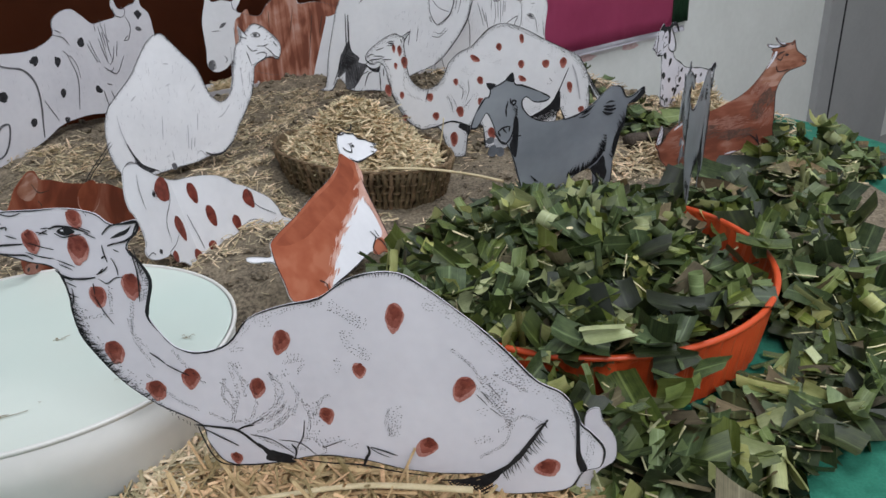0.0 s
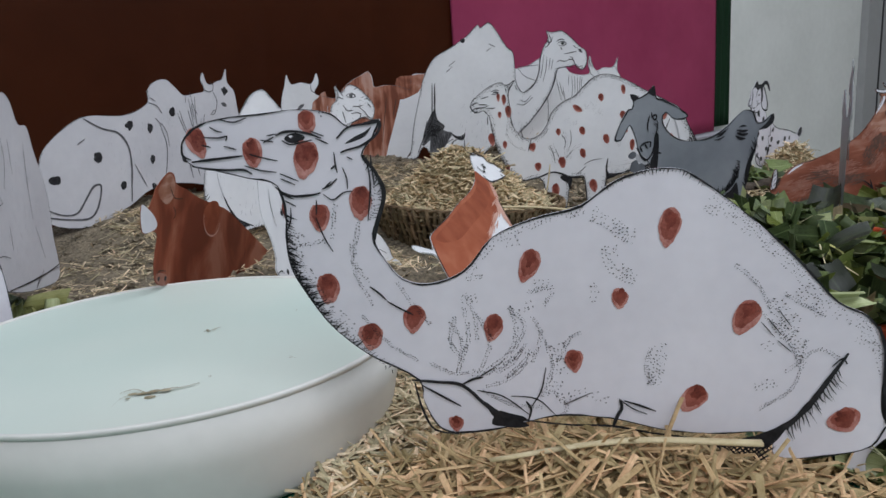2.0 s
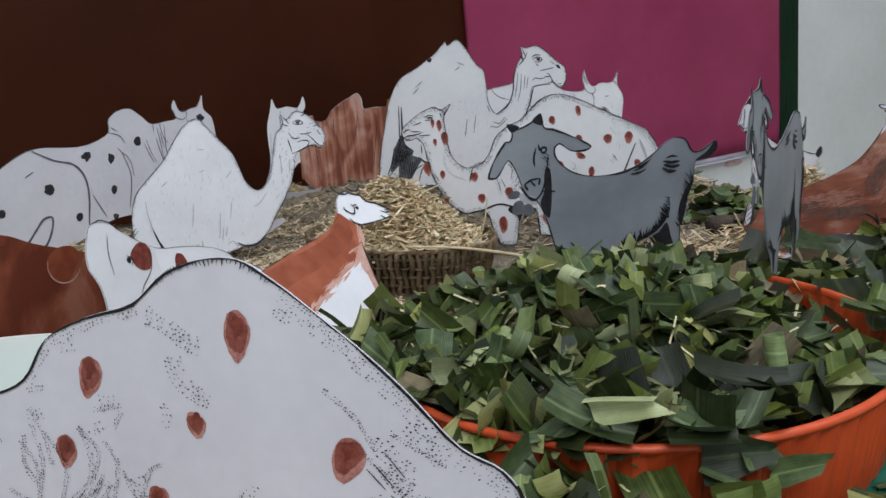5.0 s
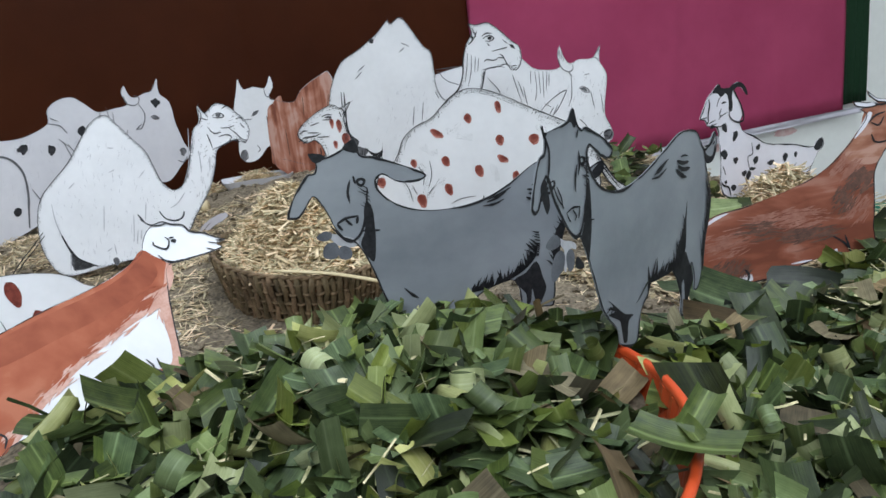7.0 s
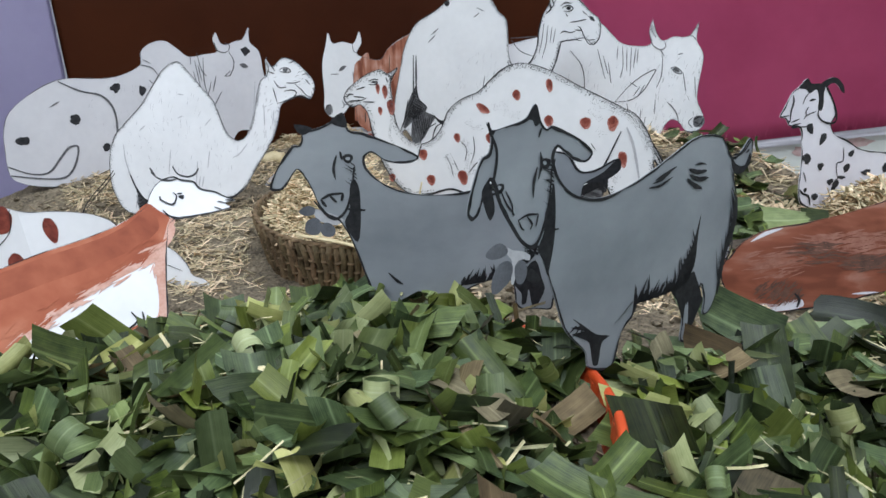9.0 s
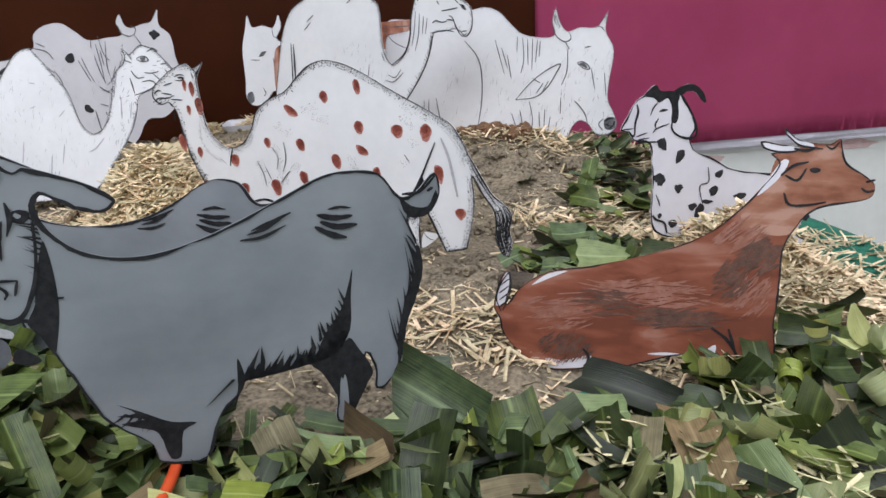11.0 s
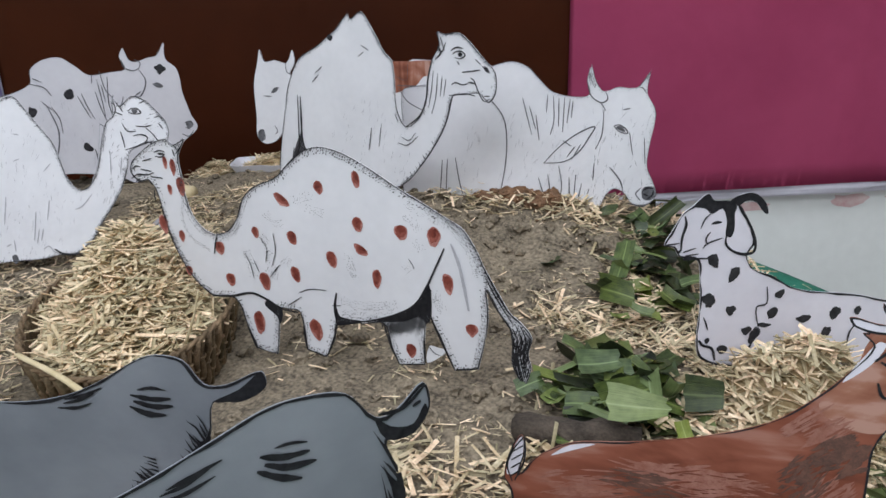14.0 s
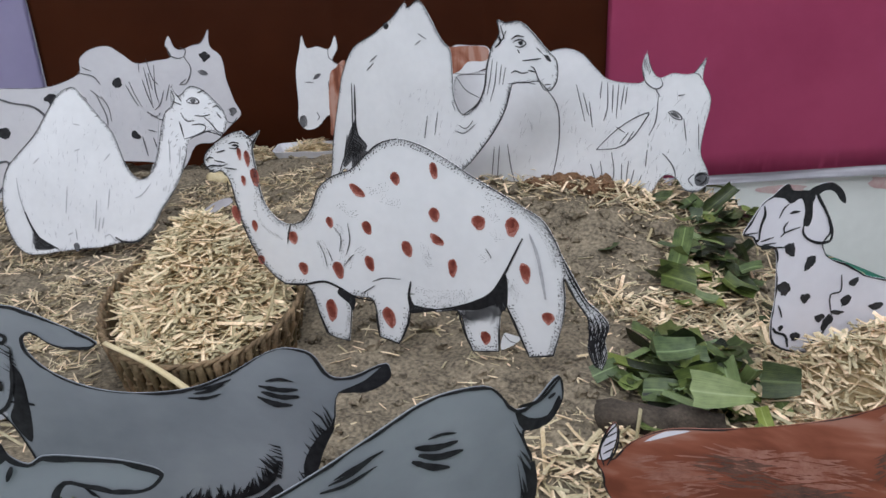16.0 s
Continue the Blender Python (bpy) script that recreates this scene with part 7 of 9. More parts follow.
art.hatch(INK, 1.30, 2.17, 60, 4.3, (-155.9, 166.7), (-153.2, 146.1), (-141.4, 134.4), (-150.7, 122.6), (-166.4, 113.8), (-176.5, 106.1), (-178.8, 108.5), (-171.8, 133.6))
art.hatch(INK, 1.30, 2.89, -30, 2.9, (-155.9, 166.7), (-153.2, 146.1), (-141.4, 134.4), (-150.7, 122.6), (-166.4, 113.8), (-176.5, 106.1), (-178.8, 108.5), (-171.8, 133.6))
art.hatch(INK, 1.35, 2.54, 75, 6.8, (-159.8, 160.0), (-158.3, 144.4), (-142.8, 130.6), (-129.9, 123.8), (-134.7, 112.4), (-151.6, 86.7), (-167.0, 87.8), (-163.9, 126.3))
art.fringe(INK, 0.42, 2.6, 2.4, 0.9, *edge)
art.shade(SOFT_GREY, 170, -60, 120, 60, 80, 75, 9)
art.shade(PENCIL, 40, 75, 200, 24, 20, 60, 5)
art.shade(PENCIL, 60, 55, 130, 30, 40, 60, 7)
art.fringe(PENCIL, 1.1, 4.6, 2.3, 0.9, *[(p.x * 1000, p.y * 1000) for p in art.edge])
art.stand("camel_cutout", "tall plain white card camel behind the straw basket", "paper figure", pose(0, 1.163, 0, -0.0, 0, 3))

edge = [(-130.3, 104.2), (-128.0, 134.8), (-126.6, 182.1), (-117.6, 211.0), (-110.9, 232.4), (-104.2, 215.2), (-87.5, 217.1), (-69.9, 212.5), (-64.1, 218.4), (-57.2, 231.4), (-54.2, 213.7), (-63.8, 196.2), (-50.2, 189.6), (-24.6, 185.0), (-10.3, 201.6), (7.4, 213.8), (24.6, 222.0), (39.5, 227.6), (46.2, 215.9), (48.3, 199.7), (68.9, 200.6), (95.2, 197.0), (117.0, 188.8), (122.4, 215.1), (150.2, 216.1), (173.3, 213.1), (176.8, 191.3), (137.4, 167.6), (122.6, 122.2), (100.2, 60.6), (42.0, 68.5), (-19.5, 77.0), (-67.9, 92.7), (-72.4, 80.9), (-76.9, 115.4), (-97.7, 97.1), (-118.4, 92.3)]
art = Cutout(WHITE_CARD, edge, 0.7, PENCIL)
art.patch(STREAK_PAINT, (92.4, 211.0), (122.4, 214.3), (150.2, 215.3), (172.5, 212.3), (171.0, 195.9), (143.4, 194.0), (130.6, 181.0), (91.6, 172.2))
art.patch(STREAK_PAINT, (-69.8, 177.6), (-50.3, 188.6), (-24.8, 184.0), (-10.5, 200.6), (7.3, 212.8), (24.5, 221.0), (39.4, 226.6), (45.1, 215.0), (47.2, 198.8), (68.7, 199.7), (95.1, 196.0), (96.8, 174.6), (84.2, 137.0), (65.9, 87.2), (51.5, 53.2), (15.5, 49.0), (-25.7, 51.7), (-68.7, 75.5), (-76.1, 103.2))
art.patch(STREAK_PAINT, (-60, 185), (-44, 197), (-45, 164), (-61, 90), (-78, 86))
art.patch(SMOKE, (-98, 170), (-91, 177), (-85, 177), (-90, 171), (-96, 169))
art.patch(SMOKE, (-127, 112), (-120, 114), (-118, 103), (-123, 96), (-129, 102))
art.line(PENCIL, 1.12, (-69.9, 212.5), (-68.9, 200.5), (-61.9, 196.0))
art.line(PENCIL, 1.17, (-127.1, 111.6), (-118.7, 113.7), (-117.0, 100.9), (-123.8, 95.7))
art.line(PENCIL, 1.14, (-98.5, 168.9), (-92.4, 175.8), (-84.5, 176.9))
art.line(PENCIL, 1.16, (-97.8, 120.3), (-94.2, 112.2), (-97.9, 107.8))
art.line(PENCIL, 1.14, (-73.3, 167.3), (-73.7, 153.2))
art.line(PENCIL, 1.15, (-112.9, 164.7), (-98.3, 164.2))
art.line(BARK, 1.0, (-8.0, 190.8), (-10.4, 160.8))
art.line(BARK, 1.0, (-45.7, 140.2), (-45.5, 94.4))
art.line(BARK, 1.04, (69.6, 176.1), (54.2, 95.0))
art.line(BARK, 1.02, (36.0, 190.5), (26.3, 150.8))
art.line(BARK, 1.04, (88.5, 173.7), (80.1, 143.7))
art.stand("bull_cutout", "card bull with white head and streaked brown body", "paper figure", pose(-0.32, 1.375, 0, -0.0, 0, 18))

edge = [(-184.9, 164.6), (-183.6, 202.8), (-165.3, 207.4), (-143.6, 212.0), (-107.2, 217.4), (-86.4, 227.0), (-65.9, 231.8), (-48.4, 226.3), (-35.2, 212.9), (-21.4, 200.0), (7.5, 195.1), (15.8, 198.5), (12.8, 212.3), (17.0, 225.8), (22.4, 211.0), (30.4, 200.7), (44.6, 205.1), (56.9, 203.8), (65.5, 206.0), (75.2, 219.8), (73.7, 199.1), (81.6, 184.8), (83.6, 175.0), (79.4, 146.8), (78.0, 122.8), (85.2, 105.7), (88.7, 92.1), (81.5, 81.9), (65.3, 81.5), (55.0, 93.9), (45.4, 97.5), (37.6, 91.1), (29.2, 74.3), (17.8, 63.6), (-6.4, 61.6), (-37.5, 71.3), (-62.6, 77.3), (-106.8, 80.3), (-151.9, 84.6), (-186.2, 83.2)]
art = Cutout(WHITE_CARD, edge, 0.6, INK)
art.patch(SMOKE, (44, 164), (49, 165), (54, 159), (49, 160))
art.patch(SMOKE, (74, 97), (79, 101), (87, 100), (89, 91), (84, 86), (76, 87))
art.line(PENCIL, 1.1, (-30.2, 124.6), (-13.1, 143.3), (5.5, 157.3), (22.5, 164.5), (18.4, 155.6), (6.6, 137.3), (-8.2, 126.7), (-30.2, 124.6))
art.line(PENCIL, 1.02, (12.8, 212.3), (17.1, 196.8), (27.7, 189.2), (34.3, 192.6), (32.7, 199.5))
art.line(PENCIL, 1.03, (27.7, 189.2), (32.8, 181.0))
art.line(PENCIL, 1.08, (-89.0, 194.7), (-73.7, 173.7), (-70.1, 146.1), (-72.6, 114.7), (-80.2, 78.9))
art.line(PENCIL, 1.09, (55.2, 91.4), (51.8, 105.2), (44.1, 116.2), (39.1, 121.1))
art.line(PENCIL, 1.08, (73.1, 99.3), (67.9, 92.9), (73.1, 85.5))
art.line(PENCIL, 1.1, (60.6, 82.1), (75.9, 79.2), (85.8, 85.8))
art.line(PENCIL, 1.04, (41.8, 165.1), (47.4, 166.3), (54.5, 161.6), (56.0, 157.4), (47.9, 159.2), (41.8, 165.1))
art.line(PENCIL, 1.02, (57.4, 183.2), (50.7, 182.1))
art.line(INK, 1.32, (74.6, 95.6), (80.0, 99.4), (87.0, 98.3))
art.line(INK, 1.33, (79.9, 86.9), (85.2, 92.0), (86.0, 97.0))
art.line(INK, 1.32, (75.9, 93.1), (80.8, 90.7))
art.line(PENCIL, 0.89, (64.5, 204.8), (69.0, 203.7), (73.3, 198.0))
art.line(PENCIL, 0.89, (65.5, 206.0), (75.3, 219.3))
art.line(PENCIL, 0.87, (-27.1, 197.2), (-28.1, 179.5))
art.line(PENCIL, 0.87, (-21.2, 195.9), (-20.2, 170.5), (-23.7, 155.5))
art.line(PENCIL, 0.87, (-15.4, 194.1), (-15.2, 164.5))
art.line(PENCIL, 0.87, (-9.6, 194.1), (-10.8, 158.5))
art.line(PENCIL, 0.87, (-3.8, 192.9), (-6.6, 167.5))
art.line(PENCIL, 0.87, (-0.8, 191.1), (-2.2, 173.5))
art.line(PENCIL, 0.89, (-39.2, 176.6), (-35.3, 149.3))
art.line(PENCIL, 0.89, (-46.0, 185.5), (-39.3, 161.5))
art.line(PENCIL, 0.88, (-53.3, 194.4), (-43.3, 155.4))
art.line(PENCIL, 0.96, (-141.7, 126.7), (-145.4, 86.1))
art.line(PENCIL, 0.96, (-135.9, 128.0), (-138.9, 86.2))
art.line(PENCIL, 0.95, (-127.0, 129.4), (-122.7, 101.0), (-118.3, 84.6))
art.line(PENCIL, 0.93, (-35.7, 108.8), (-28.8, 86.5), (-23.9, 70.4))
art.line(PENCIL, 0.93, (-25.5, 112.1), (-20.8, 83.5))
art.line(PENCIL, 0.92, (-13.9, 121.7), (-10.4, 96.5), (-17.8, 71.8))
art.line(PENCIL, 0.92, (-2.6, 109.3), (-2.6, 83.8), (-8.0, 70.8))
art.line(PENCIL, 0.92, (4.4, 112.6), (3.1, 90.4))
art.line(PENCIL, 0.92, (10.8, 103.2), (6.2, 77.6))
art.line(PENCIL, 0.92, (18.9, 97.0), (11.4, 71.2))
art.line(PENCIL, 0.9, (23.1, 125.2), (22.5, 106.6))
art.line(PENCIL, 0.86, (31.0, 182.2), (29.9, 155.6), (23.9, 140.5))
art.line(PENCIL, 0.9, (-10.4, 149.4), (-1.3, 143.4))
art.line(PENCIL, 0.91, (-6.0, 131.1), (2.8, 143.4))
art.line(PENCIL, 0.91, (-0.6, 129.3), (8.5, 145.3))
art.line(PENCIL, 0.87, (58.1, 158.6), (62.3, 134.7))
art.line(PENCIL, 0.87, (73.2, 152.7), (75.5, 125.8))
art.hatch(PENCIL, 0.79, 1.47, 80, 3.4, (12.7, 213.4), (17.1, 225.2), (21.8, 212.2), (23.3, 205.3), (19.0, 203.1), (15.2, 208.8))
art.hatch(PENCIL, 0.67, 1.33, 60, 2.2, (69.3, 212.7), (75.3, 219.3), (74.8, 212.6), (72.9, 209.3))
art.shade(SOFT_GREY, 160, 0, 130, 130, 60, 78, 12)
art.shade(PENCIL, 50, 60, 110, 40, 60, 85, 9)
art.fringe(SOFT_GREY, 1.1, 4.4, 2.6, 0.9, *[(p.x * 1000, p.y * 1000) for p in art.edge])
art.stand("bull_cutout", "plain white card bull, humped, with dark horn tips", "paper figure", pose(0.1, 1.3, 0, -0.0, 0, 24))

edge = [(-62.5, 190.7), (-35.6, 193.0), (-6.1, 204.8), (-2.6, 222.7), (13.4, 234.4), (34.7, 236.4), (50.3, 225.6), (65.9, 211.5), (88.2, 212.6), (112.8, 215.8), (108.0, 232.2), (114.5, 243.8), (120.2, 228.2), (129.6, 224.4), (144.3, 229.4), (156.4, 231.6), (169.2, 248.4), (168.2, 226.0), (182.0, 210.7), (185.4, 178.3), (193.1, 144.6), (199.7, 125.4), (181.3, 109.1), (154.9, 88.9), (128.3, 87.6), (104.6, 55.6), (81.6, 67.3), (26.9, 79.6), (-27.3, 78.7), (-65.8, 63.5), (-138.6, 47.3), (-198.0, 65.6), (-202.0, 103.3), (-191.8, 149.8), (-161.7, 175.6), (-124.6, 192.9), (-95.9, 194.1)]
art = Cutout(SHADE_CARD, edge, 0.7, INK)
art.patch(SMOKE, (149, 192), (154, 193), (158, 188), (152, 188))
art.patch(SMOKE, (183, 134), (191, 136), (194, 129), (187, 125))
art.spot(SPOT_BLACK, -107.3, 139.4, 6.3, 5.5, 0)
art.spot(SPOT_BLACK, -178.0, 117.1, 8.9, 5.2, 0)
art.spot(SPOT_BLACK, -44.8, 175.7, 4.9, 7.2, -15)
art.spot(SPOT_BLACK, -9.8, 167.4, 5.2, 7.5, -20)
art.spot(SPOT_BLACK, 39.2, 188.9, 4.4, 5.1, 0)
art.spot(SPOT_BLACK, -13.7, 122.3, 4.2, 6.8, -20)
art.spot(SPOT_BLACK, -73.5, 92.9, 4.9, 5.7, -20)
art.spot(SPOT_BLACK, 47.9, 114.9, 4.6, 5.3, -20)
art.spot(SPOT_BLACK, -19.5, 83.4, 4.3, 4.3, 0)
art.spot(SPOT_BLACK, 158.9, 211.9, 7.1, 6.3, 0)
art.spot(SPOT_BLACK, 37.3, 186.2, 5.7, 5.3, -30)
art.spot(SPOT_BLACK, -48.0, 175.3, 5.9, 4.4, 10)
art.spot(SPOT_BLACK, 50.3, 112.0, 4.5, 4.0, -40)
art.spot(SPOT_BLACK, -106.9, 136.1, 6.3, 5.9, 15)
art.line(PENCIL, 1.26, (146.3, 192.5), (152.8, 193.5), (159.2, 188.1), (152.0, 188.0), (146.3, 192.5))
art.line(PENCIL, 1.33, (181.4, 133.5), (188.4, 135.2), (194.3, 129.4))
art.line(PENCIL, 1.33, (182.2, 127.5), (188.4, 123.4))
art.line(PENCIL, 1.33, (175.9, 118.2), (185.3, 113.6), (193.1, 121.1))
art.line(PENCIL, 1.21, (110.4, 228.2), (111.7, 218.2), (123.0, 212.6), (131.1, 215.0))
art.line(PENCIL, 1.23, (131.1, 215.0), (133.9, 222.5), (127.0, 227.7))
art.line(PENCIL, 1.23, (130.9, 213.5), (137.6, 197.3), (128.2, 177.7), (118.8, 177.1))
art.line(PENCIL, 1.13, (-6.1, 204.8), (9.9, 198.8), (16.9, 187.6))
art.line(PENCIL, 1.13, (-1.4, 211.7), (9.2, 205.5))
art.line(PENCIL, 2.41, (-119.6, 191.6), (-93.1, 175.8), (-67.2, 166.8), (-54.2, 146.6), (-54.3, 117.3), (-60.2, 89.0), (-64.4, 68.6))
art.line(PENCIL, 2.31, (-202.5, 85.7), (-177.4, 71.7), (-155.3, 69.9), (-136.9, 87.0), (-122.4, 100.6), (-111.2, 99.7), (-120.7, 73.5), (-135.4, 59.9), (-162.6, 62.5), (-201.2, 73.4))
art.line(PENCIL, 1.04, (69.5, 211.2), (68.1, 199.2))
art.line(PENCIL, 1.04, (74.9, 204.6), (76.8, 181.4), (78.0, 153.9))
art.line(PENCIL, 1.05, (70.5, 188.2), (74.1, 166.1), (78.6, 148.3))
art.line(PENCIL, 1.05, (79.4, 196.6), (81.3, 173.2))
art.line(PENCIL, 1.05, (88.7, 207.2), (85.1, 172.8), (87.8, 148.8))
art.line(PENCIL, 1.04, (79.8, 215.6), (84.0, 188.4), (90.1, 180.0))
art.line(PENCIL, 1.08, (96.3, 171.6), (88.5, 152.7), (80.4, 145.7))
art.line(PENCIL, 1.08, (105.1, 178.5), (96.6, 155.7))
art.line(PENCIL, 1.04, (47.8, 184.4), (54.1, 166.8), (59.2, 153.7))
art.line(PENCIL, 1.04, (52.8, 187.7), (58.0, 167.9), (64.1, 151.6))
art.line(PENCIL, 1.08, (72.3, 138.7), (82.7, 136.6), (86.5, 140.9))
art.line(PENCIL, 1.09, (66.0, 119.5), (77.4, 114.7))
art.line(PENCIL, 1.02, (14.1, 172.8), (21.0, 156.7), (21.7, 137.2))
art.line(PENCIL, 1.01, (3.1, 181.5), (14.7, 168.9))
art.line(PENCIL, 1.09, (118.8, 177.1), (129.2, 183.9))
art.line(PENCIL, 1.33, (9.2, 174.4), (16.9, 138.3), (5.5, 92.5))
art.line(PENCIL, 1.28, (-48.1, 119.9), (-33.3, 85.6))
art.line(PENCIL, 1.45, (69.1, 144.3), (89.6, 130.7), (110.4, 153.7))
art.line(PENCIL, 1.45, (57.5, 110.7), (60.2, 82.3))
art.line(PENCIL, 1.48, (71.4, 107.3), (75.8, 82.8))
art.line(PENCIL, 1.12, (-136.3, 158.6), (-123.2, 164.7))
art.shade(SOFT_GREY, 120, 20, 140, 110, 60, 78, 10)
art.stand("bull_cutout", "white card bull, humped, with black patches, on soil", "paper figure", pose(-0.57, 1.08, 0, -0.0, 0, 66))

edge = [(-36.2, 134.2), (-30.3, 142.9), (-22.7, 145.2), (-8.8, 142.1), (-0.3, 134.2), (7.8, 128.0), (27.0, 114.7), (42.3, 107.6), (61.2, 103.6), (84.7, 95.4), (100.6, 85.7), (107.9, 76.2), (122.6, 66.7), (135.0, 54.7), (147.8, 42.3), (155.9, 26.7), (158.1, 14.8), (168.3, 6.5), (171.0, -0.7), (156.5, -1.2), (143.5, 0.7), (131.5, -0.0), (120.9, 13.7), (106.2, 24.9), (93.2, 20.1), (72.7, 20.6), (60.2, 12.0), (47.3, 2.5), (35.8, 8.7), (18.5, 19.5), (3.8, 33.3), (-5.6, 38.6), (-10.9, 49.9), (-19.0, 50.2), (-41.1, 58.0), (-47.7, 67.1), (-40.7, 75.9), (-38.9, 86.0), (-39.0, 95.1), (-41.2, 103.9), (-44.0, 111.7), (-41.8, 123.3)]
art = Cutout(WHITE_CARD, edge, 0.6, PENCIL)
art.spot(SPOT_DARK, 16.5, 106.2, 11.9, 12.3, 14)
art.spot(SPOT_DARK, 54.1, 87.3, 5.1, 11.4, 4)
art.spot(SPOT_DARK, 66.0, 56.5, 5.3, 12.3, 4)
art.spot(SPOT_DARK, 119.7, 53.1, 6.7, 11.3, 14)
art.spot(SPOT_DARK, 21.1, 63.0, 6.6, 13.8, 6)
art.spot(SPOT_DARK, 93.6, 35.6, 5.0, 10.0, 6)
art.spot(SPOT_DARK, 54.0, 26.6, 4.6, 7.5, 8)
art.spot(SPOT_DARK, 32.1, 25.8, 5.7, 9.2, 8)
art.spot(SPOT_DARK, -5.0, 43.9, 4.4, 6.2, 8)
art.spot(SPOT_DARK, 130.2, 11.4, 9.4, 4.6, -30)
art.spot(INK, 0.3, 107.7, 2.6, 2.7, 0)
art.spot(INK, -24.6, 58.9, 2.5, 2.6, 0)
art.line(INK, 0.8, (-0.6, 112.1), (4.9, 107.7), (1.3, 103.2))
art.line(INK, 0.8, (-46.0, 63.9), (-37.4, 63.8), (-34.0, 59.9))
art.line(INK, 0.7, (28.1, 113.2), (22.7, 94.8), (2.4, 79.0), (-2.8, 58.3))
art.line(INK, 0.6, (-14.1, 132.9), (-19.5, 118.1), (-20.9, 100.5))
art.line(INK, 0.6, (38.0, 71.2), (41.7, 43.9), (42.9, 30.2))
art.line(INK, 0.6, (98.0, 30.1), (117.4, 29.4), (144.4, 6.7))
art.line(INK, 0.6, (122.1, 65.6), (126.0, 43.5), (149.6, 21.6))
art.line(INK, 0.6, (-12.8, 52.0), (4.3, 55.0), (19.6, 64.2))
art.line(INK, 0.6, (47.3, 2.5), (59.9, 14.9), (78.9, 23.0))
art.line(INK, 0.8, (-26.0, 144.7), (-16.2, 145.7), (-5.5, 141.0))
art.fold(34.0, -24)
art.stand("calf_cutout", "white card calf with rust-brown oval spots behind the tub", "paper figure", pose(-0.262, 0.6366, 0, -10, 0, 84))

edge = [(-39.5, 143.0), (-29.6, 138.5), (-22.8, 144.6), (-17.6, 151.5), (-5.1, 158.3), (4.1, 160.9), (11.7, 158.0), (16.7, 149.4), (34.0, 142.3), (55.9, 131.5), (85.6, 120.4), (121.4, 106.8), (155.8, 87.0), (190.8, 66.2), (235.8, 38.9), (267.4, 17.5), (252.1, 26.0), (141.5, 30.0), (16.8, 30.0), (4.9, 69.5), (1.0, 68.8), (-9.4, 71.1), (-18.6, 76.7), (-21.2, 91.4), (-18.5, 104.4), (-15.8, 115.1), (-22.9, 119.0), (-38.1, 121.7)]
art = Cutout(COW_PAINT, edge, 0.0)
art.patch(CARD, (-39.5, 143.0), (-28.8, 137.5), (-19.4, 129.4), (-15.8, 121.9), (-22.9, 119.5), (-38.1, 122.1))
art.patch(PINKISH, (-17.7, 83.0), (-6.7, 80.7), (1.0, 75.6), (-0.9, 69.9), (-9.4, 72.0), (-17.7, 76.9))
art.patch(HEAD_PAINT, (-6.9, 155.9), (3.1, 159.7), (9.8, 156.9), (13.7, 149.0), (10.0, 139.5), (0.5, 135.7), (-10.5, 142.3), (-14.1, 149.2))
art.spot(DEEP_RUST, 85.3, 106.5, 18.4, 15.7, 0)
art.line(PALE_RUST, 1.0, (103.7, 98.2), (100.3, 93.1), (94.7, 89.9), (87.7, 89.4), (80.6, 91.4), (74.3, 95.5), (69.7, 101.2), (67.5, 107.5), (67.8, 113.7))
art.line(BARK, 0.8, (10.1, 132.0), (14.0, 125.6), (10.2, 121.7))
art.line(BARK, 0.7, (-17.7, 82.1), (-14.0, 84.7), (-2.9, 81.5))
art.line(BARK, 0.7, (4.2, 149.6), (11.9, 139.1), (25.9, 135.6))
art.spot(INK, -14.0, 78.2, 1.8, 1.9, 0)
art.spot(INK, -2.9, 75.3, 1.9, 1.9, 0)
art.stand("cow_cutout", "brown painted card cow with a white ear behind the tub", "paper figure", pose(-0.3726, 0.5615, 0.0, 10, 0, 85))

edge = [(0.5, 108.5), (7.1, 115.5), (14.0, 119.2), (22.6, 119.7), (27.2, 116.1), (35.7, 112.6), (38.2, 106.1), (47.9, 101.3), (54.2, 95.6), (61.0, 91.0), (52.5, 90.5), (55.3, 85.9), (42.4, 84.9), (25.7, 85.5), (12.5, 86.4), (5.6, 83.0), (0.6, 72.0), (-5.6, 58.4), (-10.9, 43.7), (-14.4, 30.4), (-21.1, 14.0), (-29.8, 1.6), (-36.9, -0.8), (-41.8, 4.4), (-53.2, 6.5), (-55.5, 11.6), (-58.2, 13.0), (-75.6, 12.5), (-102.4, 12.1), (-125.1, 12.8), (-133.4, 12.2), (-139.6, 9.4), (-155.9, 14.4), (-173.9, 24.1), (-174.5, 30.0), (-170.6, 38.3), (-168.3, 45.9), (-165.3, 54.3), (-168.0, 59.6), (-181.0, 65.5), (-186.1, 70.9), (-183.9, 73.0), (-174.7, 68.7), (-164.1, 63.1), (-159.6, 65.7), (-154.7, 71.6), (-132.7, 75.5), (-111.0, 78.0), (-79.1, 83.6), (-50.4, 87.0), (-30.0, 91.0), (-15.4, 95.8), (-4.5, 100.9)]
art = Cutout(WHITE_CARD, edge, 0.5)
art.patch(PALE_RUST, (3.9, 89.7), (9.3, 79.5), (-2.1, 66.4), (-18.4, 58.5), (-46.0, 51.1), (-72.6, 42.0), (-92.6, 33.3), (-109.1, 24.9), (-123.2, 15.9), (-132.0, 12.6), (-135.0, 21.4), (-106.0, 41.5), (-61.8, 57.1), (-21.5, 71.8))
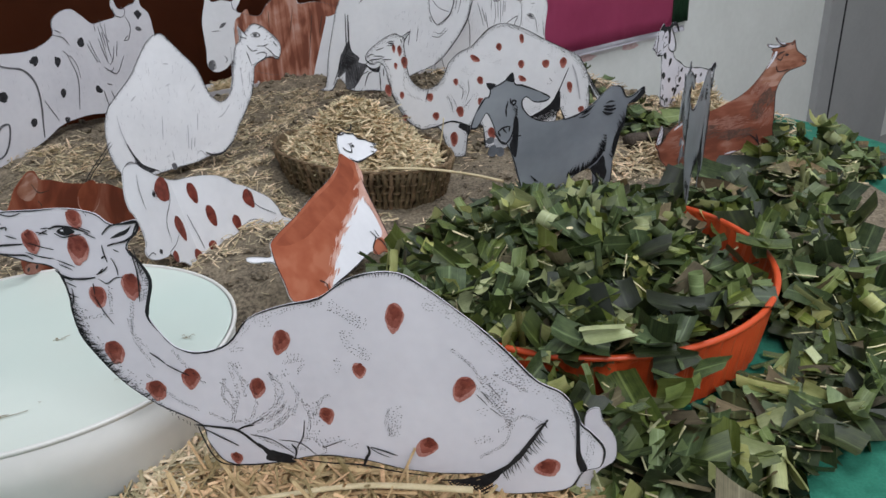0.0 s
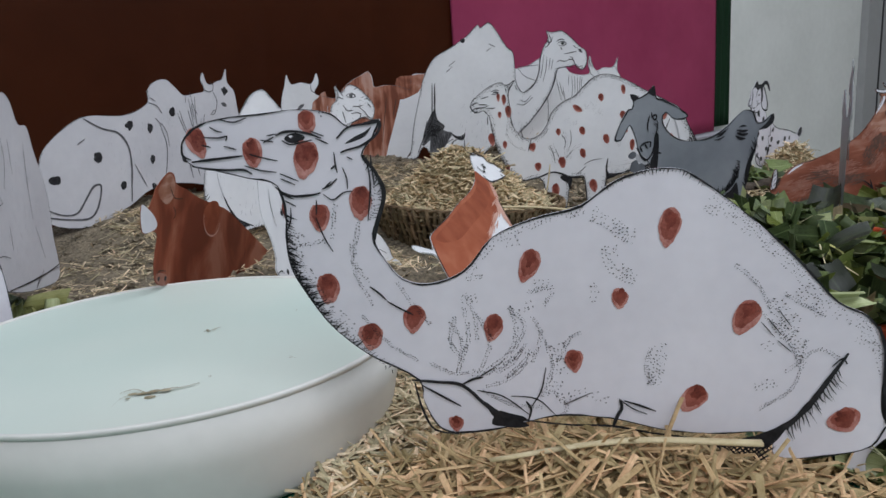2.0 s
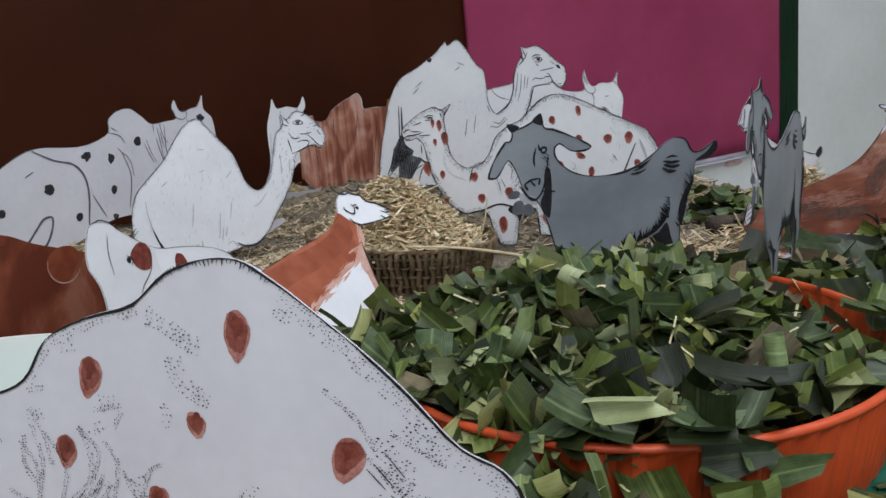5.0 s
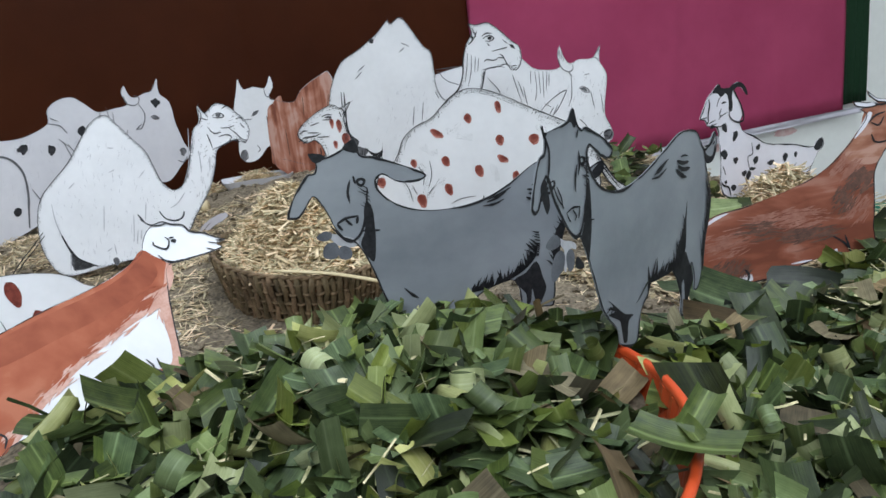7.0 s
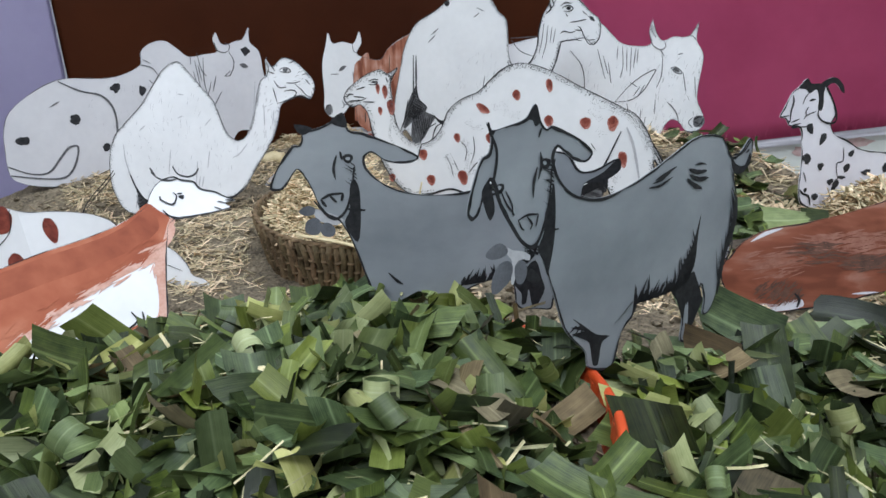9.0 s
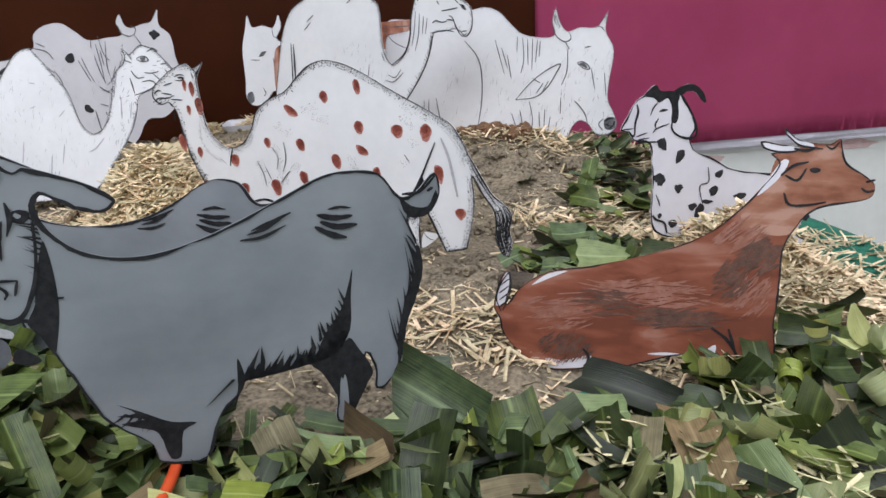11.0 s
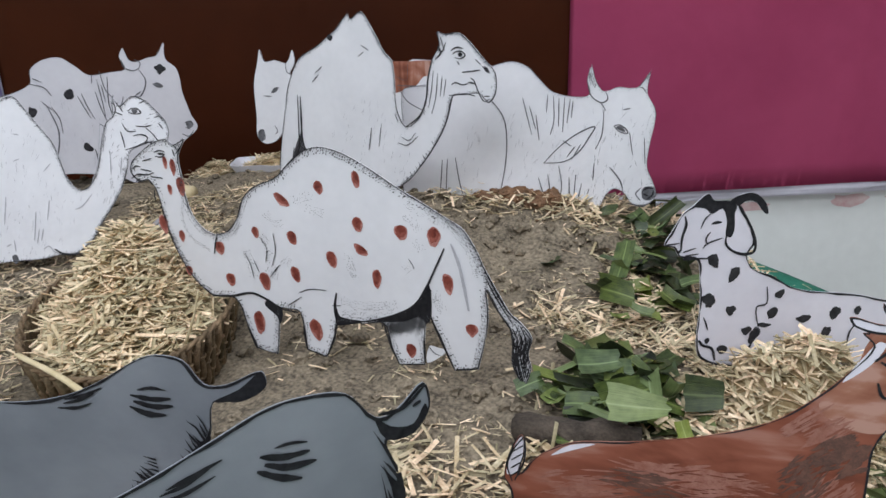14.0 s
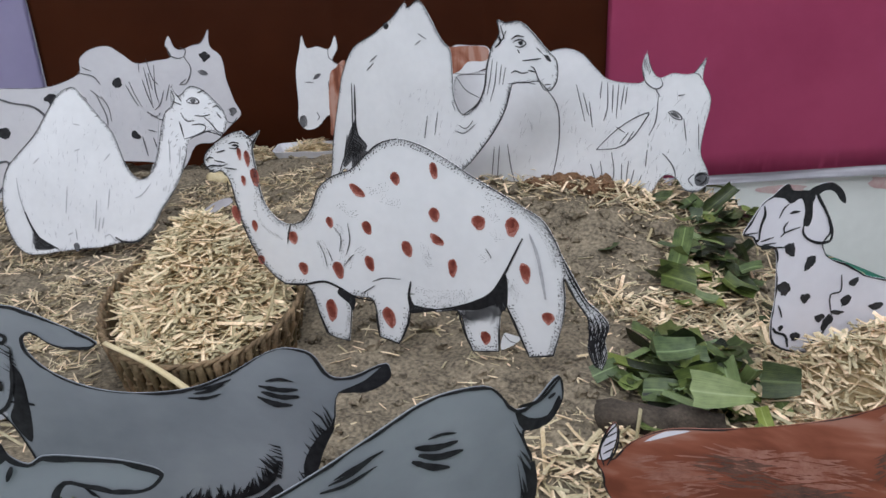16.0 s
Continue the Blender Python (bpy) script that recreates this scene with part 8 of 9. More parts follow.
art.patch(RUST_PAINT, (-3.0, 103.1), (3.1, 95.4), (8.5, 87.9), (4.2, 77.4), (-3.6, 69.7), (-21.1, 61.7), (-48.0, 54.6), (-74.4, 45.4), (-95.9, 36.3), (-113.1, 27.1), (-126.5, 17.8), (-132.9, 11.9), (-139.6, 9.4), (-155.9, 14.4), (-173.9, 24.1), (-174.5, 30.0), (-170.6, 38.3), (-168.3, 45.9), (-165.3, 54.3), (-159.1, 65.5), (-154.2, 71.4), (-132.7, 75.5), (-111.5, 77.7), (-79.5, 83.2), (-50.9, 86.6), (-30.5, 90.5), (-15.4, 95.8))
art.patch(DEEP_RUST, (-6.4, 97.7), (-0.4, 90.0), (-2.9, 80.9), (-21.5, 71.8), (-50.6, 66.0), (-83.6, 62.2), (-113.4, 58.4), (-133.3, 60.2), (-145.5, 64.1), (-150.1, 68.7), (-125.8, 72.7), (-86.0, 79.3), (-42.4, 84.4), (-21.3, 90.2))
art.patch(PALE_RUST, (7.9, 87.5), (11.9, 86.0), (0.6, 72.0), (-5.6, 58.4), (-10.9, 43.7), (-14.4, 30.4), (-21.1, 14.0), (-29.8, 1.6), (-36.9, -0.8), (-41.8, 4.4), (-53.2, 6.5), (-49.7, 12.5), (-36.1, 15.5), (-26.2, 19.2), (-20.9, 30.1), (-17.4, 43.3), (-14.7, 54.2), (-12.8, 62.7), (-2.8, 72.1))
art.patch(RUST_PAINT, (-55.5, 11.6), (-43.4, 17.1), (-32.7, 17.1), (-30.3, 9.2), (-35.5, 1.1), (-41.8, 4.4), (-53.2, 6.5))
for u, v in ((-122, 19), (-98, 32), (-74, 42), (-50, 50), (-26, 58), (-6, 68)):
    art.wash(PALE_RUST, 16, u, v + 0.5, 13, 1.6, 21, 20, 3.0)
    art.wash(RUST_PAINT, 18, u - 3, v + 4.5, 13, 2.2, 21, 18, 2.4)
art.wash(PALE_RUST, 24, -16, 38, 2, 20, 74, 14, 2.0)
art.line(INK, 1.2, (14.0, 119.2), (22.6, 119.7), (27.2, 116.1), (35.7, 112.6), (38.2, 106.1), (47.9, 101.3), (54.2, 95.6), (61.0, 91.0))
art.line(INK, 1.1, (55.3, 85.9), (42.4, 84.9), (25.7, 85.5), (12.5, 86.4), (6.2, 91.6))
art.line(INK, 0.9, (52.5, 90.5), (47.1, 93.1))
art.line(INK, 0.9, (59.5, 90.9), (53.3, 93.0))
art.line(INK, 0.9, (47.5, 85.9), (42.8, 89.0))
art.line(INK, 1.1, (-40.8, 27.7), (-39.1, 20.3), (-52.4, 13.9), (-53.2, 6.5))
art.line(INK, 1.1, (-39.1, 20.3), (-34.9, 12.9), (-35.8, 5.3))
art.line(INK, 1.0, (-34.0, 25.7), (-34.9, 18.2))
art.line(INK, 0.9, (-75.6, 12.5), (-102.4, 12.1), (-125.1, 12.8), (-133.4, 12.2))
art.line(INK, 1.1, (-136.5, 24.0), (-132.5, 18.2), (-135.4, 12.8))
art.line(INK, 0.9, (-159.6, 65.7), (-165.3, 54.3), (-170.6, 38.3))
art.line(INK, 0.8, (-0.5, 71.1), (-10.9, 43.7), (-21.1, 14.0), (-29.8, 1.6))
art.line(INK, 1.2, (8.2, 126.5), (11.9, 120.5), (18.5, 117.6), (24.9, 117.8))
art.line(INK, 1.2, (8.8, 130.4), (10.2, 122.5))
art.line(INK, 1.3, (25.2, 128.4), (26.7, 121.4), (33.1, 117.6), (39.5, 118.9), (43.5, 123.0))
art.line(INK, 1.1, (7.6, 106.4), (7.1, 103.6), (14.0, 98.0), (19.2, 103.9), (17.8, 107.3))
art.line(INK, 1.0, (20.1, 105.6), (24.1, 105.4))
art.line(INK, 1.1, (5.6, 95.3), (8.3, 90.0), (14.5, 86.5), (26.4, 84.7))
art.spot(INK, 22.6, 102.4, 2.0, 1.7, 0)
art.stand("goat_cutout", "rust and white painted card goat, sitting and leaning back", "paper figure", pose(-0.0463, 0.6455, 0.046, -36.3, 0, 68.9))

edge = [(-69.2, 181.1), (-72.6, 187.5), (-65.6, 183.7), (-51.3, 187.8), (-42.8, 193.4), (-40.1, 182.6), (-31.6, 180.4), (-15.4, 172.8), (2.1, 163.0), (-3.5, 159.2), (-17.3, 160.8), (-27.3, 167.4), (-31.7, 164.4), (-30.2, 156.6), (-20.4, 146.7), (-2.6, 139.3), (19.3, 137.3), (42.1, 140.4), (59.8, 147.6), (77.8, 157.9), (86.9, 160.2), (97.7, 157.5), (105.3, 146.4), (114.6, 146.2), (130.4, 152.7), (131.5, 145.2)]
edge += [(120.0, 138.2), (108.1, 137.7), (104.6, 121.3), (90.9, 97.4), (85.9, 53.0), (75.8, 53.0), (62.3, 55.4), (59.4, 73.5), (53.6, 77.8), (33.1, 73.0), (25.3, 66.9), (18.5, 54.3), (-30.5, 63.1), (-36.7, 81.7), (-44.9, 111.5), (-51.3, 124.8), (-60.9, 131.5), (-67.1, 148.4), (-71.3, 156.9), (-74.5, 160.0), (-84.4, 148.1), (-92.6, 148.8), (-84.9, 163.9), (-75.6, 174.9), (-71.2, 175.2)]
art = Cutout(GREY_PAINT, edge, 1.5)
art.patch(INK, (57, 77), (66, 81), (75, 88), (79, 75), (81, 67), (77, 58), (74, 54), (72, 56), (70, 68), (68, 58), (65, 57), (65, 65))
art.patch(INK, (-43, 145), (-40, 152), (-37, 146), (-37, 135), (-38, 122), (-41, 110), (-46, 117), (-48, 124), (-44, 132))
art.patch(INK, (105, 121), (98, 106), (90, 82), (88, 98), (96, 114))
art.patch(INK, (-73, 188), (-69, 181), (-62, 185))
art.patch(INK, (-51, 188), (-43, 193), (-41, 184))
art.patch(INK, (108, 138), (120, 139), (132, 146), (130, 152), (120, 144))
art.spot(INK, -42.2, 164.7, 3.2, 2.9, 0)
art.spot(GREY_PAINT, -42.2, 164.7, 1.4, 1.1, 0)
art.line(INK, 1.45, (-66.0, 139.4), (-58.4, 128.9), (-53.3, 126.6), (-47.1, 131.0), (-42.4, 141.6), (-38.6, 159.5))
art.line(INK, 1.46, (-61.6, 139.9), (-55.4, 142.7), (-47.3, 143.0))
art.line(INK, 1.46, (-61.6, 139.9), (-58.7, 135.0))
art.line(INK, 1.46, (-47.3, 143.0), (-48.7, 138.0))
art.line(INK, 1.46, (-55.5, 141.6), (-51.8, 137.3))
art.line(INK, 1.48, (-46.9, 132.8), (-34.2, 130.9))
art.fringe(INK, 2.42, 6.1, 0.89, 0.3, (25.2, 74.4), (38.1, 75.5), (53.7, 78.6), (65.5, 83.7), (74.1, 91.3))
art.fringe(INK, 2.42, 10.5, 1.21, 0.6, (25.2, 74.4), (38.1, 75.5), (53.7, 78.6), (65.5, 83.7), (74.1, 91.3), (77.2, 100.9))
art.fringe(INK, 1.22, 8.1, 1.02, 0.4, (77.0, 92.0), (78.8, 101.9), (78.5, 109.9))
art.fringe(INK, 1.12, 9.0, 1.5, 0.9, (-39.0, 122.1), (-37.1, 137.0), (-37.6, 150.2), (-38.3, 161.3))
art.fringe(INK, 1.69, 10.1, 1.69, 0.7, (87.3, 82.8), (97.4, 108.9), (104.7, 125.3))
art.brush(INK, 1.6, (75.9, 143.8), (82.0, 144.8), (88.5, 143.6))
art.brush(INK, 2.9, (72.5, 141.4), (81.8, 139.4), (90.1, 139.6))
art.brush(INK, 2.9, (73.4, 138.4), (82.1, 135.8), (90.4, 136.0))
art.brush(INK, 2.9, (71.3, 135.9), (78.6, 132.3), (86.8, 131.6))
art.brush(INK, 1.6, (43.0, 139.1), (51.5, 141.0), (60.5, 144.8))
art.brush(INK, 1.6, (39.3, 135.0), (47.6, 135.0), (54.9, 137.3))
art.brush(INK, 1.6, (42.1, 137.2), (48.6, 138.5), (56.7, 142.1))
art.brush(INK, 1.8, (-49.0, 167.5), (-51.6, 159.5), (-51.2, 152.1))
art.brush(INK, 1.8, (-46.6, 169.7), (-45.9, 164.2))
art.brush(INK, 1.9, (-22.9, 87.4), (-17.4, 81.2), (-13.9, 78.6))
art.patch(SOFT_GREY, (-67.5, 134.1), (-58.1, 131.1), (-48.9, 125.9), (-53.1, 122.4), (-62.3, 125.0), (-66.1, 128.6))
art.patch(SLATE, (-76.3, 133.1), (-70.8, 136.4), (-66.0, 134.6), (-67.3, 130.6), (-72.8, 130.0))
art.patch(SLATE, (-73.6, 119.5), (-71.9, 126.4), (-65.8, 128.2), (-62.8, 123.9), (-64.4, 118.0), (-69.3, 116.9))
art.patch(SLATE, (-64.1, 119.9), (-62.4, 123.8), (-58.0, 124.3), (-54.5, 119.9), (-56.3, 115.2), (-62.1, 115.8))
art.stand("goat_cutout", "grey painted card goat with black brush marks beside the basket", "paper figure", pose(0.1, 0.705, 0, -0.0, 0, 32))

edge = [(-82.8, 195.0), (-84.6, 201.5), (-82.1, 197.9), (-73.5, 198.4), (-61.8, 200.5), (-55.9, 206.1), (-52.8, 198.0), (-49.2, 194.0), (-45.7, 195.1), (-35.8, 190.8), (-25.1, 184.8), (-18.3, 178.4), (-22.6, 174.5), (-30.8, 176.4), (-37.9, 181.5), (-42.4, 184.5), (-44.8, 179.6), (-41.7, 170.2), (-34.5, 162.1), (-23.3, 156.5), (-8.4, 154.4), (10.4, 156.7), (30.5, 162.2), (48.6, 168.4), (64.4, 173.5), (77.3, 173.9), (92.0, 170.4), (102.5, 157.5), (110.5, 158.0), (121.6, 165.9), (124.0, 155.4), (117.3, 146.5), (106.1, 146.6), (108.4, 136.5), (110.0, 119.6), (106.2, 104.9), (98.6, 90.9)]
edge += [(94.7, 72.6), (87.0, 62.4), (81.4, 63.4), (82.3, 72.3), (78.2, 83.6), (75.0, 68.6), (70.4, 59.6), (68.3, 49.8), (59.8, 52.6), (61.0, 65.8), (55.4, 80.1), (49.0, 86.8), (31.6, 87.6), (19.3, 88.2), (15.2, 82.4), (5.6, 74.8), (-1.9, 57.0), (-20.8, 62.7), (-23.0, 72.2), (-32.5, 82.8), (-39.1, 91.5), (-46.2, 112.6), (-52.0, 128.7), (-56.5, 138.5), (-61.8, 138.8), (-68.3, 146.8), (-76.2, 159.7), (-81.3, 170.4), (-83.9, 176.1), (-88.8, 168.0), (-91.8, 162.0), (-95.7, 160.1), (-97.9, 164.3), (-92.9, 178.0), (-88.3, 186.4), (-84.2, 188.4)]
art = Cutout(GREY_PAINT, edge, 1.5)
art.patch(INK, (75, 128), (73, 115), (71, 98), (63, 89), (53, 88), (58, 99), (67, 109), (72, 120))
art.patch(INK, (17, 100), (18, 98), (19, 88), (14, 80), (11, 73), (15, 84), (16, 92))
art.patch(INK, (50, 87), (60, 88), (70, 94), (74, 88), (81, 73), (78, 68), (74, 62), (69, 54), (68, 51), (65, 52), (67, 65), (64, 75), (62, 63), (61, 66), (55, 80))
art.patch(GREY_PAINT, (66, 76), (67, 68), (66, 55), (64, 56), (63, 65))
art.patch(INK, (-51, 154), (-48, 160), (-45, 168), (-44, 161), (-44, 151), (-45, 140), (-48, 128), (-50, 123), (-52, 130), (-55, 135), (-56, 138), (-52, 145))
art.patch(INK, (-89, 172), (-85, 176), (-83, 170), (-82, 162), (-85, 158), (-88, 165))
art.patch(INK, (-84, 201), (-83, 195), (-80, 197), (-82, 198))
art.patch(INK, (-61, 200), (-56, 206), (-53, 198), (-56, 196), (-58, 199))
art.patch(INK, (102, 158), (108, 152), (117, 150), (122, 157), (123, 153), (117, 146), (106, 147))
art.patch(INK, (-33, 95), (-25, 89), (-14, 80), (-4, 76), (-10, 74), (-13, 62), (-17, 63), (-20, 77), (-27, 82), (-33, 86), (-24, 85), (-34, 90), (-27, 89))
art.spot(INK, -50.1, 178.0, 3.2, 2.6, 0)
art.spot(INK, -78.9, 171.4, 2.7, 2.3, 0)
art.spot(GREY_PAINT, -50.7, 178.6, 1.3, 1.1, 0)
art.spot(GREY_PAINT, -79.2, 171.9, 1.2, 1.0, 0)
art.line(INK, 1.39, (-82.3, 172.1), (-78.6, 162.8), (-72.3, 152.0), (-67.0, 144.5), (-61.6, 140.4), (-57.0, 141.2), (-52.4, 148.6), (-49.4, 157.1), (-47.7, 165.9), (-46.7, 175.8))
art.line(INK, 1.33, (-82.4, 195.5), (-80.0, 187.8), (-82.4, 176.2), (-85.1, 171.5))
art.line(INK, 0.85, (-68.5, 154.8), (-62.6, 156.1), (-55.8, 155.1))
art.line(INK, 0.85, (-68.5, 154.8), (-66.5, 150.5), (-65.0, 149.3))
art.line(INK, 0.87, (-62.8, 155.2), (-59.9, 151.2), (-61.1, 148.9))
art.line(INK, 0.88, (-55.8, 155.1), (-57.6, 149.5))
art.line(INK, 0.81, (-78.4, 170.3), (-75.4, 163.9), (-70.7, 157.9))
art.line(INK, 0.81, (-75.7, 169.8), (-72.3, 163.3), (-71.6, 157.5))
art.line(INK, 0.79, (-83.9, 176.1), (-80.8, 169.7))
art.line(INK, 0.87, (-44.4, 179.6), (-46.0, 174.5))
art.line(INK, 0.91, (-52.1, 146.0), (-42.4, 145.0))
art.line(INK, 1.3, (103.2, 158.5), (113.1, 158.2), (122.3, 164.9))
art.line(INK, 1.34, (116.8, 157.6), (120.2, 158.9))
art.fringe(INK, 3.57, 7.7, 0.89, 0.3, (17.8, 88.7), (29.4, 87.6), (49.7, 87.2), (63.3, 89.6), (70.1, 97.6))
art.fringe(INK, 2.98, 13.1, 1.49, 0.6, (18.7, 89.0), (29.4, 87.6), (49.7, 87.2), (63.3, 89.6), (70.1, 97.6))
art.fringe(INK, 2.24, 7.7, 1.6, 0.7, (54.7, 96.1), (63.8, 104.0), (70.3, 114.3))
art.fringe(INK, 1.16, 9.3, 1.39, 0.9, (-46.0, 142.3), (-44.7, 151.5), (-44.8, 160.8), (-45.3, 170.0), (-46.1, 176.8))
art.fringe(INK, 3.96, 21.6, 2.16, 2.2, (96.2, 77.1), (99.3, 90.7), (106.2, 104.9), (110.0, 119.6), (109.5, 134.8))
art.fringe(INK, 1.42, 8.5, 1.7, 0.4, (-11.4, 77.5), (-21.8, 83.7), (-31.5, 91.0))
art.brush(INK, 1.7, (-55.9, 177.6), (-58.2, 171.0), (-58.9, 163.4))
art.brush(INK, 1.7, (-53.7, 184.0), (-53.3, 177.9), (-55.5, 171.7))
art.brush(INK, 1.7, (-52.9, 194.9), (-54.8, 190.9))
art.brush(INK, 1.5, (65.7, 158.4), (71.3, 158.4), (76.9, 157.0))
art.brush(INK, 2.9, (60.5, 156.8), (68.8, 153.9), (77.4, 153.3))
art.brush(INK, 3.0, (61.7, 153.4), (69.3, 149.7), (79.4, 148.8))
art.brush(INK, 3.0, (59.0, 151.7), (66.6, 146.5), (73.8, 143.6))
art.brush(INK, 1.7, (30.9, 155.7), (39.0, 157.7), (48.8, 160.3))
art.brush(INK, 1.6, (25.7, 152.5), (35.1, 152.1), (46.1, 155.2))
art.brush(INK, 1.6, (28.8, 154.3), (36.8, 155.5), (44.4, 158.4))
art.brush(INK, 5.5, (109.9, 131.7), (110.0, 119.6), (104.7, 106.8), (98.6, 90.9), (95.4, 72.4))
art.patch(SOFT_GREY, (-76.4, 143.6), (-71.7, 141.0), (-65.9, 139.1), (-61.1, 135.9), (-61.9, 133.6), (-66.5, 135.3), (-68.8, 132.4), (-72.3, 124.3), (-73.8, 125.7), (-72.6, 135.8), (-75.7, 140.0))
art.patch(SLATE, (-88.6, 142.3), (-85.0, 145.4), (-79.7, 146.3), (-75.4, 142.9), (-75.5, 140.2), (-79.9, 139.1), (-85.0, 139.7))
art.patch(SLATE, (-85.6, 123.8), (-84.9, 130.8), (-80.6, 136.2), (-75.0, 136.7), (-72.2, 133.0), (-74.1, 127.0), (-78.2, 124.4), (-82.6, 122.4))
art.patch(SLATE, (-71.2, 132.5), (-67.6, 135.3), (-63.9, 132.6), (-63.7, 126.8), (-67.0, 123.1), (-70.3, 124.7))
art.patch(INK, (-63.7, 125.2), (-61.0, 129.3), (-57.6, 126.6), (-54.5, 122.2), (-57.5, 121.2), (-61.8, 122.9))
art.stand("goat_cutout", "grey painted card goat with black brush marks beside the basin", "paper figure", pose(0.235, 0.675, 0, -0.0, 0, 64.6))

edge = [(-94.5, 141.4), (-89.4, 151.1), (-82.8, 162.1), (-75.6, 167.2), (-70.0, 172.5), (-66.2, 173.7), (-62.3, 168.8), (-51.0, 167.9), (-42.1, 172.1), (-34.0, 171.8), (-25.9, 165.0), (-23.3, 157.0), (-28.0, 160.5), (-32.9, 165.6), (-39.7, 167.7), (-44.0, 164.2), (-36.3, 151.8), (-30.3, 137.8), (-35.1, 129.3), (-29.2, 118.9), (-15.6, 113.4), (5.5, 101.1), (49.5, 93.0), (87.5, 83.6), (91.5, 88.5), (101.8, 91.9), (105.4, 83.3), (99.6, 78.0), (95.3, 75.8), (71.6, 39.2), (83.8, 30.3), (58.8, 30.5), (-3.3, 53.6), (-35.7, 46.6), (-61.3, 55.2), (-65.8, 70.0), (-65.3, 91.6), (-67.0, 112.8), (-70.4, 128.7), (-83.0, 132.3), (-87.9, 139.2)]
art = Cutout(CARD, edge, 1.5)
art.patch(INK, (-76, 166), (-70, 172), (-66, 173), (-62, 169), (-51, 168), (-46, 164), (-47, 159), (-46, 149), (-48, 143), (-52, 145), (-52, 154), (-56, 163), (-63, 160), (-68, 164))
art.patch(INK, (-51, 168), (-42, 172), (-34, 171), (-26, 165), (-24, 157), (-28, 160), (-33, 166), (-40, 167), (-45, 164))
art.patch(INK, (88, 82), (92, 87), (101, 91), (104, 84), (99, 79), (93, 78))
art.patch(INK, (-63, 153), (-60, 155), (-55, 154), (-58, 153))
art.spot(SPOT_BLACK, -58.7, 127.2, 3.8, 5.8, 30)
art.spot(SPOT_BLACK, -43.0, 116.6, 3.4, 5.5, -20)
art.spot(SPOT_BLACK, -59.2, 98.6, 4.3, 5.6, 20)
art.spot(SPOT_BLACK, -41.9, 89.9, 3.5, 3.5, 0)
art.spot(SPOT_BLACK, -29.4, 73.2, 3.6, 3.2, 0)
art.spot(SPOT_BLACK, -22.6, 68.9, 3.6, 6.4, -25)
art.spot(SPOT_BLACK, -16.0, 76.1, 4.5, 1.8, -10)
art.spot(SPOT_BLACK, -11.0, 84.7, 3.6, 4.5, -20)
art.spot(SPOT_BLACK, -6.5, 98.5, 3.5, 2.7, 20)
art.spot(SPOT_BLACK, 15.3, 77.9, 3.6, 2.8, 0)
art.spot(SPOT_BLACK, 18.2, 58.3, 3.7, 3.3, 0)
art.spot(SPOT_BLACK, -46.0, 60.5, 4.0, 3.2, 0)
art.spot(SPOT_BLACK, -57.9, 68.6, 1.8, 2.3, 0)
art.spot(SPOT_BLACK, 37.8, 79.7, 4.3, 5.5, -20)
art.spot(SPOT_BLACK, 55.7, 80.0, 2.6, 3.7, -15)
art.spot(SPOT_BLACK, 33.1, 64.1, 3.5, 5.6, -10)
art.spot(SPOT_BLACK, 13.0, 77.7, 4.2, 3.0, 0)
art.spot(SPOT_BLACK, 51.4, 48.1, 3.6, 3.2, 0)
art.spot(SPOT_BLACK, 79.0, 52.7, 3.6, 3.8, 0)
art.line(INK, 1.63, (-82.8, 136.7), (-82.7, 145.8), (-80.6, 154.2), (-81.8, 160.1))
art.line(INK, 1.63, (-82.8, 136.7), (-85.1, 135.7))
art.line(INK, 1.78, (-64.1, 69.8), (-61.0, 65.9), (-53.6, 62.3), (-50.6, 53.0))
art.line(INK, 1.61, (-44.0, 164.2), (-36.3, 151.8), (-30.6, 139.8), (-30.5, 131.7), (-37.7, 130.4), (-46.5, 133.7), (-51.4, 139.0), (-51.6, 145.3))
art.line(INK, 1.83, (-34.1, 53.7), (-27.9, 58.3), (-24.1, 62.4))
art.line(INK, 1.65, (-72.2, 130.5), (-80.8, 130.5))
art.line(INK, 0.9, (-81.4, 135.4), (-72.4, 137.7))
art.line(INK, 0.9, (-79.8, 132.8), (-70.2, 133.5))
art.line(INK, 0.89, (-94.5, 141.4), (-84.2, 142.0))
art.line(INK, 0.88, (-64.3, 160.5), (-67.8, 157.0), (-70.2, 150.9))
art.line(INK, 0.9, (-67.5, 137.3), (-64.6, 140.2), (-54.1, 143.2))
art.line(INK, 0.9, (-63.3, 148.0), (-65.9, 143.5), (-64.5, 139.4))
art.line(INK, 0.96, (-17.5, 105.2), (-16.2, 92.7), (-23.6, 90.5), (-19.9, 73.5))
art.line(INK, 0.96, (-62.2, 87.0), (-59.7, 81.5), (-58.3, 77.0))
art.line(INK, 0.91, (-72.2, 130.5), (-63.1, 129.6))
art.line(INK, 1.2, (51.4, 48.1), (51.9, 63.5), (56.5, 70.1))
art.line(INK, 1.2, (26.5, 62.8), (30.4, 54.8))
art.stand("goat_cutout", "white card goat with black spots and curved black horn", "paper figure", pose(0.355, 1.11, 0, -0.0, 0, 45))

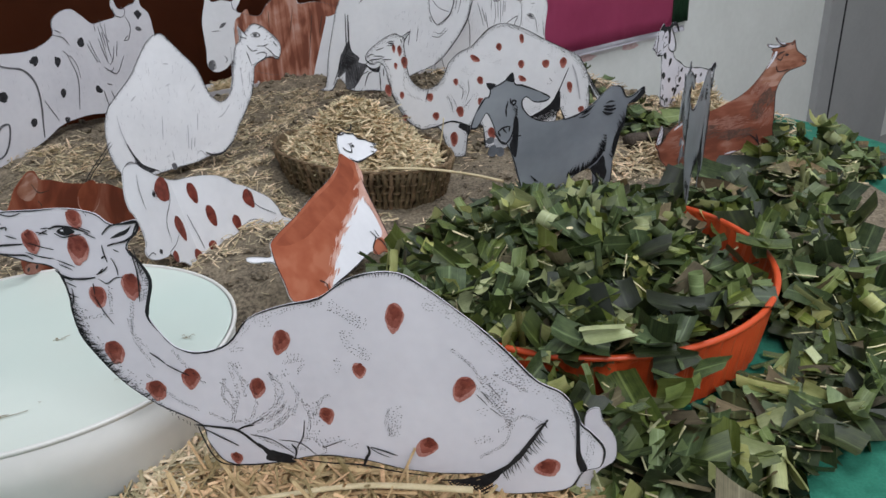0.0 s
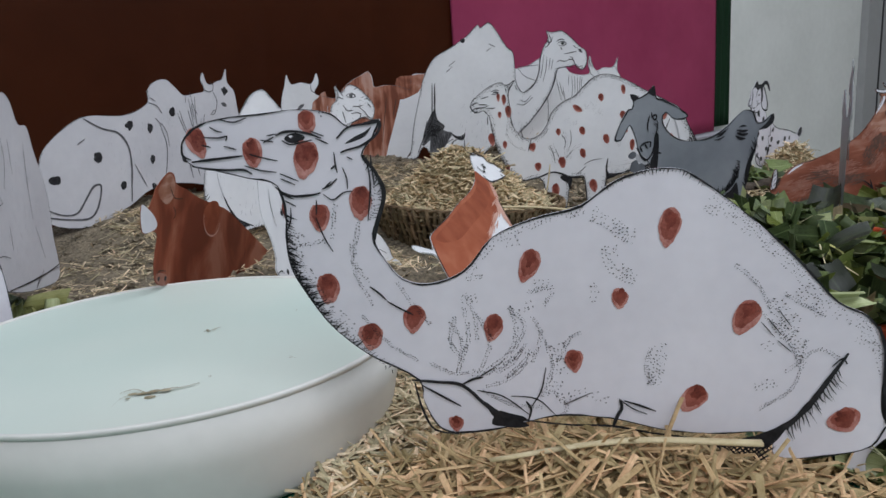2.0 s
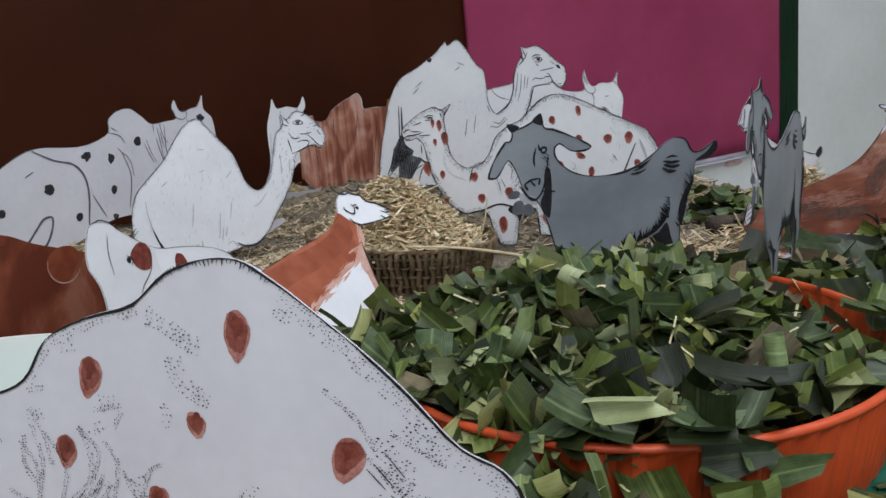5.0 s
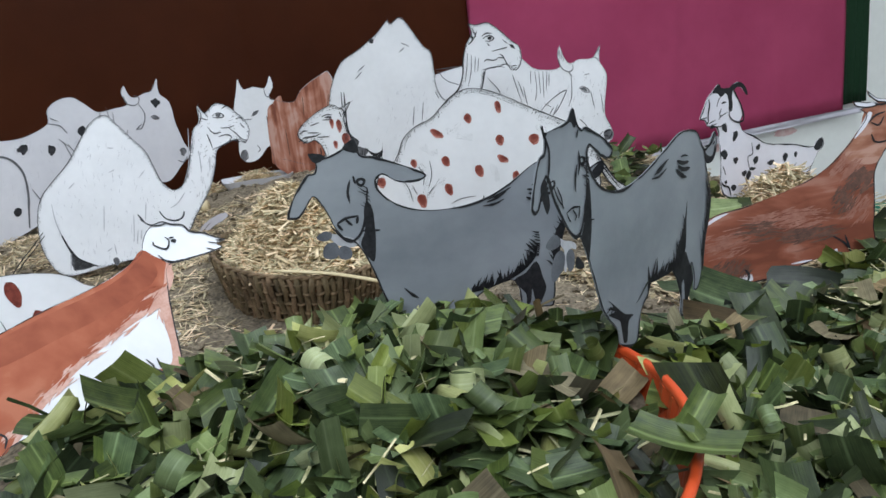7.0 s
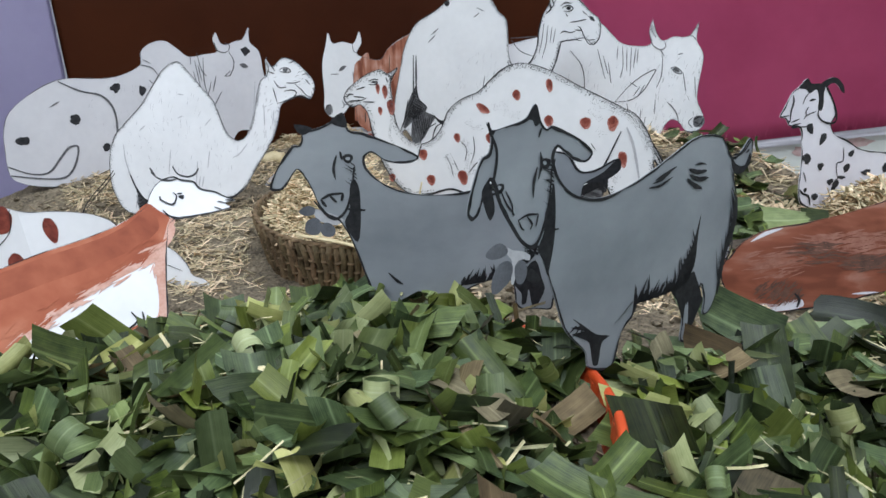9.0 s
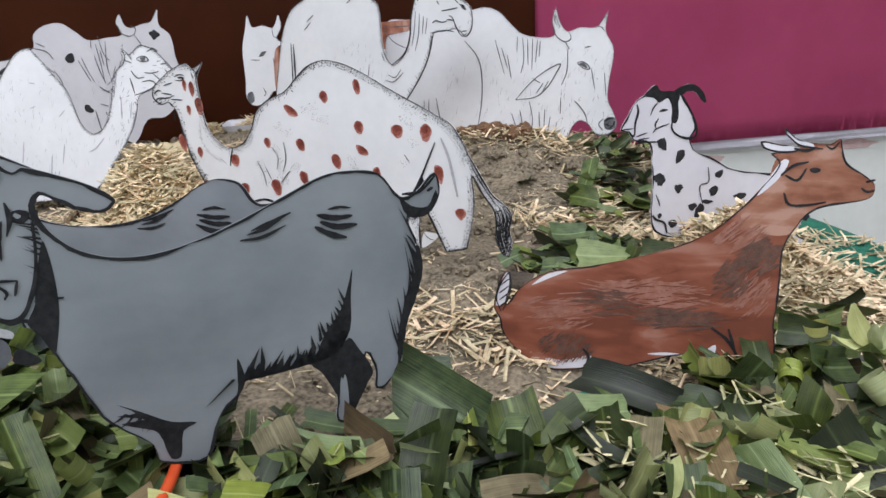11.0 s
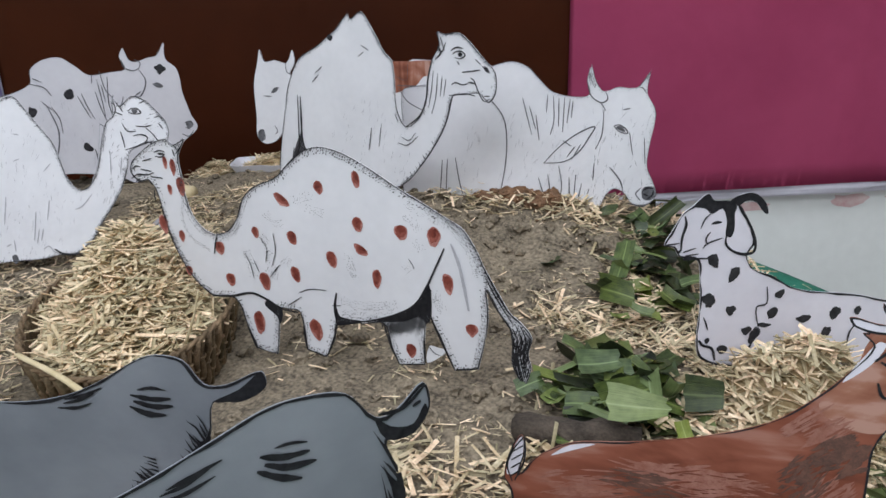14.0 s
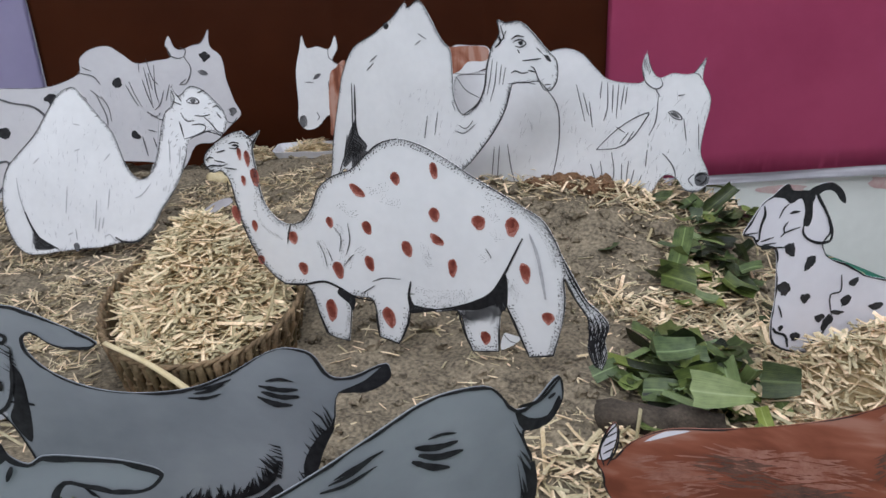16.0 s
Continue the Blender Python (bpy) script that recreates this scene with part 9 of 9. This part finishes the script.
edge = [(59.9, 153.8), (53.6, 155.8), (51.3, 159.5), (53.8, 160.1), (61.0, 158.4), (68.6, 157.8), (70.9, 157.3), (67.9, 160.2), (64.0, 164.1), (63.4, 167.7), (65.8, 165.3), (70.5, 161.4), (77.8, 159.4), (84.9, 158.9), (87.6, 159.2), (91.7, 161.9), (93.2, 156.3), (96.3, 148.7), (106.3, 141.5), (110.7, 137.1), (110.5, 131.4), (107.3, 128.6), (98.1, 126.1), (85.2, 122.9), (78.4, 117.9), (72.1, 108.1), (68.5, 98.3), (68.3, 85.2)]
edge += [(68.3, 68.6), (67.2, 51.5), (69.3, 34.4), (67.0, 18.6), (57.1, 19.6), (46.4, 22.6), (34.8, 26.3), (18.6, 28.2), (-14.4, 17.0), (-49.5, 10.6), (-71.4, 8.4), (-86.3, 18.9), (-97.4, 31.9), (-99.5, 41.4), (-103.2, 48.7), (-99.8, 66.1), (-94.4, 74.7), (-92.3, 65.9), (-94.8, 51.4), (-85.7, 63.4), (-67.5, 75.5), (-39.6, 81.3), (-6.5, 90.5), (24.6, 104.0), (41.9, 119.2), (55.5, 135.8), (62.1, 147.7), (57.2, 153.1)]
art = Cutout(GOAT_PAINT, edge, 1.1)
art.patch(HEAD_PAINT, (61, 152), (70, 156), (87, 158), (93, 156), (96, 148), (106, 141), (110, 137), (110, 132), (107, 129), (98, 127), (85, 124), (78, 118), (72, 108), (63, 106), (51, 109), (44, 117), (56, 135))
art.patch(CARD, (52, 159), (54, 160), (61, 158), (69, 158), (72, 156), (68, 154), (60, 154), (54, 156))
art.patch(CARD, (64, 167), (66, 165), (71, 161), (78, 159), (79, 157), (71, 158), (65, 164))
art.patch(CARD, (-102, 50), (-99, 65), (-94, 74), (-93, 66), (-96, 52))
art.patch(CARD, (-78, 66), (-68, 74), (-55, 77), (-67, 71), (-75, 67))
art.patch(CARD, (-68, 16), (-57, 16), (-39, 21), (-37, 15), (-51, 11), (-67, 10))
art.patch(CARD, (60, 144), (64, 150), (67, 149), (63, 140), (56, 132), (52, 129))
art.patch(CARD, (30, 31), (36, 36), (35, 27), (32, 27))
art.patch(CARD, (-4, 26), (6, 28), (15, 28), (6, 26))
art.wash(PINKISH, 110, -4, 66, 34, 9, 4, 26, 3.0)
art.wash(PINKISH, 60, -58, 50, 24, 13, 14, 24, 2.4)
art.wash(PINKISH, 50, 45, 104, 12, 9, 42, 18, 2.6)
art.wash(PINKISH, 50, 54, 70, 9, 15, 52, 14, 2.6)
art.wash(GREY_WASH, 130, 58, 94, 12, 9, 38, 14, 3.4)
art.wash(GREY_WASH, 70, 42, 77, 10, 13, 48, 14, 2.6)
art.wash(GREY_WASH, 120, 12, 51, 26, 7, 8, 22, 2.6)
art.wash(GREY_WASH, 70, -30, 58, 18, 9, 6, 20, 2.0)
art.wash(GREY_WASH, 120, -55, 26, 17, 10, 45, 12, 2.0)
art.wash(GOAT_PAINT, 50, 10, 62, 60, 26, 12, 22, 1.8)
art.spot(INK, 80.7, 144.2, 2.7, 1.5, 0)
art.line(INK, 1.33, (63.4, 141.0), (69.4, 146.7), (77.0, 148.9))
art.line(INK, 1.32, (65.7, 141.1), (72.0, 138.5), (76.2, 145.3))
art.line(INK, 1.33, (65.8, 131.2), (68.8, 124.7), (77.3, 124.4), (87.7, 126.7))
art.line(INK, 1.5, (32.7, 47.2), (43.2, 39.0), (53.7, 20.2))
art.line(INK, 1.48, (42.5, 47.1), (46.9, 34.1))
art.line(INK, 1.27, (106.1, 138.5), (110.7, 139.8))
art.line(INK, 1.27, (104.3, 135.1), (107.4, 133.1), (111.0, 134.1))
art.line(INK, 1.3, (68.7, 156.3), (75.2, 155.2), (80.5, 157.1))
art.line(INK, 1.65, (-43.9, 25.5), (-40.3, 20.5), (-41.6, 14.3))
art.line(INK, 0.88, (52.7, 156.7), (59.9, 154.4), (68.3, 154.5), (72.6, 156.1))
art.line(INK, 0.86, (64.8, 163.8), (70.8, 158.5), (78.6, 156.8), (83.3, 156.2))
art.line(INK, 0.85, (84.4, 158.6), (87.9, 156.3), (91.3, 160.4))
art.hatch(GOAT_PAINT, 0.77, 1.53, 65, 3.1, (-75.1, 13.1), (-67.7, 21.7), (-46.0, 26.0), (-37.2, 26.9), (-37.1, 19.4), (-56.7, 11.7), (-69.2, 9.5))
art.line(INK, 0.9, (-98.5, 46.4), (-101.6, 55.9), (-97.9, 66.6), (-93.0, 73.8))
art.line(INK, 0.9, (-97.1, 47.3), (-92.7, 58.4), (-91.8, 67.1), (-92.6, 73.5))
art.line(INK, 0.7, (-99.3, 63.7), (-93.1, 69.0))
art.line(INK, 0.7, (-99.5, 58.9), (-93.2, 64.2))
art.line(INK, 0.7, (-99.6, 54.0), (-93.3, 59.4))
art.line(INK, 0.7, (-99.8, 49.1), (-93.4, 54.6))
art.stand("goat_cutout", "brown painted card goat with white horns, lying on straw", "paper figure", pose(0.36, 0.912, 0, -5.7, 0, 15))

edge = [(-214.8, 187.8), (-165.3, 210.3), (-132.0, 208.1), (-98.0, 205.3), (-81.2, 218.1), (-64.4, 227.5), (-49.5, 229.2), (-37.7, 219.8), (-30.8, 200.5), (-10.2, 196.7), (-4.2, 174.0), (8.5, 134.4), (2.7, 86.2), (-0.1, 48.5), (-38.7, 46.0), (-128.1, 65.7), (-196.0, 104.1), (-261.4, 129.3)]
art = Cutout(SHADE_CARD, edge, 0.6, INK)
art.line(PENCIL, 0.6, (-150.2, 186.6), (-128.5, 167.1), (-104.3, 137.7), (-135.3, 143.8), (-156.8, 164.4))
art.line(PENCIL, 0.6, (-94.7, 202.7), (-96.0, 180.1), (-103.0, 155.9))
art.line(PENCIL, 0.6, (-80.4, 197.7), (-81.1, 171.8), (-94.5, 148.5))
art.line(PENCIL, 0.6, (-64.9, 189.7), (-69.5, 158.5))
art.line(PENCIL, 0.6, (-103.2, 199.2), (-108.2, 177.6))
art.line(PENCIL, 0.6, (-29.7, 183.3), (-38.7, 145.7), (-43.2, 112.1))
art.line(PENCIL, 0.6, (-40.3, 105.3), (-32.8, 72.6))
art.line(PENCIL, 0.6, (-127.4, 66.5), (-83.0, 61.8), (-26.5, 57.9), (4.2, 54.8))
art.line(PENCIL, 0.6, (-60.7, 55.0), (-42.0, 63.5))
art.line(PENCIL, 0.6, (-149.0, 96.6), (-126.6, 96.5), (-111.0, 91.0))
art.line(PENCIL, 0.6, (-125.7, 200.8), (-125.3, 186.2))
art.line(PENCIL, 0.6, (-99.3, 117.4), (-102.6, 96.4))
art.line(INK, 1.2, (-127.4, 66.5), (-83.0, 61.8), (-56.2, 59.5), (-26.5, 57.9), (0.6, 58.0))
art.line(INK, 1.2, (-69.4, 52.3), (-52.5, 61.2))
art.shade(SOFT_GREY, 60, -80, 120, 70, 70, 80, 12)
art.stand("bull_cutout", "white card bull with fine ink folds near the tub", "paper figure", pose(-0.53, 0.7, 0, -0.0, 0, 103))

edge = [(-12.9, 174.0), (3.0, 171.9), (8.9, 156.6), (13.1, 141.4), (12.7, 118.3), (16.3, 99.9), (17.2, 79.5), (15.7, 55.5), (6.2, 16.8), (-52.3, 38.8), (-37.3, 72.5), (-13.4, 90.4), (2.4, 107.4), (-4.3, 119.1), (-13.8, 135.2), (-25.3, 148.3)]
art = Cutout(CARD, edge, 0.5)
art.spot(SPOT_BLACK, 7.1, 96.2, 1.8, 2.7, 0)
art.spot(SPOT_BLACK, 5.7, 78.0, 2.7, 2.8, 0)
art.spot(SPOT_BLACK, -16.1, 81.9, 3.0, 2.2, 0)
art.spot(SPOT_BLACK, -4.1, 64.9, 1.4, 2.3, 0)
art.spot(SPOT_BLACK, -32.6, 46.5, 3.4, 2.7, 0)
art.spot(SPOT_BLACK, 2.5, 129.2, 1.7, 3.5, 0)
art.spot(SPOT_BLACK, 8.7, 117.4, 1.8, 3.1, 0)
art.spot(SPOT_BLACK, 16.6, 138.3, 1.8, 3.6, 0)
art.spot(SPOT_RED, -14.7, 67.9, 3.5, 5.9, 0)
art.spot(SPOT_RED, -11.5, 53.3, 3.1, 4.1, 0)
art.line(INK, 1.2, (1.3, 136.7), (-3.6, 126.8), (-2.6, 116.1), (2.2, 111.3), (7.1, 118.1), (7.2, 129.9))
art.line(INK, 1.2, (-18.2, 77.9), (-23.5, 58.3), (-20.2, 51.6))
art.line(INK, 1.2, (13.1, 141.4), (12.7, 118.3), (16.3, 99.9))
art.stand("goat_cutout", "white card goat with dark brown spots beside the tub", "paper figure", pose(-0.47, 0.5, 0, -0.0, 0, 60))

edge = [(-35.5, 22.5), (-24.6, 39.1), (-10.1, 49.4), (3.4, 54.9), (13.9, 55.9), (16.1, 50.7), (8.0, 45.2), (-7.4, 38.3), (-22.3, 25.6), (-16.0, 20.0), (-22.0, 20.0)]
art = Cutout(CARD, edge, 0.4, PENCIL)
art.line(PENCIL, 0.8, (-30.3, 25.1), (-20.6, 35.2), (-9.3, 45.2))
art.stand("paper_scrap", "small curled scrap of white card on the soil", "paper scrap", pose(-0.352, 1.105, 0, 0, 0, 30))

edge = [(-11.7, 64.8), (-8.0, 68.3), (-4.5, 68.2), (-2.0, 59.6), (3.8, 50.7), (6.4, 42.6), (5.6, 31.5), (-2.6, 22.9), (-7.7, 14.4), (-8.0, 4.0), (-17.0, 4.0), (-12.0, 26.2), (-10.5, 43.5), (-12.7, 54.1)]
art = Cutout(CARD, edge, 0.3, PENCIL)
art.stand("paper_scrap", "torn white card flap standing behind the lying camel", "paper scrap", pose(0.089, 0.338, 0, 0, 0, -10))
